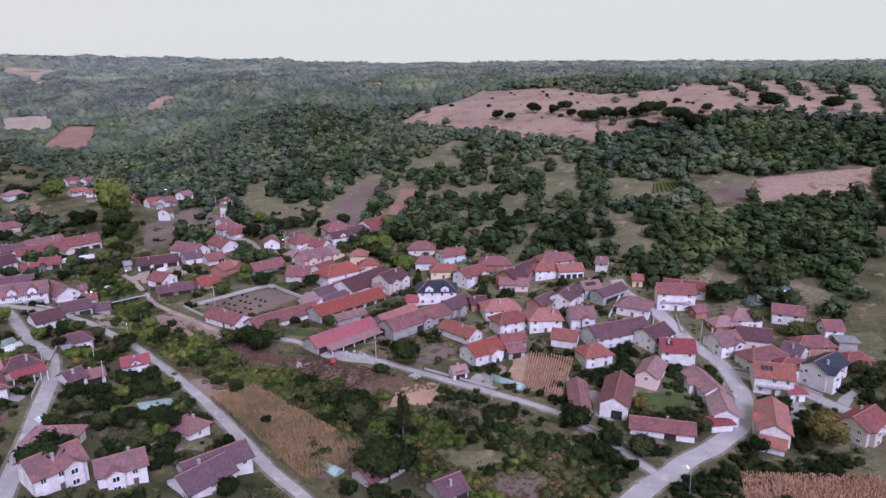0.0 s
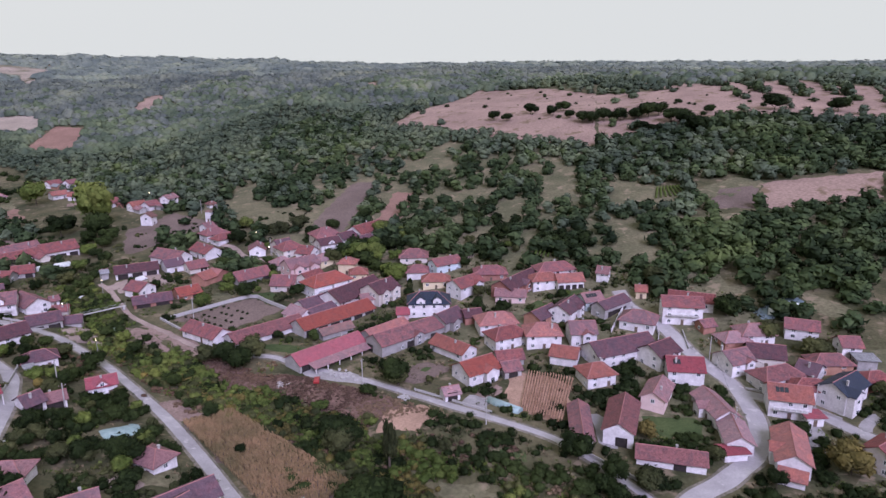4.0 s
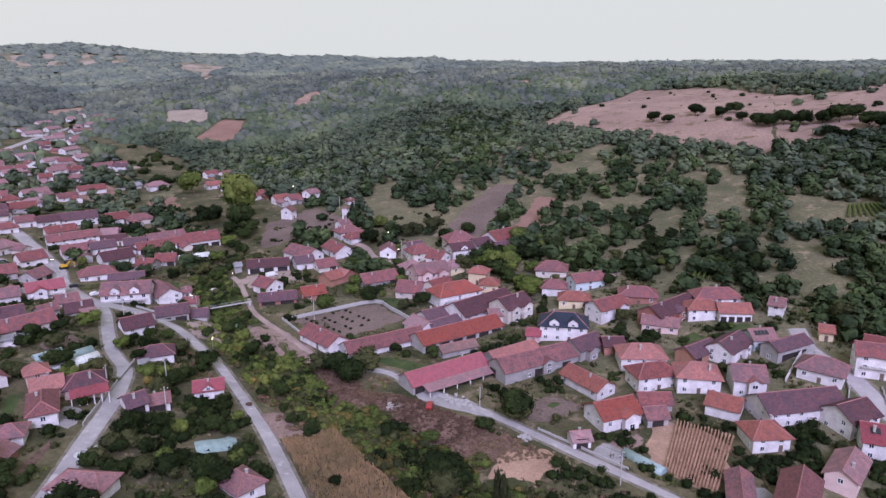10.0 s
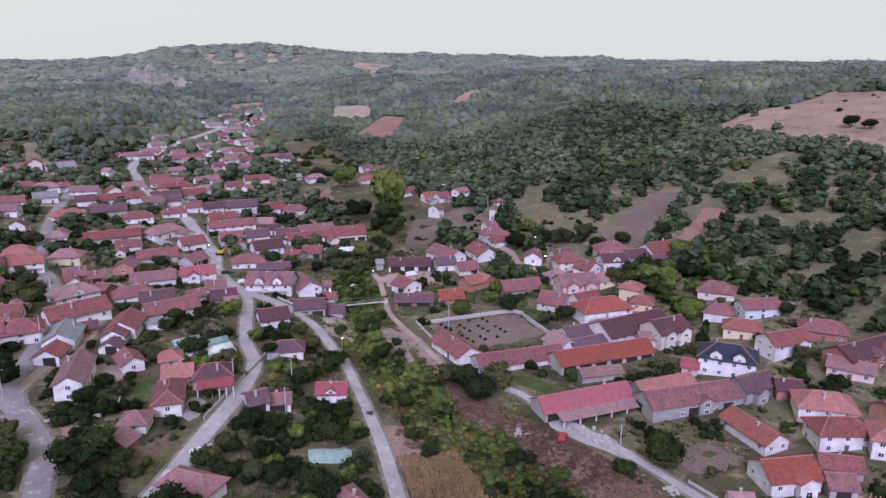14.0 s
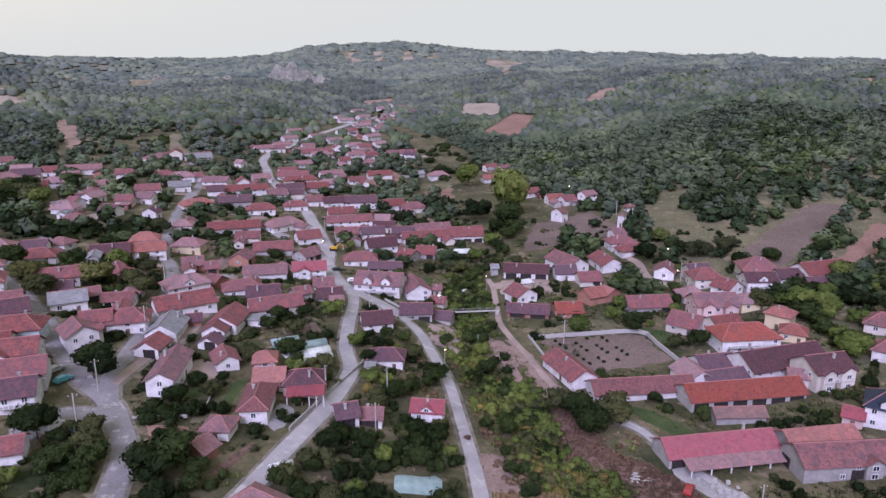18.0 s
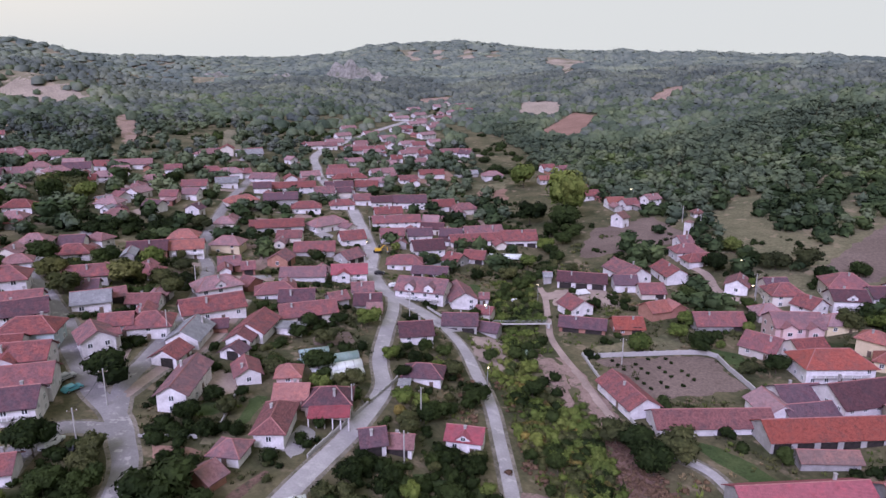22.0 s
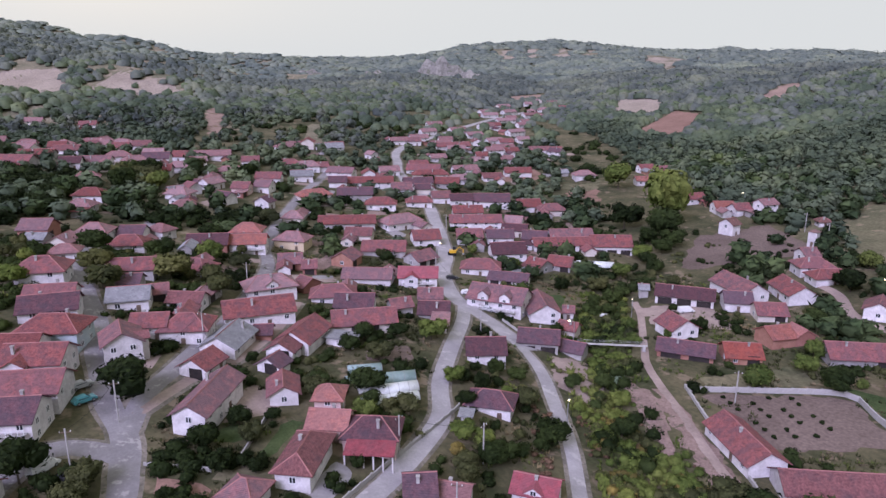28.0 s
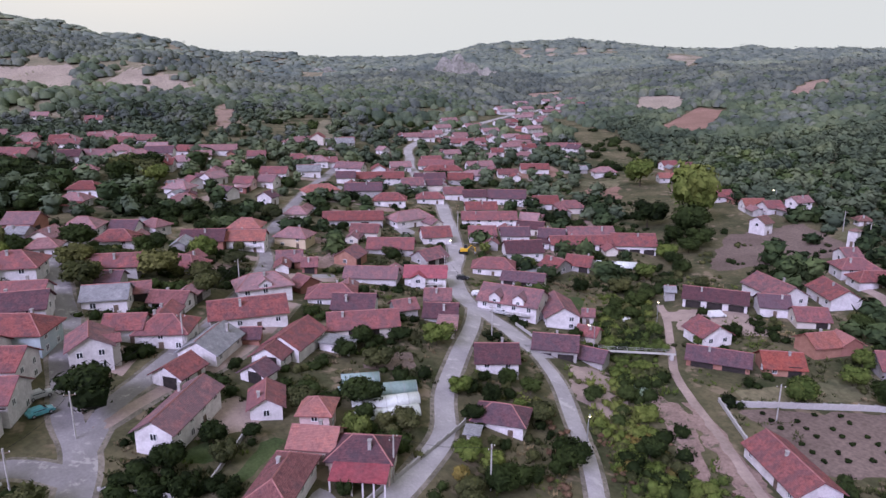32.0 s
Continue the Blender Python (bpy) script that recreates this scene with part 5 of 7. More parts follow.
house(-563.1, 753.2, 60, 11.8, 6.5, 4.4, "g", "p", "w", near=False)
house(-529.5, 731.4, 55, 9.0, 6.8, 3.0, "g", "r", "w", near=False)
house(-514.6, 632.0, 60, 10.7, 7.6, 3.0, "g", "p", "c", near=False)
house(-495.0, 631.3, 65, 8.1, 7.1, 3.0, "g", "p", "w", near=False)
house(-483.1, 575.7, 65, 12.1, 7.5, 3.2, "g", "r", "w", near=False)
house(-430.0, 469.5, 65, 10.4, 7.0, 4.4, "g", "p", "w", near=False)
house(-401.4, 454.6, 65, 12.9, 6.4, 3.2, "g", "p", "w", near=False)
house(-413.2, 472.3, 70, 9.8, 7.4, 2.8, "g", "p", "w", near=False)
house(-423.8, 496.9, 145, 12.8, 6.8, 3.0, "g", "r", "w", near=False)
house(-382.5, 475.1, 65, 12.5, 6.9, 4.4, "g", "p", "w", near=False)
house(-365.5, 524.6, 65, 8.2, 8.1, 2.8, "g", "r", "w", near=False)
house(-538.2, 689.5, 145, 9.8, 6.7, 3.2, "h", "p", "w", near=False)
house(-538.0, 709.1, 65, 11.4, 7.0, 2.8, "h", "p", "w", near=False)
house(-166.4, 437.6, 70, 8.8, 6.5, 4.4, "g", "p", "w", near=False)
house(-473.1, 179.5, 65, 12.1, 7.2, 4.4, "g", "p", "w", near=False)
house(-467.8, 193.8, 70, 9.7, 6.8, 3.0, "h", "q", "w", near=False)
house(-418.9, 245.8, 60, 10.2, 6.7, 4.4, "g", "p", "c", near=False)
house(-433.4, 350.9, 145, 12.3, 8.2, 4.4, "g", "r", "c", near=False)
house(-425.2, 367.4, 65, 9.5, 7.1, 3.0, "g", "q", "w", near=False)
house(-575.1, 219.9, 60, 11.1, 7.3, 3.2, "g", "p", "c", near=False)
house(-550.3, 247.5, 65, 10.6, 7.4, 3.2, "g", "r", "w", near=False)
house(-344.8, 337.0, 150, 8.2, 7.0, 3.2, "g", "r", "w", near=False)
house(-350.2, 355.5, 65, 11.2, 7.4, 2.8, "g", "p", "w", near=False)
house(-359.3, 385.0, 65, 11.4, 7.2, 3.2, "g", "r", "w", near=False)
house(-350.8, 249.1, 150, 12.7, 7.1, 3.0, "h", "q", "w", near=False)

# ---- trees and woods ----
def crown_arrays(seed, blobs, leaves, leaf, squash=0.85, spread=0.55):
    """A crown about 1 m in radius: lumpy masses with loose leaf clumps round them."""
    rng = np.random.RandomState(seed)
    bm = bmesh.new()
    bmesh.ops.create_icosphere(bm, subdivisions=1, radius=1)
    bv = np.array([v.co[:] for v in bm.verts])
    bf = np.array([[v.index for v in f.verts] for f in bm.faces])
    bm.free()
    V, F = [], []
    n = 0
    centres = []
    for k in range(blobs):
        a, r = rng.uniform(0, 6.283), spread * math.sqrt(rng.uniform(0, 1))
        c = np.array([r * math.cos(a), r * math.sin(a), rng.uniform(-0.35, 0.5) * squash]) if blobs > 1 else np.zeros(3)
        rad = rng.uniform(0.36, 0.54) if blobs > 1 else 0.86
        v = bv * rad * (1 + 0.3 * rng.uniform(-1, 1, (len(bv), 1))) * np.array([1, 1, squash]) + c
        V.append(v)
        F.append(bf + n)
        n += len(v)
        centres.append((c, rad))
    for k in range(leaves):
        c, rad = centres[rng.randint(len(centres))]
        d = rng.normal(size=3)
        d[2] += 0.25
        d /= np.linalg.norm(d)
        p = c + d * rad * rng.uniform(0.9, 1.32) * np.array([1, 1, squash])
        a1 = np.cross(d, rng.normal(size=3))
        a1 /= np.linalg.norm(a1)
        a2 = np.cross(d, a1) + d * rng.uniform(-0.6, 0.6)
        s = leaf * rng.uniform(0.6, 1.4)
        V.append(np.array([p - a1 * s - a2 * s * 0.6, p + a1 * s * 0.8 - a2 * s, p + a2 * s * 1.1 + d * s * 0.3]))
        F.append(np.array([[n, n + 1, n + 2]]))
        n += 3
    return np.concatenate(V), np.concatenate(F)


CROWNS = [crown_arrays(20 + k, 12, 1150, 0.09, 0.85, 0.62) for k in range(5)]
GROVE_CROWNS = [crown_arrays(40 + k, 5, 220, 0.12) for k in range(4)]
CROWN_DATA = {}
TRUNK = raw("trunk", [(r * math.cos(i * 1.0472) + 0.1 * z, r * math.sin(i * 1.0472), z) for r, z in ((0.22, -0.3), (0.13, 0.5), (0.09, 1.0)) for i in range(6)]
            + [(0.06 * math.cos(i * 2.094) + 0.45 * q, 0.06 * math.sin(i * 2.094) + 0.3 * w, 1.0 + 0.7) for q, w in ((1, 0.4), (-0.8, 0.7), (0.1, -1)) for i in range(3)],
            [(6 * k + i, 6 * k + (i + 1) % 6, 6 * k + 6 + (i + 1) % 6, 6 * k + 6 + i) for k in range(2) for i in range(6)]
            + [(12 + 2 * b + j, 12 + (2 * b + j + 1) % 6, 18 + 3 * b + (j + 1) % 3, 18 + 3 * b + j) for b in range(3) for j in range(3)], BARK)
TREE_WORDS = ["dark green leafy garden tree", "olive green leafy fruit tree", "small yellowing autumn fruit tree", "bright green broadleaf garden tree", "russet brown half-bare garden tree"]
tree_dice = random.Random(3)


def tree(x, y, height, width, leaf=0, label="", name="tree", lean=1.0):
    """A tree with a trunk and a crown of its own; width is the crown's breadth."""
    k = tree_dice.randrange(5)
    # keep off the roads
    for a, b, r in ROAD_DISCS:
        gap = math.hypot(x - a, y - b)
        need = r + 0.12 * width
        if gap < need:
            x, y = x + (x - a) / (gap + 0.01) * (need - gap), y + (y - b) / (gap + 0.01) * (need - gap)
    if (k, leaf) not in CROWN_DATA:
        CROWN_DATA[k, leaf] = raw("crown", *CROWNS[k], LEAF[leaf])
    base = new(name)
    base.matrix_world = pose(x, y, float(gz(x, y)) - 0.1, 0, 0, tree_dice.uniform(0, 360))
    tagged(base, label or TREE_WORDS[leaf], "shrub" if name == "shrub" else "tree", "garden trees" if name in ("tree", "fruit_tree") else "lone trees")
    r = width / 2 * 1.12
    hz = max(height * 0.5, 0.5)
    zc = height - hz * 0.92
    child("trunk", TRUNK, base, Matrix.Diagonal((max(0.5, height / 7), max(0.5, height / 7), max(zc, 0.5) * 0.75, 1)))
    child("crown", CROWN_DATA[k, leaf], base, Matrix.Translation((0, 0, zc)) @ Matrix.Diagonal((r, r * tree_dice.uniform(0.85, 1.1), hz, 1)))
    TAKEN.append((x, y, r * 0.7))
    return base


SPARE = {}


def mark_taken():
    SPARE.clear()
    for a, b, r in TAKEN:
        k = int(max(r - 8, 0) // 12)
        for i in range(int(a // 12) - k, int(a // 12) + k + 1):
            for j in range(int(b // 12) - k, int(b // 12) + k + 1):
                SPARE.setdefault((i, j), []).append((a, b, r))


def clear_of(x, y, pad=0.0):
    i, j = int(x // 12), int(y // 12)
    for p in (i - 1, i, i + 1):
        for q in (j - 1, j, j + 1):
            for a, b, r in SPARE.get((p, q), ()):
                if (a - x) ** 2 + (b - y) ** 2 < (r + pad) ** 2:
                    return False
    return True


WOOD_CROWNS = [crown_arrays(60 + k, 2, 52, 0.2, 0.95, 0.34) for k in range(8)]


def dome_arrays(seed):
    """A small far-off crown: an uneven dome of few faces with loose clumps on it."""
    rng = np.random.RandomState(seed)
    V = [(rr * math.cos(i * 1.2566 + rr) * rng.uniform(0.75, 1.2), rr * math.sin(i * 1.2566 + rr) * rng.uniform(0.75, 1.2), z + rng.uniform(-0.15, 0.15)) for rr, z in ((1.0, -0.5), (0.8, 0.35)) for i in range(5)] + [(rng.uniform(-0.3, 0.3), rng.uniform(-0.3, 0.3), 0.7)]
    F = [(i, (i + 1) % 5, 5 + (i + 1) % 5) for i in range(5)] + [(i, 5 + (i + 1) % 5, 5 + i) for i in range(5)] + [(5 + i, 5 + (i + 1) % 5, 10) for i in range(5)]
    for k in range(4):
        a, r = rng.uniform(0, 6.283), math.sqrt(rng.uniform(0.05, 1))
        p = np.array([0.95 * r * math.cos(a), 0.95 * r * math.sin(a), 0.72 - 0.62 * r * r + rng.uniform(-0.05, 0.2)])
        n = len(V)
        V += [tuple(p + rng.uniform(-0.3, 0.3, 3) * np.array([1, 1, 0.6])) for q in range(3)]
        F.append((n, n + 1, n + 2))
    return np.array(V), np.array(F)


FAR_CROWNS = [dome_arrays(80 + k) for k in range(9)]


def planted(name, places, label, mat, crowns, kind="stuff", category="woods"):
    """Many crowns, each turned and sized for itself, as one uncountable mass. places: x, y, radius, height."""
    rng = np.random.RandomState(len(places))
    V, F, n = [], [], 0
    P = np.array(places)
    z = gz(P[:, 0], P[:, 1])
    for (x, y, r, h), zz in zip(P, z):
        v, f = crowns[rng.randint(len(crowns))]
        a = rng.uniform(0, 6.283)
        c, s = math.cos(a), math.sin(a)
        w = np.empty_like(v)
        w[:, 0] = (v[:, 0] * c - v[:, 1] * s) * r + x
        w[:, 1] = (v[:, 0] * s + v[:, 1] * c) * r * rng.uniform(0.85, 1.15) + y
        w[:, 2] = (v[:, 2] + 0.55) * h * 0.6 + zz
        V.append(w)
        F.append(f + n)
        n += len(v)
    V, F = np.concatenate(V), np.concatenate(F)
    me = bpy.data.meshes.new(name)
    me.vertices.add(len(V))
    me.vertices.foreach_set("co", V.astype(np.float32).ravel())
    me.loops.add(F.size)
    me.loops.foreach_set("vertex_index", F.astype(np.int32).ravel())
    me.polygons.add(len(F))
    me.polygons.foreach_set("loop_start", np.arange(0, F.size, 3, dtype=np.int32))
    me.polygons.foreach_set("loop_total", np.full(len(F), 3, np.int32))
    me.update(calc_edges=True)
    me.materials.append(mat)
    if crowns is FAR_CROWNS:
        me.polygons.foreach_set("use_smooth", np.ones(len(F), bool))
    return tagged(new(name, me), label, category, kind=kind)


# the netted bed and the rough grass beside it
for a, b in ((-82, 170), (-78.5, 174), (-77, 171), (-80, 167), (-76, 165), (-74, 160)):
    TAKEN.append((a, b, 4.2))
# trees cleared for the camera's view of the wood's-edge hamlet and cliffs
for k in range(9):
    TAKEN.append((-262 + 12 * k, 446 - 5 * k, 13))
for a, b in ((-880, 845), (-850, 872), (-950, 775), (-1085, 735)):
    TAKEN.append((a, b, 34))
mark_taken()
wood_rng = np.random.RandomState(11)


def stand(x, y):
    """How densely trees stand at a place, 0 to 1."""
    s, d = -0.69 * x + 0.72 * (y - 150), 0.72 * x + 0.69 * (y - 150)
    n = 0.5 * math.sin(x / 38 + 1.7 * math.sin(y / 61)) * math.sin(y / 43 + 1.1 * math.sin(x / 57)) + 0.3 * math.sin(x / 17 + y / 23) + 0.2 * math.sin(x / 9 - y / 13)
    if d > 0:
        edge = np.interp(s, [0, 200, 320, 460, 620, 760], [140, 104, 66, 56, 30, -50])
        base = 1.05 if d > edge + 70 or (x > 70 and d > edge + 12) else 0.88
        if d < edge:
            return 0.42 + 0.3 * n if s > 150 and d > 40 else 0.0
        if -100 < x < 78 and d < edge + 165 and s < 330:
            base = 0.64
    else:
        edge = np.interp(s, [100, 300, 480, 620, 760, 900], [205, 235, 265, 215, 90, -50])
        base = 0.72 - 0.2 * math.sin(s / 36 + 0.9 * math.sin(d / 95))
        if -d < edge:
            return 0.28 + 0.3 * n if s > 230 else 0.0
    if d > 400 and s < 330:
        base -= 0.5
    return base + 0.35 * n


woods = {"near": [], "mid": [], "right": [], "left": [], "slope": [], "right_hill": [], "left_hill": [], "far": [], "beyond": []}
for band, (lo, hi, step) in enumerate(((0, 640, 6.0), (640, 1150, 6.4), (1150, 2200, 11.5), (2200, 3600, 26.0))):
    gx = np.arange(-hi - 90, hi + 90, step)
    for px in gx:
        for py in np.arange(90, hi + 190, step):
            r0 = math.hypot(px, py - 90)
            r0 += min(1, r0 / 500) * (45 * math.sin(px / 47 + py / 90) + 38 * math.sin(py / 39 - px / 71))
            if not lo <= r0 < hi:
                continue
            az = math.degrees(math.atan2(-px, py - 60))
            if az < -40 or az > 92:
                continue
            x, y = px + wood_rng.uniform(-0.5, 0.5) * step, py + wood_rng.uniform(-0.5, 0.5) * step
            if wood_rng.uniform() > stand(x, y) or not clear_of(x, y, 1.5 if band < 2 else step * 0.35):
                continue
            r = step * wood_rng.choice((0.66, 0.76, 0.86, 0.96, 1.1)) * wood_rng.uniform(0.9, 1.1) * (1.05, 0.95, 0.95, 1.0)[band]
            h = r * wood_rng.uniform(1.0, 1.5) if band < 1 else r * wood_rng.uniform(1.1, 1.8) if band < 2 else r * wood_rng.uniform(0.6, 0.95)
            d = 0.72 * x + 0.69 * (y - 150)
            # farther trees take the hazier leaf colour, mixed at the borders
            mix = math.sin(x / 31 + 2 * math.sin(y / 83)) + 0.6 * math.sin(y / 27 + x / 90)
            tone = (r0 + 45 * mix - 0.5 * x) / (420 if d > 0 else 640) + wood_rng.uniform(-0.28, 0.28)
            # less of the painted haze on the upper north slope
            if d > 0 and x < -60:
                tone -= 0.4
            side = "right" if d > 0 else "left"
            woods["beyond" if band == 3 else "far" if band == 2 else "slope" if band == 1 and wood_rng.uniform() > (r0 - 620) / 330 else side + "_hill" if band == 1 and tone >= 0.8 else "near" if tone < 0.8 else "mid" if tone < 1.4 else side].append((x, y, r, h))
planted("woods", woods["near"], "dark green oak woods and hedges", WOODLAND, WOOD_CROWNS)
planted("woods", woods["mid"], "mixed green broadleaf woods on the slope", MID_HAZE_WOOD, WOOD_CROWNS)
planted("woods", woods["right"], "green broadleaf woods on the north slope", MID_HAZE_WOOD, WOOD_CROWNS)
planted("woods", woods["left"], "broadleaf woods on the south slope, painted grey-green with haze", HILL_HAZE_WOOD, WOOD_CROWNS)
planted("woods", woods["slope"], "green broadleaf woods on the middle slopes", MID_HAZE_WOOD, FAR_CROWNS)
planted("woods", woods["right_hill"], "broadleaf woods high on the north slope, painted grey-green with haze", HILL_HAZE_WOOD, FAR_CROWNS)
planted("woods", woods["left_hill"], "broadleaf woods high on the south slope, painted grey-green with haze", HILL_HAZE_WOOD, FAR_CROWNS)
planted("woods", woods["far"], "distant broadleaf woods, haze painted into grey-green leaves", HAZE_WOOD, FAR_CROWNS)
planted("woods", woods["beyond"], "distant wooded hills, haze painted into grey-green leaves", HAZE_WOOD, FAR_CROWNS)

# single trees of note
tree(-152.8, 146.6, 8.8, 10.5, 0, "large dark chestnut tree at a road fork")
tree(-190, 389, 28, 20, 3, "tall bright green poplar group by the stream")
tree(-254, 446, 16, 16, 3, "bright green rounded tree in the fields")
tree(-180, 374, 14, 15, 0, "dark leafy tree below the tall poplars")
tree(-204, 380, 13, 14, 0, "dark leafy tree below the tall poplars")
tree(-170, 362, 9, 10, 0, "dark leafy tree on the stream bank")
tree(-140, 126.6, 7.5, 8, 0, "dark round tree beside a parking yard")
tree(-126.5, 124.4, 5.5, 5.5, 0, "dark leafy tree on a grass verge")
tree(-132.4, 135, 5, 5, 1, "olive leafy tree by the road")
tree(-129, 131.8, 4.5, 4.5, 1, "olive leafy tree by the road")
tree(-123.1, 129.6, 5.5, 5.5, 0, "dark leafy tree by the road")
tree(-111.8, 135.6, 8.5, 11.5, 0, "big dark walnut tree above a garden")
tree(-103, 131, 6, 6, 0, "dark leafy garden tree")
tree(-68, 221, 8, 9, 0, "dark green tree clump by the lane")
tree(-60, 226, 8, 9, 1, "olive tree clump by the lane")
tree(-74, 224, 7, 8, 1, "olive tree beside the track")
tree(-62, 218, 8, 8, 0, "dark green tree beside the track")
tree(-11.2, 206, 10, 9, 0, "dark single tree beside the lane")
tree(-24, 177, 8, 10, 0, "round dark tree at a maize plot")
tree(-13, 144, 10, 14, 0, "big dark tree beside a red-roofed house")
tree(-84.5, 130.5, 8.5, 11, 0, "big dark walnut tree in a garden")
tree(-70.8, 154.8, 7, 8, 0, "dark leafy fruit tree")
tree(84, 266, 9, 8, 1, "olive rounded tree at the wood's edge")
tree(102, 242, 8.5, 9, 0, "dark broad tree behind houses")
tree(36, 168, 8, 8, 0, "dark tree at the lane")
tree(44, 161, 7, 6, 0, "dark tree at the lane")
tree(49, 155, 6, 6, 1, "olive tree at the lane")
tree(101, 162, 8, 11, 2, "broad yellowing walnut tree behind a yard")
tree(-359, 216, 12, 14, 0, "dark conifer group among houses")
tree(-350, 208, 11, 12, 0, "dark conifer group among houses")
tree(-366, 226, 11, 13, 0, "dark conifer group among houses")
tree(-242.5, 186.2, 7, 9, 0, "dark leafy garden tree")
tree(-209.9, 188.9, 6, 7, 1, "olive leafy garden tree")
tree(-222.4, 161.9, 6, 7, 1, "olive leafy garden tree")
tree(-268, 212, 7, 8, 0, "dark leafy garden tree")
tree(-146.4, 199.8, 5, 6, 1, "olive leafy bush tree")
tree(-105.6, 212.9, 6, 7, 0, "dark tree at the lane's bend")
tree(-114.2, 196.2, 4.2, 5, 3, "bright green roadside bush")
tree(-109.6, 191.2, 3.4, 3.2, 2, "yellowing leafy roadside bush")
tree(110, 228, 6, 8, 1, "olive leafy garden tree")
tree(121, 216, 7, 8, 1, "olive leafy garden tree")
tree(56, 178, 5, 5, 2, "yellowing small tree by a wall")
tree(70, 168, 5, 5, 1, "small olive tree by a wall")


def by_stream(x, y, reach):
    return float(from_line(np.array([x]), np.array([y]), STREAM_X, STREAM_Y)[0]) < reach


def gap_to(x, y, mx, my):
    """Free distance from a place to the houses and roads round it, its own house left out."""
    best = 9.0
    for a, b, c, s, l, w in HOUSES:
        if (a, b) != (mx, my) and abs(a - x) < 30 and abs(b - y) < 30:
            u, v = abs((x - a) * c + (y - b) * s) - l / 2, abs((y - b) * c - (x - a) * s) - w / 2
            best = min(best, max(u, v))
    for a, b, r in ROAD_DISCS:
        if abs(a - x) < 6 and abs(b - y) < 6:
            best = min(best, math.hypot(a - x, b - y) - r)
    return best


tree(-11, 166, 15, 3.2, 1, "slender tall columnar poplar tree", "poplar")



def village_tree(x, y, w):
    tree(x, y, w * tree_dice.uniform(0.8, 1.0), w, tree_dice.choice((0, 0, 1, 0, 3)))


def hill_oak(x, y, w):
    tree(x, y, w * 0.85, w, 0, "dark round oak on the dry hillside", "oak")


village_tree(-11, 206.3, 7.5)
village_tree(-24.4, 172.7, 8)
village_tree(-20, 200, 4)
village_tree(2.8, 172.2, 3.5)
village_tree(4, 160, 3.5)
village_tree(39.4, 154.7, 5)
village_tree(41.3, 151.4, 5)
village_tree(-100, 354, 9)
village_tree(-102, 376, 8)
village_tree(-90, 363, 8)
village_tree(-81, 362, 9)
village_tree(-72, 366, 9)
village_tree(-48, 320, 8)
village_tree(-98, 324, 6)
village_tree(-88, 290, 6)
village_tree(-78, 284, 7)
village_tree(-92, 273, 7)
village_tree(-90, 301, 5.5)
village_tree(-82, 344, 5)
village_tree(-74, 313, 5)
village_tree(-78, 324, 5.5)
village_tree(-64, 357, 6)
village_tree(-54, 364, 7)
village_tree(-39, 375, 8)
village_tree(-57, 283, 6)
village_tree(-63, 278, 5)
village_tree(-158, 333, 6.5)
village_tree(-169, 355, 8)
village_tree(-181, 363, 8)
village_tree(-161, 301, 7)
village_tree(-154, 307, 5.5)
village_tree(-154.7, 211.7, 5)
village_tree(-150.8, 219.3, 7)
village_tree(-156.9, 203.2, 5)
village_tree(-153.3, 196.9, 5)
village_tree(-135, 284, 4)
village_tree(-135.5, 188.9, 6.5)
village_tree(-118.1, 218.4, 5.5)
village_tree(-132.0, 209.6, 4.5)
village_tree(-127.2, 225.6, 4.5)
village_tree(-123.5, 205.7, 4)
village_tree(-117.6, 247.4, 5)
village_tree(-120.6, 238.2, 4)
village_tree(-123, 285, 3.2)
village_tree(-164, 320, 7)
village_tree(-172, 345, 7)
village_tree(-178, 352, 6)
village_tree(-166, 340, 6)
village_tree(-148, 290, 5)
village_tree(-152, 298, 5)
village_tree(-110, 243, 5)
village_tree(-101.7, 231.6, 5)
hill_oak(46, 576, 10)
hill_oak(55, 567, 8)
hill_oak(75, 576, 11)
hill_oak(90, 558, 10)
hill_oak(100, 569, 10)
hill_oak(100, 540, 8)
hill_oak(106, 525, 10)
hill_oak(112, 517, 11)
hill_oak(120, 516, 12)
hill_oak(130, 510, 12)
hill_oak(140, 508, 11)
hill_oak(149, 507, 14)
hill_oak(157, 511, 12)
hill_oak(138, 480, 9)
hill_oak(160, 491, 12)
hill_oak(165, 479, 14)
hill_oak(168, 462, 14)
hill_oak(143, 472, 8)
hill_oak(190, 505, 8)
hill_oak(237, 506, 15)
hill_oak(271, 487, 13)
village_tree(-244.4, 168.0, 8)
village_tree(-207.5, 159.3, 8)
village_tree(-212.6, 178.0, 10)
village_tree(-239.7, 200.2, 9)
village_tree(-230.0, 205.7, 6)
village_tree(-196.9, 183.9, 7)
village_tree(-356, 213, 13)
village_tree(-349, 218, 12)
village_tree(-342, 221, 11)
village_tree(-377, 252, 10)
village_tree(-357, 270, 9)
village_tree(-402, 204, 6)
village_tree(-214.4, 141.3, 6)
village_tree(-277, 242, 8)
village_tree(-329, 196, 7)
village_tree(-214.4, 163.8, 5)
orchard = []
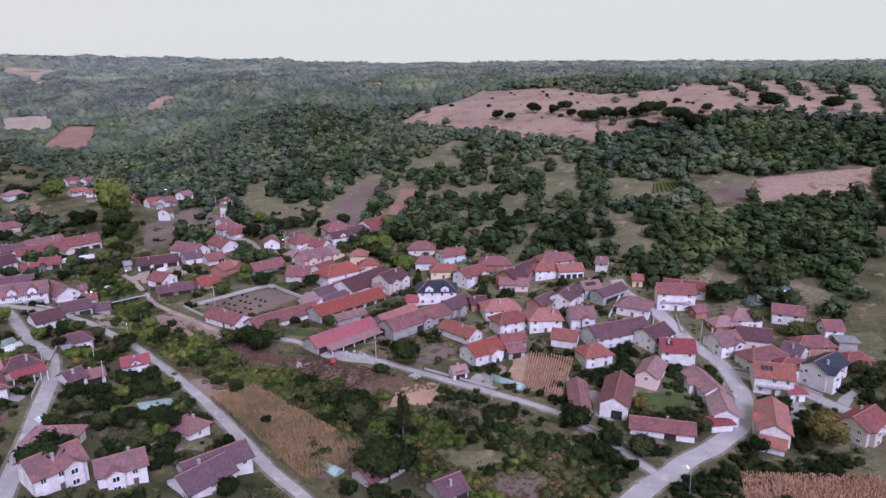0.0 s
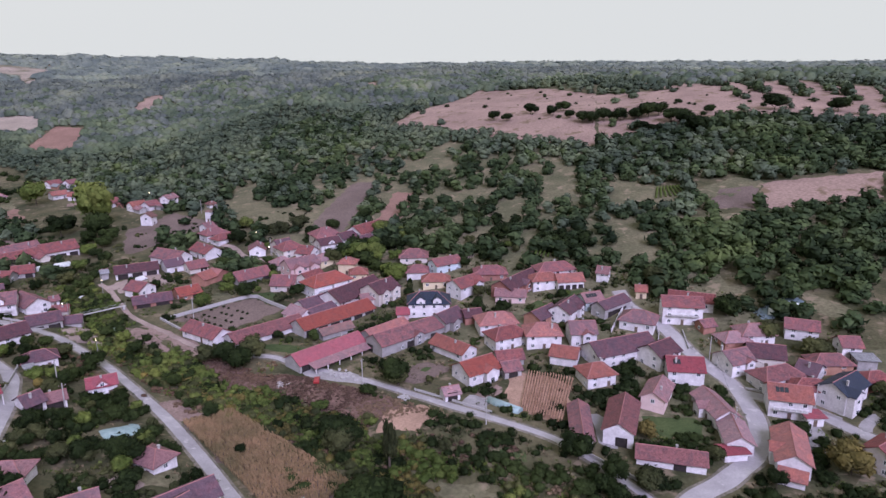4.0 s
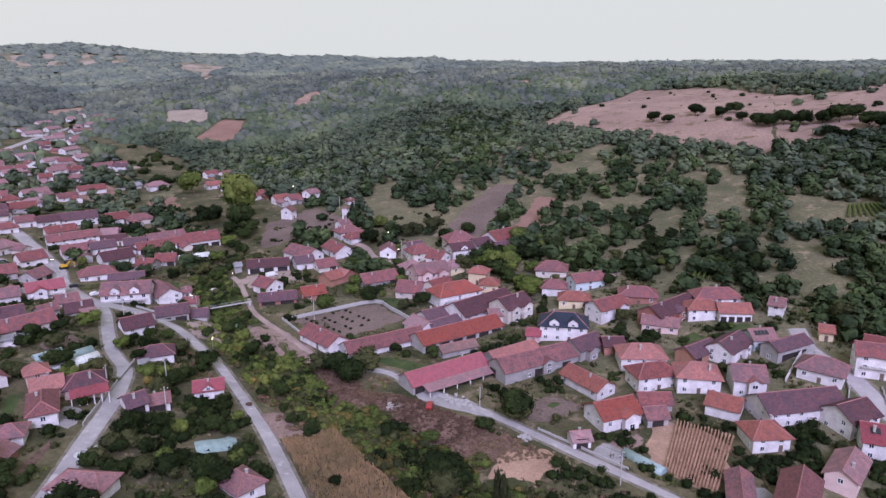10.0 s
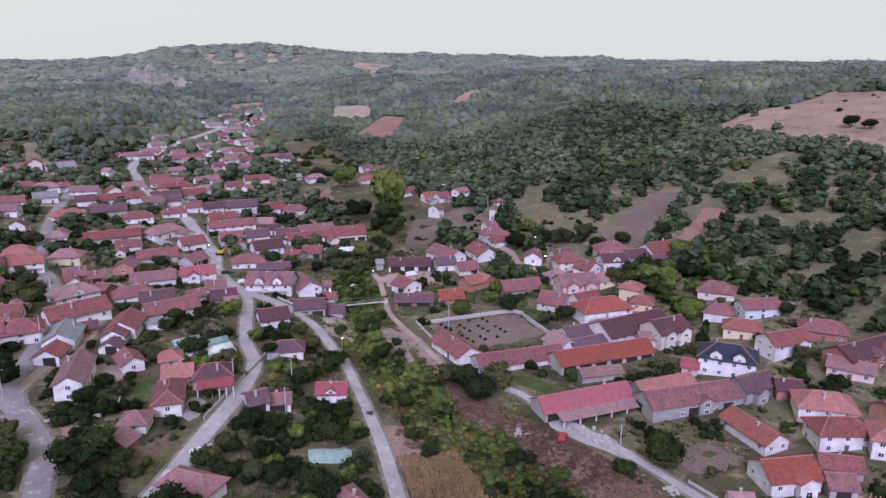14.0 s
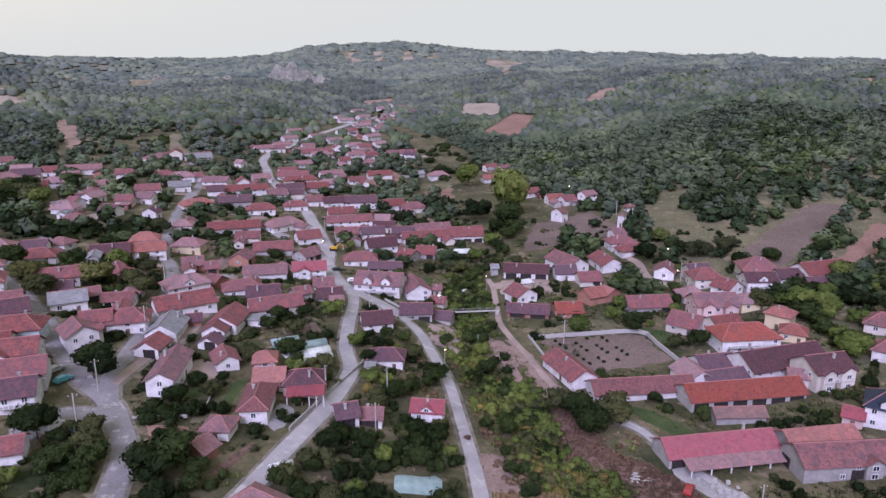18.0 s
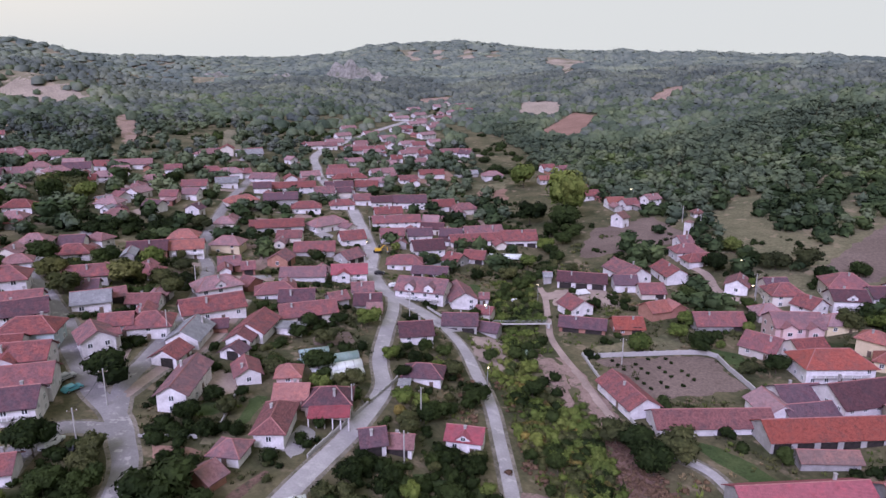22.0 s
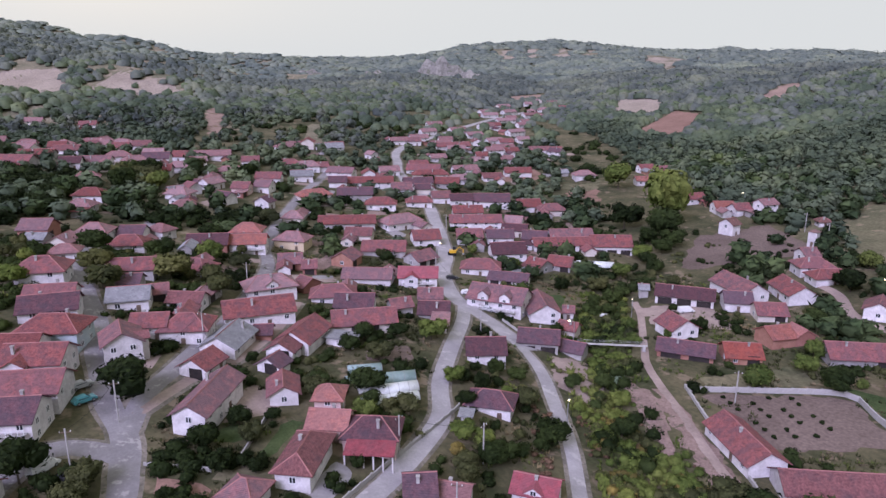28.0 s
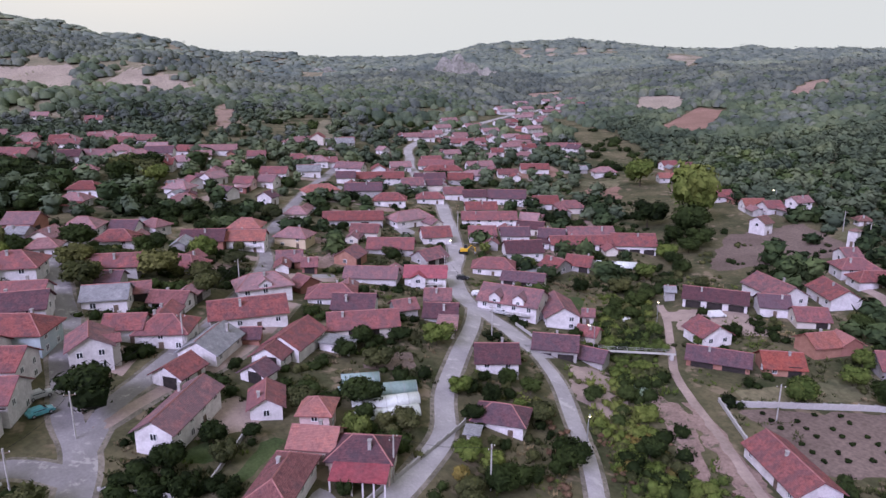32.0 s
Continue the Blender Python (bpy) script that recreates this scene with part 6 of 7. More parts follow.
for a, b, c, d, count, seed in (((-288, 202), (-313, 214), (-296, 257), (-274, 242), 46, 71), ((-315, 188), (-334, 199), (-313, 214), (-288, 202), 34, 72), ((-307, 153), (-399, 169), (-381, 196), (-315, 178), 60, 73)):
    dice_o = random.Random(seed)
    for k in range(count):
        u, v = dice_o.random(), dice_o.random()
        x, y = ((1 - u) * (1 - v) * a[i] + u * (1 - v) * b[i] + u * v * c[i] + (1 - u) * v * d[i] for i in (0, 1))
        if all((x - h[0]) ** 2 + (y - h[1]) ** 2 > 45 for h in HOUSES):
            w = dice_o.uniform(4, 6.5) if seed < 73 else dice_o.uniform(6, 10)
            orchard.append((x, y, w * 0.55, w * 0.75))
grove = random.Random(77)
for k in range(64):
    u, v = grove.random(), grove.random()
    x, y = -44 + 28 * u + 8 * v, 327 - 40 * u + (30 + 45 * u) * v
    if all((x - hx) ** 2 + (y - hy) ** 2 > 55 for hx, hy, *rest in HOUSES):
        w = grove.uniform(5, 9)
        if k % 4:
            orchard.append((x, y, w * 0.55, w * 0.8))
        else:
            tree(x, y, w * 0.95, w, 3, "fresh green leafy tree in a grove")
for k in range(150):
    # a dense hedge up the slope and thickets along the plots
    u = grove.random()
    x, y = (1 * (1 - u) + 39 * u + grove.gauss(0, 1.6), 322 * (1 - u) + 396 * u + grove.gauss(0, 2)) if k < 60 else (58 + grove.gauss(0, 7), 318 + grove.gauss(0, 9)) if k < 100 else (20 + 16 * u + grove.gauss(0, 4), 312 + 45 * u + grove.gauss(0, 3))
    if all((x - h[0]) ** 2 + (y - h[1]) ** 2 > 45 for h in HOUSES):
        w = grove.uniform(3.5, 6.5)
        orchard.append((x, y, w * 0.55, w * 0.8))
planted("groves", orchard, "dense dark leafy orchards and groves", LEAF[0], GROVE_CROWNS, category="trees")

mark_taken()
# outbuildings in the courtyards, each set square to its house
yard_dice = random.Random(17)
for hx, hy, hc, hs, hl, hw in list(HOUSES):
    if hx > -140 or hl < 7 or yard_dice.random() < 0.35:
        continue
    for attempt in range(5):
        along, out, back = yard_dice.uniform(5.5, 9), yard_dice.uniform(3.8, 5), yard_dice.choice((-1, 1))
        p, q = yard_dice.choice((-1, 1)) * (hl / 2 - out / 2), back * (hw / 2 + along / 2 + 0.7)
        x, y = hx + hc * p - hs * q, hy + hs * p + hc * q
        ring = [(x + hc * a - hs * b, y + hs * a + hc * b) for a, b in ((0, 0), (out / 2, along / 2), (-out / 2, along / 2), (out / 2, -along / 2), (-out / 2, -along / 2))]
        free = all(gap_to(a, b, hx, hy) > 0.4 for a, b in ring) and not by_stream(x, y, 9)
        if free:
            house(x, y, math.degrees(math.atan2(hs, hc)) + 90, along, out, yard_dice.uniform(2.0, 2.6), yard_dice.choice("ggf"), yard_dice.choice("qdrpqw"), yard_dice.choice("gcwgb"), near=False)
            break
mark_taken()


def scatter(count, box, test, seed):
    """Free places for small growth."""
    rng = random.Random(seed)
    out = []
    for _ in range(count * 12):
        x, y = rng.uniform(box[0], box[2]), rng.uniform(box[1], box[3])
        if test(x, y) and clear_of(x, y, 0.3):
            out.append((x, y))
            if len(out) == count:
                break
    return out


def in_village(x, y):
    s, d = -0.69 * x + 0.72 * (y - 150), 0.72 * x + 0.69 * (y - 150)
    return -70 < s < 620 and -250 < d < 150


# small garden plots between the houses
PLOTS = ((GREEN, "green kitchen garden plot"), (SOIL, "dug brown garden plot"), (MEADOW, "rough olive grass plot"), (CLAY_BANK, "bare trodden yard earth"), (SAND, "pale gravel courtyard"), (GREEN, "green mown garden grass"))
plot_dice = random.Random(9)
for x, y in scatter(95, (-290, 118, 130, 400), in_village, 61):
    if not clear_of(x, y, 2.0) or by_stream(x, y, 10):
        continue
    mat, words = plot_dice.choice(PLOTS)
    near_house = min(HOUSES, key=lambda q: (q[0] - x) ** 2 + (q[1] - y) ** 2)
    c, s = near_house[2], near_house[3]
    a, b = plot_dice.uniform(3, 6.5), plot_dice.uniform(2.5, 4.5)
    keep = len(TAKEN)
    field("garden_bed" if mat in (GREEN, SOIL) else "yard", [(x + c * p * a - s * q * b, y + s * p * a + c * q * b) for p, q in ((-1, -1), (1, -1), (1, 1), (-1, 1))], mat, words, "garden bed" if mat in (GREEN, SOIL) else "yard", 0.11, 2.5, 0.4)
    del TAKEN[keep:]
# swept yards and gravel courts in the far half of the village
for x, y in scatter(150, (-480, 190, -190, 570), lambda x, y: min((h[0] - x) ** 2 + (h[1] - y) ** 2 for h in HOUSES) < 200, 62):
    if not clear_of(x, y, 1.2):
        continue
    mat, words = plot_dice.choice(((SAND, "pale gravel courtyard"), (CONCRETE_G, "grey concrete yard"), (CLAY_BANK, "bare trodden yard earth"), (MEADOW, "rough olive grass plot"), (SAND, "pale earth yard")))
    near_house = min(HOUSES, key=lambda q: (q[0] - x) ** 2 + (q[1] - y) ** 2)
    c, s = near_house[2], near_house[3]
    a, b = plot_dice.uniform(4, 8), plot_dice.uniform(3, 6)
    field("yard", [(x + c * p * a - s * q * b, y + s * p * a + c * q * b) for p, q in ((-1, -1), (1, -1), (1, 1), (-1, 1))], mat, words, "yard", 0.11, 3.0, 0.4)
mark_taken()

# ground kept free under the film tunnels
for a, b, c, d in ((-145.2, 190.6, -141.5, 197.1), (-142.0, 187.9, -134.9, 201.2), (-136.8, 187.5, -131.4, 199.1), (-132.8, 185.7, -127.9, 196.5), (-184, 317, -172, 327), (-98.9, 151.0, -96.7, 155.0)):
    for k in range(5):
        TAKEN.append((a + (c - a) * k / 4, b + (d - b) * k / 4, 2.6))
mark_taken()

# garden trees, each its own thing, and the undergrowth nobody could count
spots = scatter(90, (-140, 125, -45, 225), lambda x, y: not by_stream(x, y, 14), 6) + scatter(130, (-260, 115, 140, 330), lambda x, y: in_village(x, y) and not by_stream(x, y, 7), 5)
for x, y in spots:
    w = tree_dice.choice((2.4, 2.8, 3.4, 4.0, 4.8))
    tree(x, y, w * tree_dice.uniform(0.8, 1.05) + 0.6, w, tree_dice.choice((0, 0, 0, 0, 1, 1, 3, 0)), "", "tree" if w > 3.0 else "fruit_tree")
mark_taken()


def bushes(count, box, test, seed, lo, hi, tall=1.3, clump=5, reach=3.2):
    """Clumps of growth: each free place draws a few neighbours round it."""
    rng = random.Random(seed + 1)
    out = []
    for x, y in scatter(count // clump, box, test, seed):
        for k in range(clump):
            a, b = x + rng.gauss(0, reach * 0.6), y + rng.gauss(0, reach * 0.6)
            if k and not clear_of(a, b, -0.3):
                continue
            r = rng.uniform(lo, hi)
            out.append((a, b, r, r * tall * rng.uniform(0.8, 1.3)))
    return out


BUSH = [crown_arrays(90 + k, 1, 72, 0.16, 0.9) for k in range(8)]
WEED = [crown_arrays(190 + k, 1, 26, 0.26, 0.9) for k in range(8)]
planted("shrubs", bushes(2100, (-300, 100, 150, 420), in_village, 21, 0.6, 1.7), "dark green garden shrubs and hedges", LEAF[0], BUSH, category="shrubs")
planted("shrubs", bushes(1200, (-270, 112, -120, 205), lambda x, y: not by_stream(x, y, 6), 24, 0.6, 1.9), "dark green garden shrubs near the street fork", LEAF[0], BUSH, category="shrubs")
planted("shrubs", bushes(900, (10, 112, 190, 215), in_village, 25, 0.6, 1.7), "dark green garden shrubs round the houses", LEAF[0], BUSH, category="shrubs")
planted("shrubs", bushes(1100, (-300, 100, 150, 420), in_village, 22, 0.4, 1.3), "olive garden shrubs and weeds", LEAF[1], BUSH, category="shrubs")
planted("shrubs", bushes(850, (-640, 230, -150, 820), lambda x, y: in_village(x, y) or (by_stream(x, y, 24) and y > 350), 23, 1.2, 3.4), "dark trees and shrubs among far houses", LEAF[0], BUSH, category="shrubs")
planted("scrub", bushes(110, (-180, 90, 70, 330), lambda x, y: by_stream(x, y, 9), 31, 0.9, 2.0), "dense green scrub along the stream", LEAF[0], BUSH, category="scrub")
planted("scrub", bushes(420, (-180, 90, 70, 330), lambda x, y: by_stream(x, y, 12), 32, 0.7, 1.8), "olive scrub along the stream", LEAF[1], BUSH, category="scrub")
planted("scrub", bushes(420, (-110, 90, 70, 245), lambda x, y: by_stream(x, y, 8), 33, 0.6, 1.4), "yellow flowering scrub along the stream", LEAF[2], BUSH, category="scrub")
planted("scrub", bushes(1500, (-120, 90, 70, 250), lambda x, y: by_stream(x, y, 24), 34, 0.3, 0.9, 1.0, 7, 3.0), "russet brown weeds on the stream banks", LEAF[4], WEED, category="scrub")
planted("scrub", bushes(560, (-150, 90, 30, 300), lambda x, y: by_stream(x, y, 10), 35, 0.6, 1.7), "fresh green scrub along the stream", LEAF[3], BUSH, category="scrub")
planted("bushes", bushes(90, (-40, 440, 330, 780), lambda x, y: 0.72 * x + 0.69 * (y - 150) > 200, 36, 1.5, 4.5, 1.1), "scattered dark bushes on dry pasture", LEAF[0], BUSH, category="bushes")


def tuft_arrays(seed, blades=13):
    """A tuft of grass or weeds: narrow blades that lean outwards."""
    rng = np.random.RandomState(seed)
    V = []
    for k in range(blades):
        a, r = rng.uniform(0, 6.283), 0.75 * math.sqrt(rng.uniform(0, 1))
        p = np.array([r * math.cos(a), r * math.sin(a), -0.6])
        side = np.array([-math.sin(a + rng.uniform(-1, 1)), math.cos(a), 0]) * rng.uniform(0.14, 0.3)
        tip = p + np.array([0.4 * math.cos(a), 0.4 * math.sin(a), rng.uniform(0.7, 1.6)])
        V += [p - side, p + side, tip]
    return np.array(V), np.arange(3 * blades).reshape(-1, 3)


TUFT = [tuft_arrays(110 + k) for k in range(5)]
STRAW = foliage("dry_straw_grass", (0.1, 0.08, 0.045), (0.17, 0.135, 0.08), (0.26, 0.2, 0.125))
planted("tall_grass", bushes(5200, (-280, 112, 140, 330), in_village, 81, 0.5, 1.1, 0.9, 8, 4.0), "olive tall grass in gardens", LEAF[1], TUFT, category="grass")
planted("tall_grass", bushes(3600, (-280, 112, 140, 330), in_village, 82, 0.4, 1.0, 0.9, 8, 4.0), "fresh green tall grass in gardens", LEAF[3], TUFT, category="grass")
planted("tall_grass", bushes(3200, (-280, 112, 140, 330), in_village, 83, 0.4, 1.0, 0.8, 8, 4.0), "dry straw-coloured grass in gardens", STRAW, TUFT, category="grass")
planted("tall_grass", bushes(2600, (-180, 90, 70, 300), lambda x, y: by_stream(x, y, 13), 84, 0.6, 1.4, 1.0, 8, 3.0), "dense green reeds and weeds along the stream", LEAF[3], TUFT, category="grass")
planted("scrub", bushes(130, (-160, 205, -60, 310), lambda x, y: by_stream(x, y, 8), 85, 0.9, 2.1), "dark leafy thicket along the upper stream", LEAF[0], BUSH, category="scrub")
planted("scrub", bushes(240, (-160, 205, -60, 310), lambda x, y: by_stream(x, y, 8), 87, 0.6, 1.6), "fresh green thicket along the upper stream", LEAF[3], BUSH, category="scrub")
planted("shrubs", bushes(300, (-125, 118, -50, 190), lambda x, y: not by_stream(x, y, 14), 86, 0.7, 1.9), "dense dark garden shrubs below the lane", LEAF[0], BUSH, category="shrubs")


def loose_on(corners, count, seed):
    rng = random.Random(seed)
    out = []
    for _ in range(count):
        u, v = rng.random(), rng.random()
        out.append(tuple((1 - u) * (1 - v) * corners[0][k] + u * (1 - v) * corners[1][k] + u * v * corners[2][k] + (1 - u) * v * corners[3][k] for k in (0, 1)))
    return out


pasture = loose_on([(-60, 700), (45, 760), (132, 481), (90, 462)], 14, 41) + loose_on([(52, 750), (156, 610), (232, 508), (136, 484)], 22, 42) + loose_on([(150, 715), (244, 610), (330, 500), (236, 512)], 22, 43)
prng = random.Random(44)
planted("bushes", [(x, y, r, r * 1.2) for (x, y), r in ((p, prng.choice((0.8, 1.2, 1.8, 2.6))) for p in pasture)], "scattered dark round bushes on dry hill pasture", LEAF[0], BUSH, category="bushes")


weeds = loose_on([(-77.4, 224.0), (-70.7, 229.9), (-49.7, 207.3), (-64.4, 205.8)], 500, 53) + loose_on([(-66, 216), (-40, 212), (0, 192), (-20, 184)], 1300, 51) + loose_on([(14, 152), (29, 146), (25, 138), (10, 140)], 120, 52)
planted("weeds", [(x, y, r, r * 0.9) for (x, y), r in ((p, prng.uniform(0.2, 0.62)) for p in weeds)], "russet and grey weeds on a brown bank", LEAF[4], WEED, category="weeds")
for i in range(5):
    for j in range(7):
        u, v = (i + 0.7) / 6, (j + 0.8) / 8
        x = (1 - u) * (1 - v) * -100 + u * (1 - v) * -77 + u * v * -61 + (1 - u) * v * -78
        y = (1 - u) * (1 - v) * 261 + u * (1 - v) * 283 + u * v * 270 + (1 - u) * v * 249
        if (i * 7 + j) % 4 != 3 and u < 0.75:
            tree(x, y, 0.95, 1.2, 0, "small dark sapling in an orchard row", "sapling")


def crop(name, corners, along, across, height, mat, label, seed):
    """Rows of standing stalks on a plot."""
    rng = np.random.RandomState(seed)
    c = np.array(corners, float)
    la, lb = np.linalg.norm(c[1] - c[0]), np.linalg.norm(c[3] - c[0])
    V, n = [], 0
    for v in np.arange(0.02, 0.98, across / lb):
        u = np.arange(0.02, 0.98, along / la)
        u = u + rng.uniform(-0.3, 0.3, len(u)) * along / la
        p = ((1 - u) * (1 - v))[:, None] * c[0] + (u * (1 - v))[:, None] * c[1] + (u * v)[:, None] * c[2] + ((1 - u) * v)[:, None] * c[3]
        z = gz(p[:, 0], p[:, 1])
        for turn in (0, 1.57):
            a = rng.uniform(-0.6, 0.6, len(u)) + turn
            h = height * rng.uniform(0.7, 1.1, len(u))
            w = 0.24 * rng.uniform(0.7, 1.3, len(u))
            dx, dy = np.cos(a) * w, np.sin(a) * w
            V.append(np.stack([np.stack([p[:, 0] - dx * 0.4, p[:, 1] - dy * 0.4, z], 1), np.stack([p[:, 0] + dx, p[:, 1] + dy, z + h * 0.7], 1), np.stack([p[:, 0] - dx * 0.7, p[:, 1] - dy, z + h], 1)], 1))
    V = np.concatenate(V).reshape(-1, 3)
    F = np.arange(len(V)).reshape(-1, 3)
    return tagged(new(name, raw(name, V, F, mat)), label, "crop", kind="stuff")


crop("maize", [(-67.5, 181.5), (-57.5, 192), (-18, 156), (-32, 140)], 0.42, 0.62, 1.9, MAIZE_G, "yellow-green ripening maize in dense rows", 1)
crop("corn_stubble", [(29, 212.4), (24, 190.6), (35, 183), (43, 207)], 0.42, 0.85, 1.6, MAIZE, "dry orange corn standing in rows", 2)
crop("corn_stubble", [(72, 149), (105, 146), (108, 118), (62, 118)], 0.5, 0.8, 1.5, MAIZE, "dry orange corn standing in rows", 3)

# ---- smaller things ----
STEEL = surface("galvanised_steel", (0.3, 0.3, 0.31), (0.42, 0.42, 0.43), 2, 9, 0.5, 0.1, 0, False, 0.6)
FILM_W = surface("white_film", (0.56, 0.58, 0.57), (0.68, 0.7, 0.69), 0.6, 4, 0.5, 0.1)
FILM_G = surface("teal_film", (0.2, 0.28, 0.275), (0.3, 0.38, 0.375), 0.6, 4, 0.5, 0.1)
TYRE = surface("rubber", (0.012, 0.012, 0.012), (0.025, 0.025, 0.025), 3, 9, 0.85, 0.1)
STREAM_WATER, wt, wb = nodes_of("green_water")
wb.inputs["Base Color"].default_value, wb.inputs["Roughness"].default_value = (0.2, 0.26, 0.18, 1), 0.15
bumped(wt, wb, noise_of(wt, wt.nodes.new("ShaderNodeNewGeometry").outputs["Position"], 0.9, 3), 0.15, 0.1)
GLOW, glt, glb = nodes_of("lamp_glow")
glb.inputs["Emission Color"].default_value, glb.inputs["Emission Strength"].default_value = (1.0, 0.72, 0.36, 1), 9.0


def paint(name, c):
    m, t, b = nodes_of(name)
    vec = t.nodes.new("ShaderNodeTexCoord").outputs["Object"]
    t.links.new(ramp(t, noise_of(t, vec, 3, 3), ((0.3, tuple(0.8 * k for k in c)), (0.7, c))), b.inputs["Base Color"])
    b.inputs["Roughness"].default_value, b.inputs["Coat Weight"].default_value = 0.4, 0.4
    return m


def tube(pts, radius, mat, name="tube", sides=6):
    """A thin rod through points."""
    V, F = [], []
    pts = [Vector(p) for p in pts]
    for i, p in enumerate(pts):
        d = (pts[min(i + 1, len(pts) - 1)] - pts[max(i - 1, 0)]).normalized()
        a = d.orthogonal().normalized()
        b = d.cross(a)
        V += [tuple(p + (a * math.cos(k * 6.2832 / sides) + b * math.sin(k * 6.2832 / sides)) * radius) for k in range(sides)]
        if i:
            n = (i - 1) * sides
            F += [(n + k, n + (k + 1) % sides, n + sides + (k + 1) % sides, n + sides + k) for k in range(sides)]
    F += [tuple(range(sides))[::-1], tuple(len(V) - sides + k for k in range(sides))]
    return raw(name, V, F, mat)


def polytunnel(p, q, width, film, label, low=0.6):
    """A plastic tunnel on hoops between two places."""
    p, q = Vector(p), Vector(q)
    L, c = (q - p).length, (p + q) / 2
    base = new("polytunnel")
    base.matrix_world = pose(c.x, c.y, float(gz(c.x, c.y)), 0, 0, math.degrees(math.atan2(q.y - p.y, q.x - p.x)))
    tagged(base, label, "greenhouse", "polytunnels")
    arc = [(width / 2 * math.cos(a), width / 2 * low * 1.5 * math.sin(a)) for a in np.linspace(0, math.pi, 13)]
    n = len(arc)
    v = [(x, y * r, z * r) for x, r in ((-L / 2, 1), (L / 2, 1), (-L / 2, 0.97), (L / 2, 0.97)) for y, z in arc]
    f = [(k, n + k, n + k + 1, k + 1) for k in range(n - 1)] + [(2 * n + k + 1, 3 * n + k + 1, 3 * n + k, 2 * n + k) for k in range(n - 1)]
    f += [(k + 1, 2 * n + k + 1, 2 * n + k, k) for k in range(n - 1)] + [(n + k, 3 * n + k, 3 * n + k + 1, n + k + 1) for k in range(n - 1)]
    child("cover", raw("cover", v, f, film, smooth=True), base)
    for k in range(7):
        child("hoop", tube([(0, y * 1.01, z * 1.01) for y, z in arc], 0.045, STEEL, "hoop"), base, pose((k / 6 - 0.5) * L, 0, 0))
    for x in (-1, 1):
        child("end_wall", raw("end_wall", [(0.03 * t, y * 0.96, z * 0.96) for t in (-1, 1) for y, z in arc], [tuple(range(n)), tuple(range(2 * n - 1, n - 1, -1))], film), base, pose(x * (L / 2 - 0.08), 0, 0))
    TAKEN.append((c.x, c.y, 3))


polytunnel((-145.2, 190.6), (-141.5, 197.1), 3.4, FILM_G, "dark green film tunnel in a garden")
polytunnel((-142.0, 187.9), (-134.9, 201.2), 3.4, FILM_G, "teal film tunnel in a garden")
polytunnel((-136.8, 187.5), (-131.4, 199.1), 3.2, FILM_W, "white film tunnel in a garden")
polytunnel((-132.8, 185.7), (-127.9, 196.5), 3.2, FILM_W, "white film tunnel in a garden")
polytunnel((-184, 317), (-172, 327), 4.0, FILM_W, "long white film tunnel behind houses")
polytunnel((-98.9, 151.0), (-96.7, 155.0), 3.2, FILM_W, "short pale tunnel among trees", 0.7)
polytunnel((15.4, 197.2), (24.1, 190), 3.0, FILM_G, "dark film tunnel beside a corn plot")
polytunnel((-29.9, 149.6), (-25.0, 145.7), 3.0, FILM_G, "teal covered tunnel behind a barn")
field("net_bed", [(-84.0, 169.9), (-77.9, 179.4), (-73.9, 173.4), (-80.2, 165.2)], FILM_G, "vegetable bed under teal netting", "garden bed", 0.5, 2.0, 0.3)
field("net_bed", [(111, 243), (129, 252), (131, 244), (114, 236)], surface("blue_grey_netting", (0.09, 0.12, 0.135), (0.16, 0.2, 0.215), 0.5, 4, 0.8, 0.2), "plot under blue-grey netting", "garden bed", 0.6, 3.0, 0.4)
field("pond", [(-126, 263), (-122, 265), (-116, 252), (-120, 250)], STREAM_WATER, "pale green pool in the stream bed", "water", 0.25, 1.5, 0.15)
field("pond", [(-153, 300), (-146, 302), (-148, 292), (-153, 294)], STREAM_WATER, "pale green pool in the stream bed", "water", 0.3, 1.5, 0.15)


def wall_run(name, pts, height, thick, mat, label, cap=True):
    """A free-standing wall along a line, stepping with the ground, each bay a panel between piers."""
    line = smooth_line(pts, 3.0)
    base = new(name)
    c = line[len(line) // 2]
    base.matrix_world = pose(c[0], c[1], float(gz(c[0], c[1])))
    tagged(base, label, "wall", kind="structure")
    inv = base.matrix_world.inverted()
    for p, q in zip(line, line[1:]):
        L = float(np.hypot(*(q - p)))
        m = (p + q) / 2
        z = min(float(gz(*p)), float(gz(*q))) - 0.1
        place = inv @ pose(m[0], m[1], z, 0, 0, math.degrees(math.atan2(q[1] - p[1], q[0] - p[0])))
        child("panel", box_data("panel", L + 0.02, thick, height, mat), base, place)
        if cap:
            child("pier", box_data("pier", thick * 1.25, thick * 1.25, height + 0.12, mat), base, inv @ pose(p[0], p[1], z, 0, 0, math.degrees(math.atan2(q[1] - p[1], q[0] - p[0]))))


wall_run("garden_wall", [(-102, 260), (-90, 272), (-76, 284), (-68, 278), (-58, 269)], 1.5, 0.3, CONCRETE, "pale concrete wall round an orchard plot")
wall_run("garden_wall", [(-104, 261), (-90, 248), (-72, 232)], 0.9, 0.4, CONCRETE, "low pale concrete wall along a track")
wall_run("garden_wall", [(-123.2, 203.6), (-117.9, 190.5), (-112.4, 176.0), (-107.7, 163.8)], 1.1, 0.22, CONCRETE, "roadside wall with concrete piers")
wall_run("garden_wall", [(-133.9, 143.8), (-126.4, 151.9)], 1.0, 0.3, CONCRETE, "low stone wall above a garden bed", False)
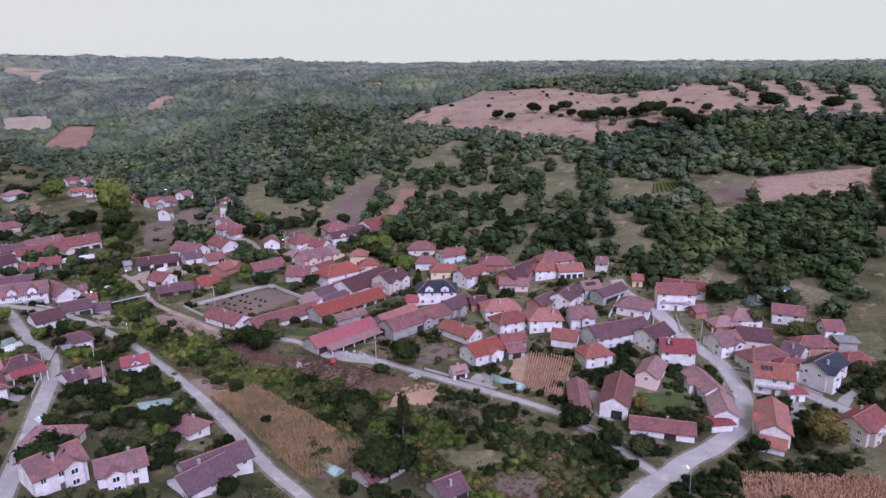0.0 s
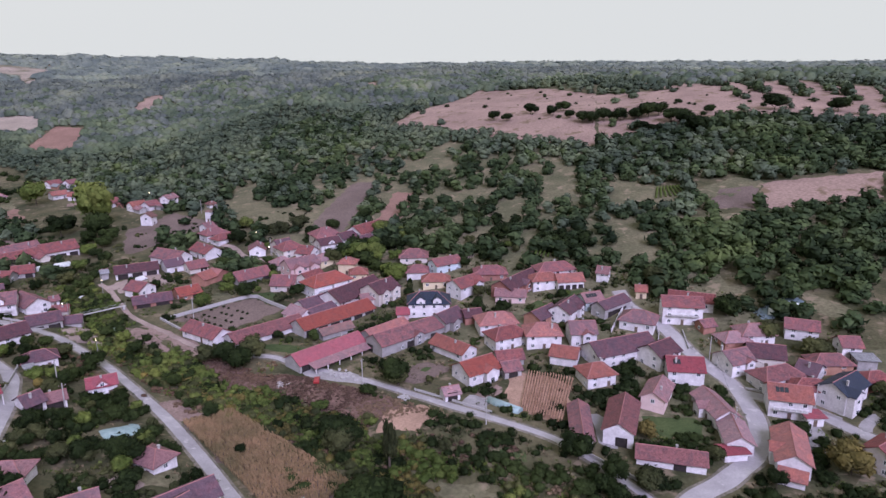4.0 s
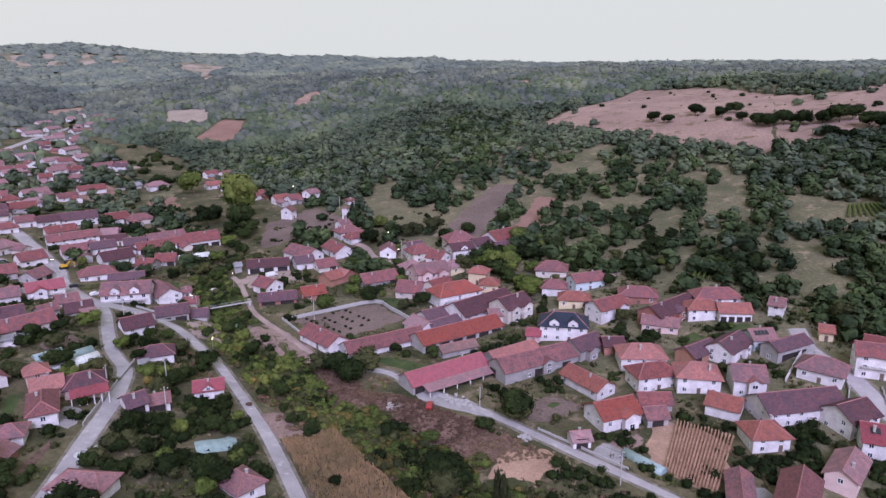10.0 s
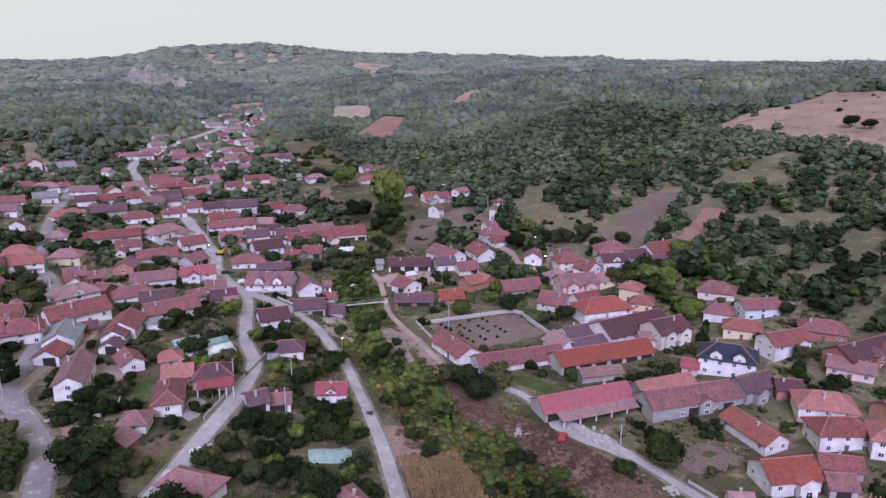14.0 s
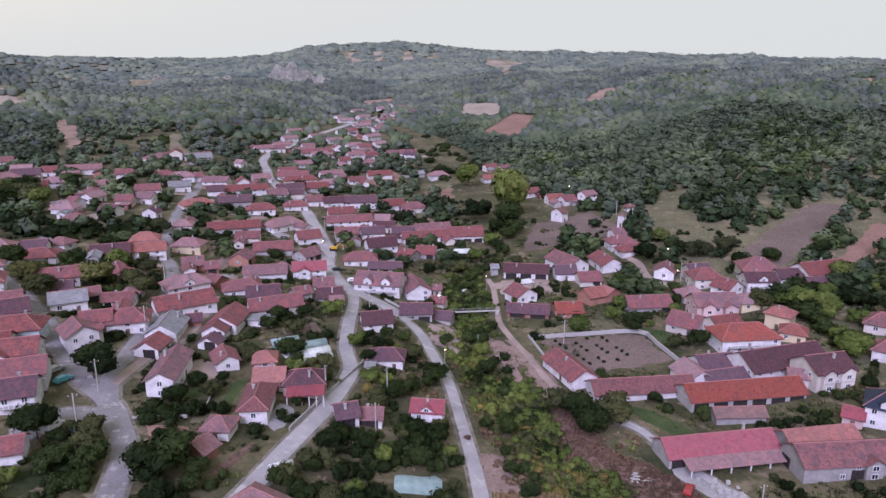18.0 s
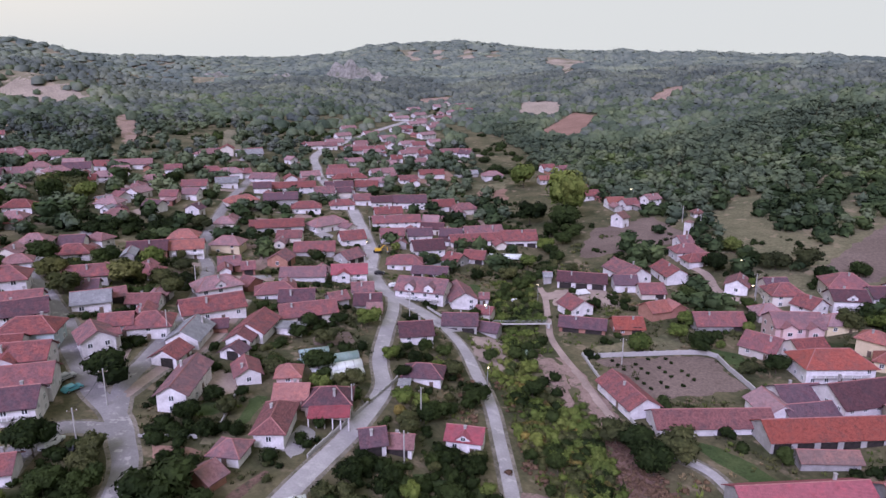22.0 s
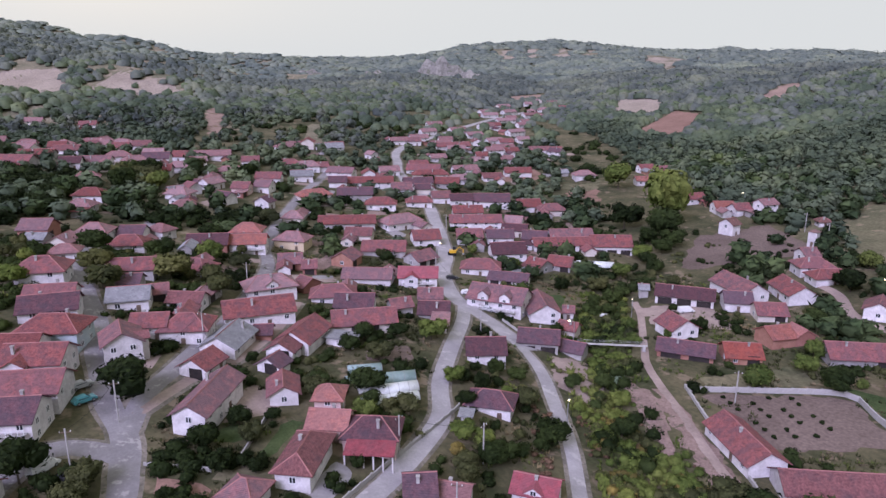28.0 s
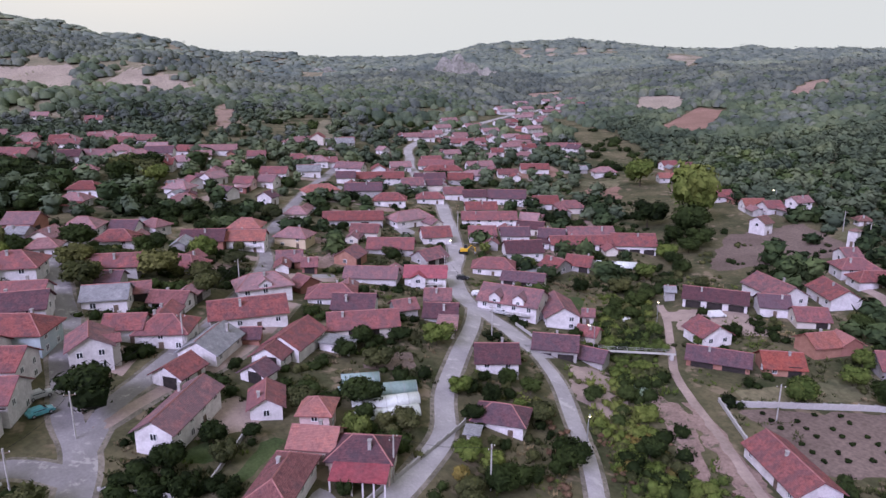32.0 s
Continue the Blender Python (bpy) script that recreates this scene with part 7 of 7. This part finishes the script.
wall_run("garden_wall", [(-137.7, 168), (-132, 162.2), (-126.7, 156.7)], 0.9, 0.25, CONCRETE, "low pale wall between two lawns", False)
wall_run("garden_wall", [(-161.3, 163.9), (-167.3, 172.8), (-173.5, 181.7)], 1.0, 0.25, CONCRETE, "yard wall with piers beside a street")
wall_run("garden_wall", [(37, 172), (44, 164), (50, 158)], 1.2, 0.25, CONCRETE, "yard wall at the lane")
wall_run("garden_wall", [(-6, 203), (6, 196), (16, 190)], 0.8, 0.25, CONCRETE, "low white wall along the lane")
wall_run("garden_wall", [(93, 203), (103, 198), (113, 187)], 0.9, 0.25, CONCRETE, "low grey wall along a side road")
wall_run("garden_wall", [(-157.7, 252.4), (-148.3, 250.8), (-143.9, 256.5)], 1.0, 0.25, CONCRETE, "white forecourt wall")
wall_run("garden_wall", [(74, 228), (76, 236), (72, 246)], 1.4, 0.25, CONCRETE, "grey yard wall by the white apartment house")

# footbridge
bridge = new("footbridge")
bridge.matrix_world = pose(-129.3, 266.4, -4.6, 0, 0, 43)
tagged(bridge, "narrow pale footbridge with rails over the stream", "bridge")
child("deck", box_data("deck", 19, 1.0, 0.2, CONCRETE), bridge)
for y in (-0.48, 0.48):
    child("rail", tube([(-9.5, y, 1.1), (9.5, y, 1.1)], 0.035, STEEL, "rail"), bridge)
    for k in range(9):
        child("post", tube([(-9.4 + k * 2.35, y, 0.15), (-9.4 + k * 2.35, y, 1.1)], 0.03, STEEL, "post"), bridge)
for x in (-8.5, 8.5):
    child("pier", box_data("pier", 0.8, 1.6, 6, CONCRETE, -6), bridge, pose(x, 0, 0))

# transformer tower
tower = new("transformer_tower")
tower.matrix_world = pose(-128, 395, float(gz(-128, 395)) - 0.2)
tagged(tower, "slim white transformer tower with a small tiled roof", "tower")
child("wall", box_data("wall", 3.2, 3.2, 6.0, WALL["w"]), tower)
child("roof", raw("roof", [(-2, -2, 6), (2, -2, 6), (2, 2, 6), (-2, 2, 6), (0, 0, 7.1)], [(0, 1, 4), (1, 2, 4), (2, 3, 4), (3, 0, 4), (3, 2, 1, 0)], ROOF["b"]), tower)
child("door", DOOR, tower, pose(0, -1.62, 0.2))


def street_lamp(x, y, height=6.5, turn=0, lit=True):
    base = new("street_lamp")
    base.matrix_world = pose(x, y, float(gz(x, y)) - 0.1, 0, 0, turn)
    tagged(base, "grey street lamp on a pole, glowing warm at dusk" if lit else "grey street lamp on a pole, unlit", "street lamp", "street lamps")
    child("pole", tube([(0, 0, 0), (0, 0, height)], 0.1, STEEL, "pole"), base)
    child("arm", tube([(0, 0, height), (0.5, 0, height + 0.35), (1.4, 0, height + 0.4)], 0.05, STEEL, "arm"), base)
    head = child("head", box_data("head", 0.7, 0.3, 0.14, STEEL), base, pose(1.5, 0, height + 0.33))
    child("lens", box_data("lens", 0.55, 0.32, 0.2, GLOW if lit else TRIM, -0.2), head)


for x, y, turn in ((-89, 352, 200), (-78, 331, 230), (-108.0, 220.4, 120), (-139.3, 262.1, 200), (57, 140, 100), (-180, 445, 240), (-216, 277, 20), (-141, 293, 300), (-206, 420, 250)):
    street_lamp(x, y, 6.5, turn)


def utility_pole(x, y, height=8.5, turn=0):
    base = new("utility_pole")
    base.matrix_world = pose(x, y, float(gz(x, y)) - 0.2, 0, 0, turn)
    tagged(base, "weathered utility pole with a crossarm", "pole", "utility poles")
    child("pole", tube([(0, 0, 0), (0, 0, height)], 0.14, CONCRETE, "pole"), base)
    child("crossarm", box_data("crossarm", 1.8, 0.12, 0.12, WOOD), base, pose(0, 0, height - 0.7))
    for k in (-0.8, 0, 0.8):
        child("insulator", tube([(k, 0, height - 0.58), (k, 0, height - 0.35)], 0.06, TRIM, "insulator"), base)
    return (x, y, float(gz(x, y)) + height - 0.5)


tops = [utility_pole(x, y, 8.5, t) for x, y, t in ((-148.3, 144.4, 60), (-136.8, 133.9, 60), (-114.0, 180.8, 100), (-106.7, 194.5, 100), (-95.7, 177.9, 40), (-124, 398, 10), (-138, 412, 10), (-152.5, 238.4, 30), (-197.8, 261.0, 40), (-240, 303, 40), (-22, 207, 60), (14, 184, 60), (80, 180, 80), (87, 217, 0), (108, 192, 50), (-92, 262, 40), (-80, 337, 30), (-170.3, 169.3, 50), (-202.4, 195.3, 50))]
for a, b in ((0, 1), (2, 3), (5, 6), (7, 8), (8, 9), (10, 11), (12, 13), (13, 14), (17, 18), (0, 17)):
    p, q = Vector(tops[a]), Vector(tops[b])
    cable = tagged(new("cable", tube([p.lerp(q, t) - Vector((0, 0, 4 * t * (1 - t) * 0.9)) for t in np.linspace(0, 1, 9)], 0.025, TYRE, "cable", 4)), "dark sagging overhead cable between poles", "cable", "overhead cables")


def car(x, y, turn, colour, label, van=False):
    """A parked car: body, glass, four wheels, lights."""
    base = new("van" if van else "car")
    base.matrix_world = pose(x, y, float(gz(x, y)) + 0.17, 0, 0, turn)
    tagged(base, label, "van" if van else "car", "parked cars")
    k = 1.25 if van else 1.0
    body = [(-2.05, 0.3), (-2.1, 0.75), (-1.95, 0.92), (1.0, 0.92), (1.95, 0.78), (2.08, 0.5), (2.0, 0.28)]
    cabin = [(-1.85, 0.92), (-1.5, 1.42), (0.3, 1.45), (1.05, 0.92)] if not van else [(-2.05, 0.92), (-2.0, 1.9), (0.9, 1.9), (1.5, 0.92)]

    def hull(profile, w0, w1):
        n = len(profile)
        zmin, zmax = min(p[1] for p in profile), max(p[1] for p in profile)
        v = []
        for sgn in (-1, 1):
            for px, pz in profile:
                t = (pz - zmin) / (zmax - zmin)
                v.append((px * k, sgn * (w0 + (w1 - w0) * t), pz))
        return v, [(i, (i + 1) % n, n + (i + 1) % n, n + i) for i in range(n)] + [tuple(range(n))[::-1], tuple(range(n, 2 * n))]

    child("body", raw("body", *hull(body, 0.84, 0.86), colour), base)
    cab = child("cabin", raw("cabin", *hull(cabin, 0.8, 0.66), colour), base)
    for sgn in (-1, 1):
        child("side_window", raw("side_window", [(px * k * 0.9 + 0.02, sgn * (0.79 - 0.14 * t), z) for px, z, t in ((-1.45, 0.98, 0), (0.85, 0.98, 0), (0.25, 1.36, 0.85), (-1.3, 1.36, 0.85))], [(0, 1, 2, 3)], GLASS), cab)
    child("windscreen", raw("windscreen", [(cabin[3][0] * k + 0.0, -0.7, 0.97), (cabin[3][0] * k, 0.7, 0.97), (cabin[2][0] * k + 0.09, 0.6, cabin[2][1] - 0.06), (cabin[2][0] * k + 0.09, -0.6, cabin[2][1] - 0.06)], [(0, 1, 2, 3)], GLASS), cab)
    for px in (-1.3 * k, 1.3 * k):
        for sgn in (-1, 1):
            wheel = child("wheel", tube([(0, -0.1, 0), (0, 0.1, 0)], 0.32, TYRE, "wheel", 14), base, pose(px, sgn * 0.8, 0.32))
            child("rim", tube([(0, -0.11, 0), (0, 0.11, 0)], 0.19, STEEL, "rim", 10), wheel)
    for sgn in (-1, 1):
        child("headlight", box_data("headlight", 0.06, 0.3, 0.14, TRIM), base, pose(2.03 * k, sgn * 0.6, 0.6))
    TAKEN.append((x, y, 3))


SILVER, WHITE_P, RED_P, TEAL_P, DARK_P = paint("silver_paint", (0.45, 0.46, 0.47)), paint("white_paint", (0.7, 0.7, 0.7)), paint("red_paint", (0.26, 0.03, 0.03)), paint("teal_paint", (0.1, 0.3, 0.32)), paint("dark_paint", (0.03, 0.03, 0.035))
car(-163.0, 142.3, 100, SILVER, "silver parked car beside a white house")
car(-157.7, 141.4, 100, TEAL_P, "teal parked car beside a white house")
car(-140.1, 130.8, 120, WHITE_P, "white parked van in a yard", True)
car(-136.8, 133.9, 120, DARK_P, "dark parked car in a yard")
car(-130, 306, 60, WHITE_P, "white parked van in a farmyard", True)
car(-146, 287, 30, WHITE_P, "white parked car on gravel")
car(-48.8, 145.9, 40, DARK_P, "dark parked car beside a long barn")
car(-36.1, 208.4, 95, RED_P, "bright red parked car on the lane verge")
car(98, 178, 70, DARK_P, "dark parked car beside a house")
car(-181.3, 260.4, 60, WHITE_P, "white parked car on the main street")
car(-196.4, 267.4, 60, DARK_P, "dark parked car on the main street")
car(-165.6, 254.5, 20, SILVER, "silver parked car on the forecourt")

# yellow excavator on the main street
digger = new("excavator")
digger.matrix_world = pose(-217, 286, float(gz(-217, 286)) + 0.2, 0, 0, 50)
tagged(digger, "yellow excavator parked on the main street", "excavator")
YELLOW_P = paint("yellow_paint", (0.6, 0.36, 0.03))
child("body", box_data("body", 2.6, 2.0, 1.0, YELLOW_P, 0.9), digger)
child("cab", box_data("cab", 1.1, 0.9, 1.3, GLASS, 1.9), digger, pose(0.6, 0.5, 0))
for y in (-0.95, 0.95):
    child("track", tube([(-1.4, y - 0.2, 0.45), (-1.4, y + 0.2, 0.45)], 0.45, TYRE, "track", 12), digger)
    child("track", box_data("track", 2.8, 0.4, 0.8, TYRE, 0.05), digger, pose(0, y, 0))
child("boom", tube([(1.2, -0.4, 1.6), (2.6, -0.4, 3.2), (4.0, -0.4, 2.2), (4.1, -0.4, 0.8)], 0.18, YELLOW_P, "boom"), digger)
child("bucket", box_data("bucket", 0.7, 0.8, 0.6, STEEL, 0.2), digger, pose(4.1, -0.4, 0))


# pale cliffs at the valley's head
ROCK = surface("pale_limestone", (0.16, 0.155, 0.14), (0.29, 0.275, 0.245), 0.04, 0.3, 0.95, 0.5, 0, True, 0, (0.12, 0.125, 0.09))
for x, y, w, h, turn in ((-905, 872, 78, 34, 40), (-870, 905, 46, 16, 30), (-980, 800, 54, 14, 50), (-1120, 760, 60, 16, 55)):
    u, v = np.meshgrid(np.linspace(-1, 1, 26), np.linspace(0, 1, 12), indexing="ij")
    rr = np.random.RandomState(int(w))
    bulge = rr.uniform(-0.7, 0.7, u.shape) + 1.6 * np.sin(u * 11 + 3 * v) + 9 * (1 - v) - 10 * u * u
    top = h * (1 - 0.6 * u * u) * (1 + 0.15 * np.sin(u * 9))
    cliff = new("rock_face", raw("rock_face", np.stack([(u * w / 2).ravel(), -bulge.ravel(), (v * top - 4).ravel()], 1), sheet(26, 12), ROCK))
    cliff.matrix_world = pose(x, y, float(gz(x, y)), 0, 0, turn)
    tagged(cliff, "pale bare limestone cliff among woods", "cliff")


def white_shed(x, y, turn, L, W, label):
    """A low film-covered frame with a rounded top."""
    c, s = math.cos(radians(turn)) * L / 2, math.sin(radians(turn)) * L / 2
    polytunnel((x - c, y - s), (x + c, y + s), W, FILM_W, label, 0.5)


white_shed(124, 244, -20, 8, 4.0, "white film tunnel beside a netted plot")
white_shed(118.5, 240.5, -25, 5, 4.5, "pale film tunnel beside a netted plot")
wall_run("garden_wall", [(84.1, 234.2), (83.4, 229), (82.5, 223.3)], 1.1, 0.25, CONCRETE, "pale yard wall before the apartment house")
wall_run("garden_wall", [(59.9, 234.5), (65, 245), (70.5, 255.9)], 1.6, 0.25, WALL["w"], "white yard wall along a lane", False)


def heap(name, x, y, count, size, mat, label, category, reach, seed):
    """Loose blocks or boards lying in a pile."""
    rng = random.Random(seed)
    base = new(name)
    base.matrix_world = pose(x, y, float(gz(x, y)) + 0.12)
    tagged(base, label, category)
    for k in range(count):
        a, b = rng.gauss(0, reach), rng.gauss(0, reach)
        lx, ly, lz = (v * rng.uniform(0.7, 1.3) for v in size)
        child("block" if lx < 1.2 else "board", box_data("piece", lx, ly, lz, mat), base, pose(a, b, float(gz(x + a, y + b) - gz(x, y)) - 0.03, rng.uniform(-6, 6), rng.uniform(-6, 6), rng.uniform(0, 180) if lx < 1.2 else rng.gauss(25, 12)))


heap("board_pile", -47.0, 207.0, 8, (2.4, 0.45, 0.12), CONCRETE, "weathered pale boards lying in weeds", "boards", 0.8, 1)
heap("rubble", -31.0, 214.0, 16, (0.9, 0.7, 0.45), CONCRETE, "grey concrete blocks stacked beside the lane", "rubble", 1.3, 2)
heap("rubble", -26.5, 211.8, 14, (0.9, 0.7, 0.45), CONCRETE, "grey concrete blocks stacked beside the lane", "rubble", 1.2, 3)
heap("rubble", -9.5, 198.5, 14, (0.8, 0.6, 0.4), CONCRETE, "pale rubble heap at the lane", "rubble", 1.0, 4)
heap("log_pile", -123.3, 220.7, 16, (2.2, 0.28, 0.26), WOOD, "stacked firewood logs beside a yard", "logs", 0.8, 5)
heap("log_pile", -165.7, 169.2, 14, (2.0, 0.28, 0.26), WOOD, "stacked firewood logs beside a wall", "logs", 0.8, 6)
tree(-32.4, 193.8, 2.6, 5, 3, "low bright green bush on the bank", "shrub")


def vine_rows(corners, rows, label):
    """Posts and green hedged rows of a small vineyard."""
    base = new("vineyard")
    cx, cy = sum(p[0] for p in corners) / 4, sum(p[1] for p in corners) / 4
    base.matrix_world = pose(cx, cy, float(gz(cx, cy)))
    tagged(base, label, "vineyard")
    inv = base.matrix_world.inverted()
    for k in range(rows):
        u = (k + 0.5) / rows
        p = Vector(corners[0]).lerp(Vector(corners[1]), u)
        q = Vector(corners[3]).lerp(Vector(corners[2]), u)
        pts = [p.lerp(q, t) for t in np.linspace(0.04, 0.96, 9)]
        child("vine", tube([inv @ Vector((a.x, a.y, float(gz(a.x, a.y)) + 0.75 + 0.12 * math.sin(3 * a.x + k))) for a in pts], 0.55, LEAF[3], "vine", 6), base)
        for a in (pts[0], pts[4], pts[8]):
            child("post", tube([inv @ Vector((a.x, a.y, float(gz(a.x, a.y)) - 0.1)), inv @ Vector((a.x, a.y, float(gz(a.x, a.y)) + 1.7))], 0.06, WOOD, "post", 5), base)


vine_rows([(110, 358), (130, 358), (128, 373), (116, 374)], 8, "small green vineyard in rows among woods")
vine_rows([(40, 300), (54, 304), (60, 326), (48, 322)], 6, "green vine rows on a terraced slope")
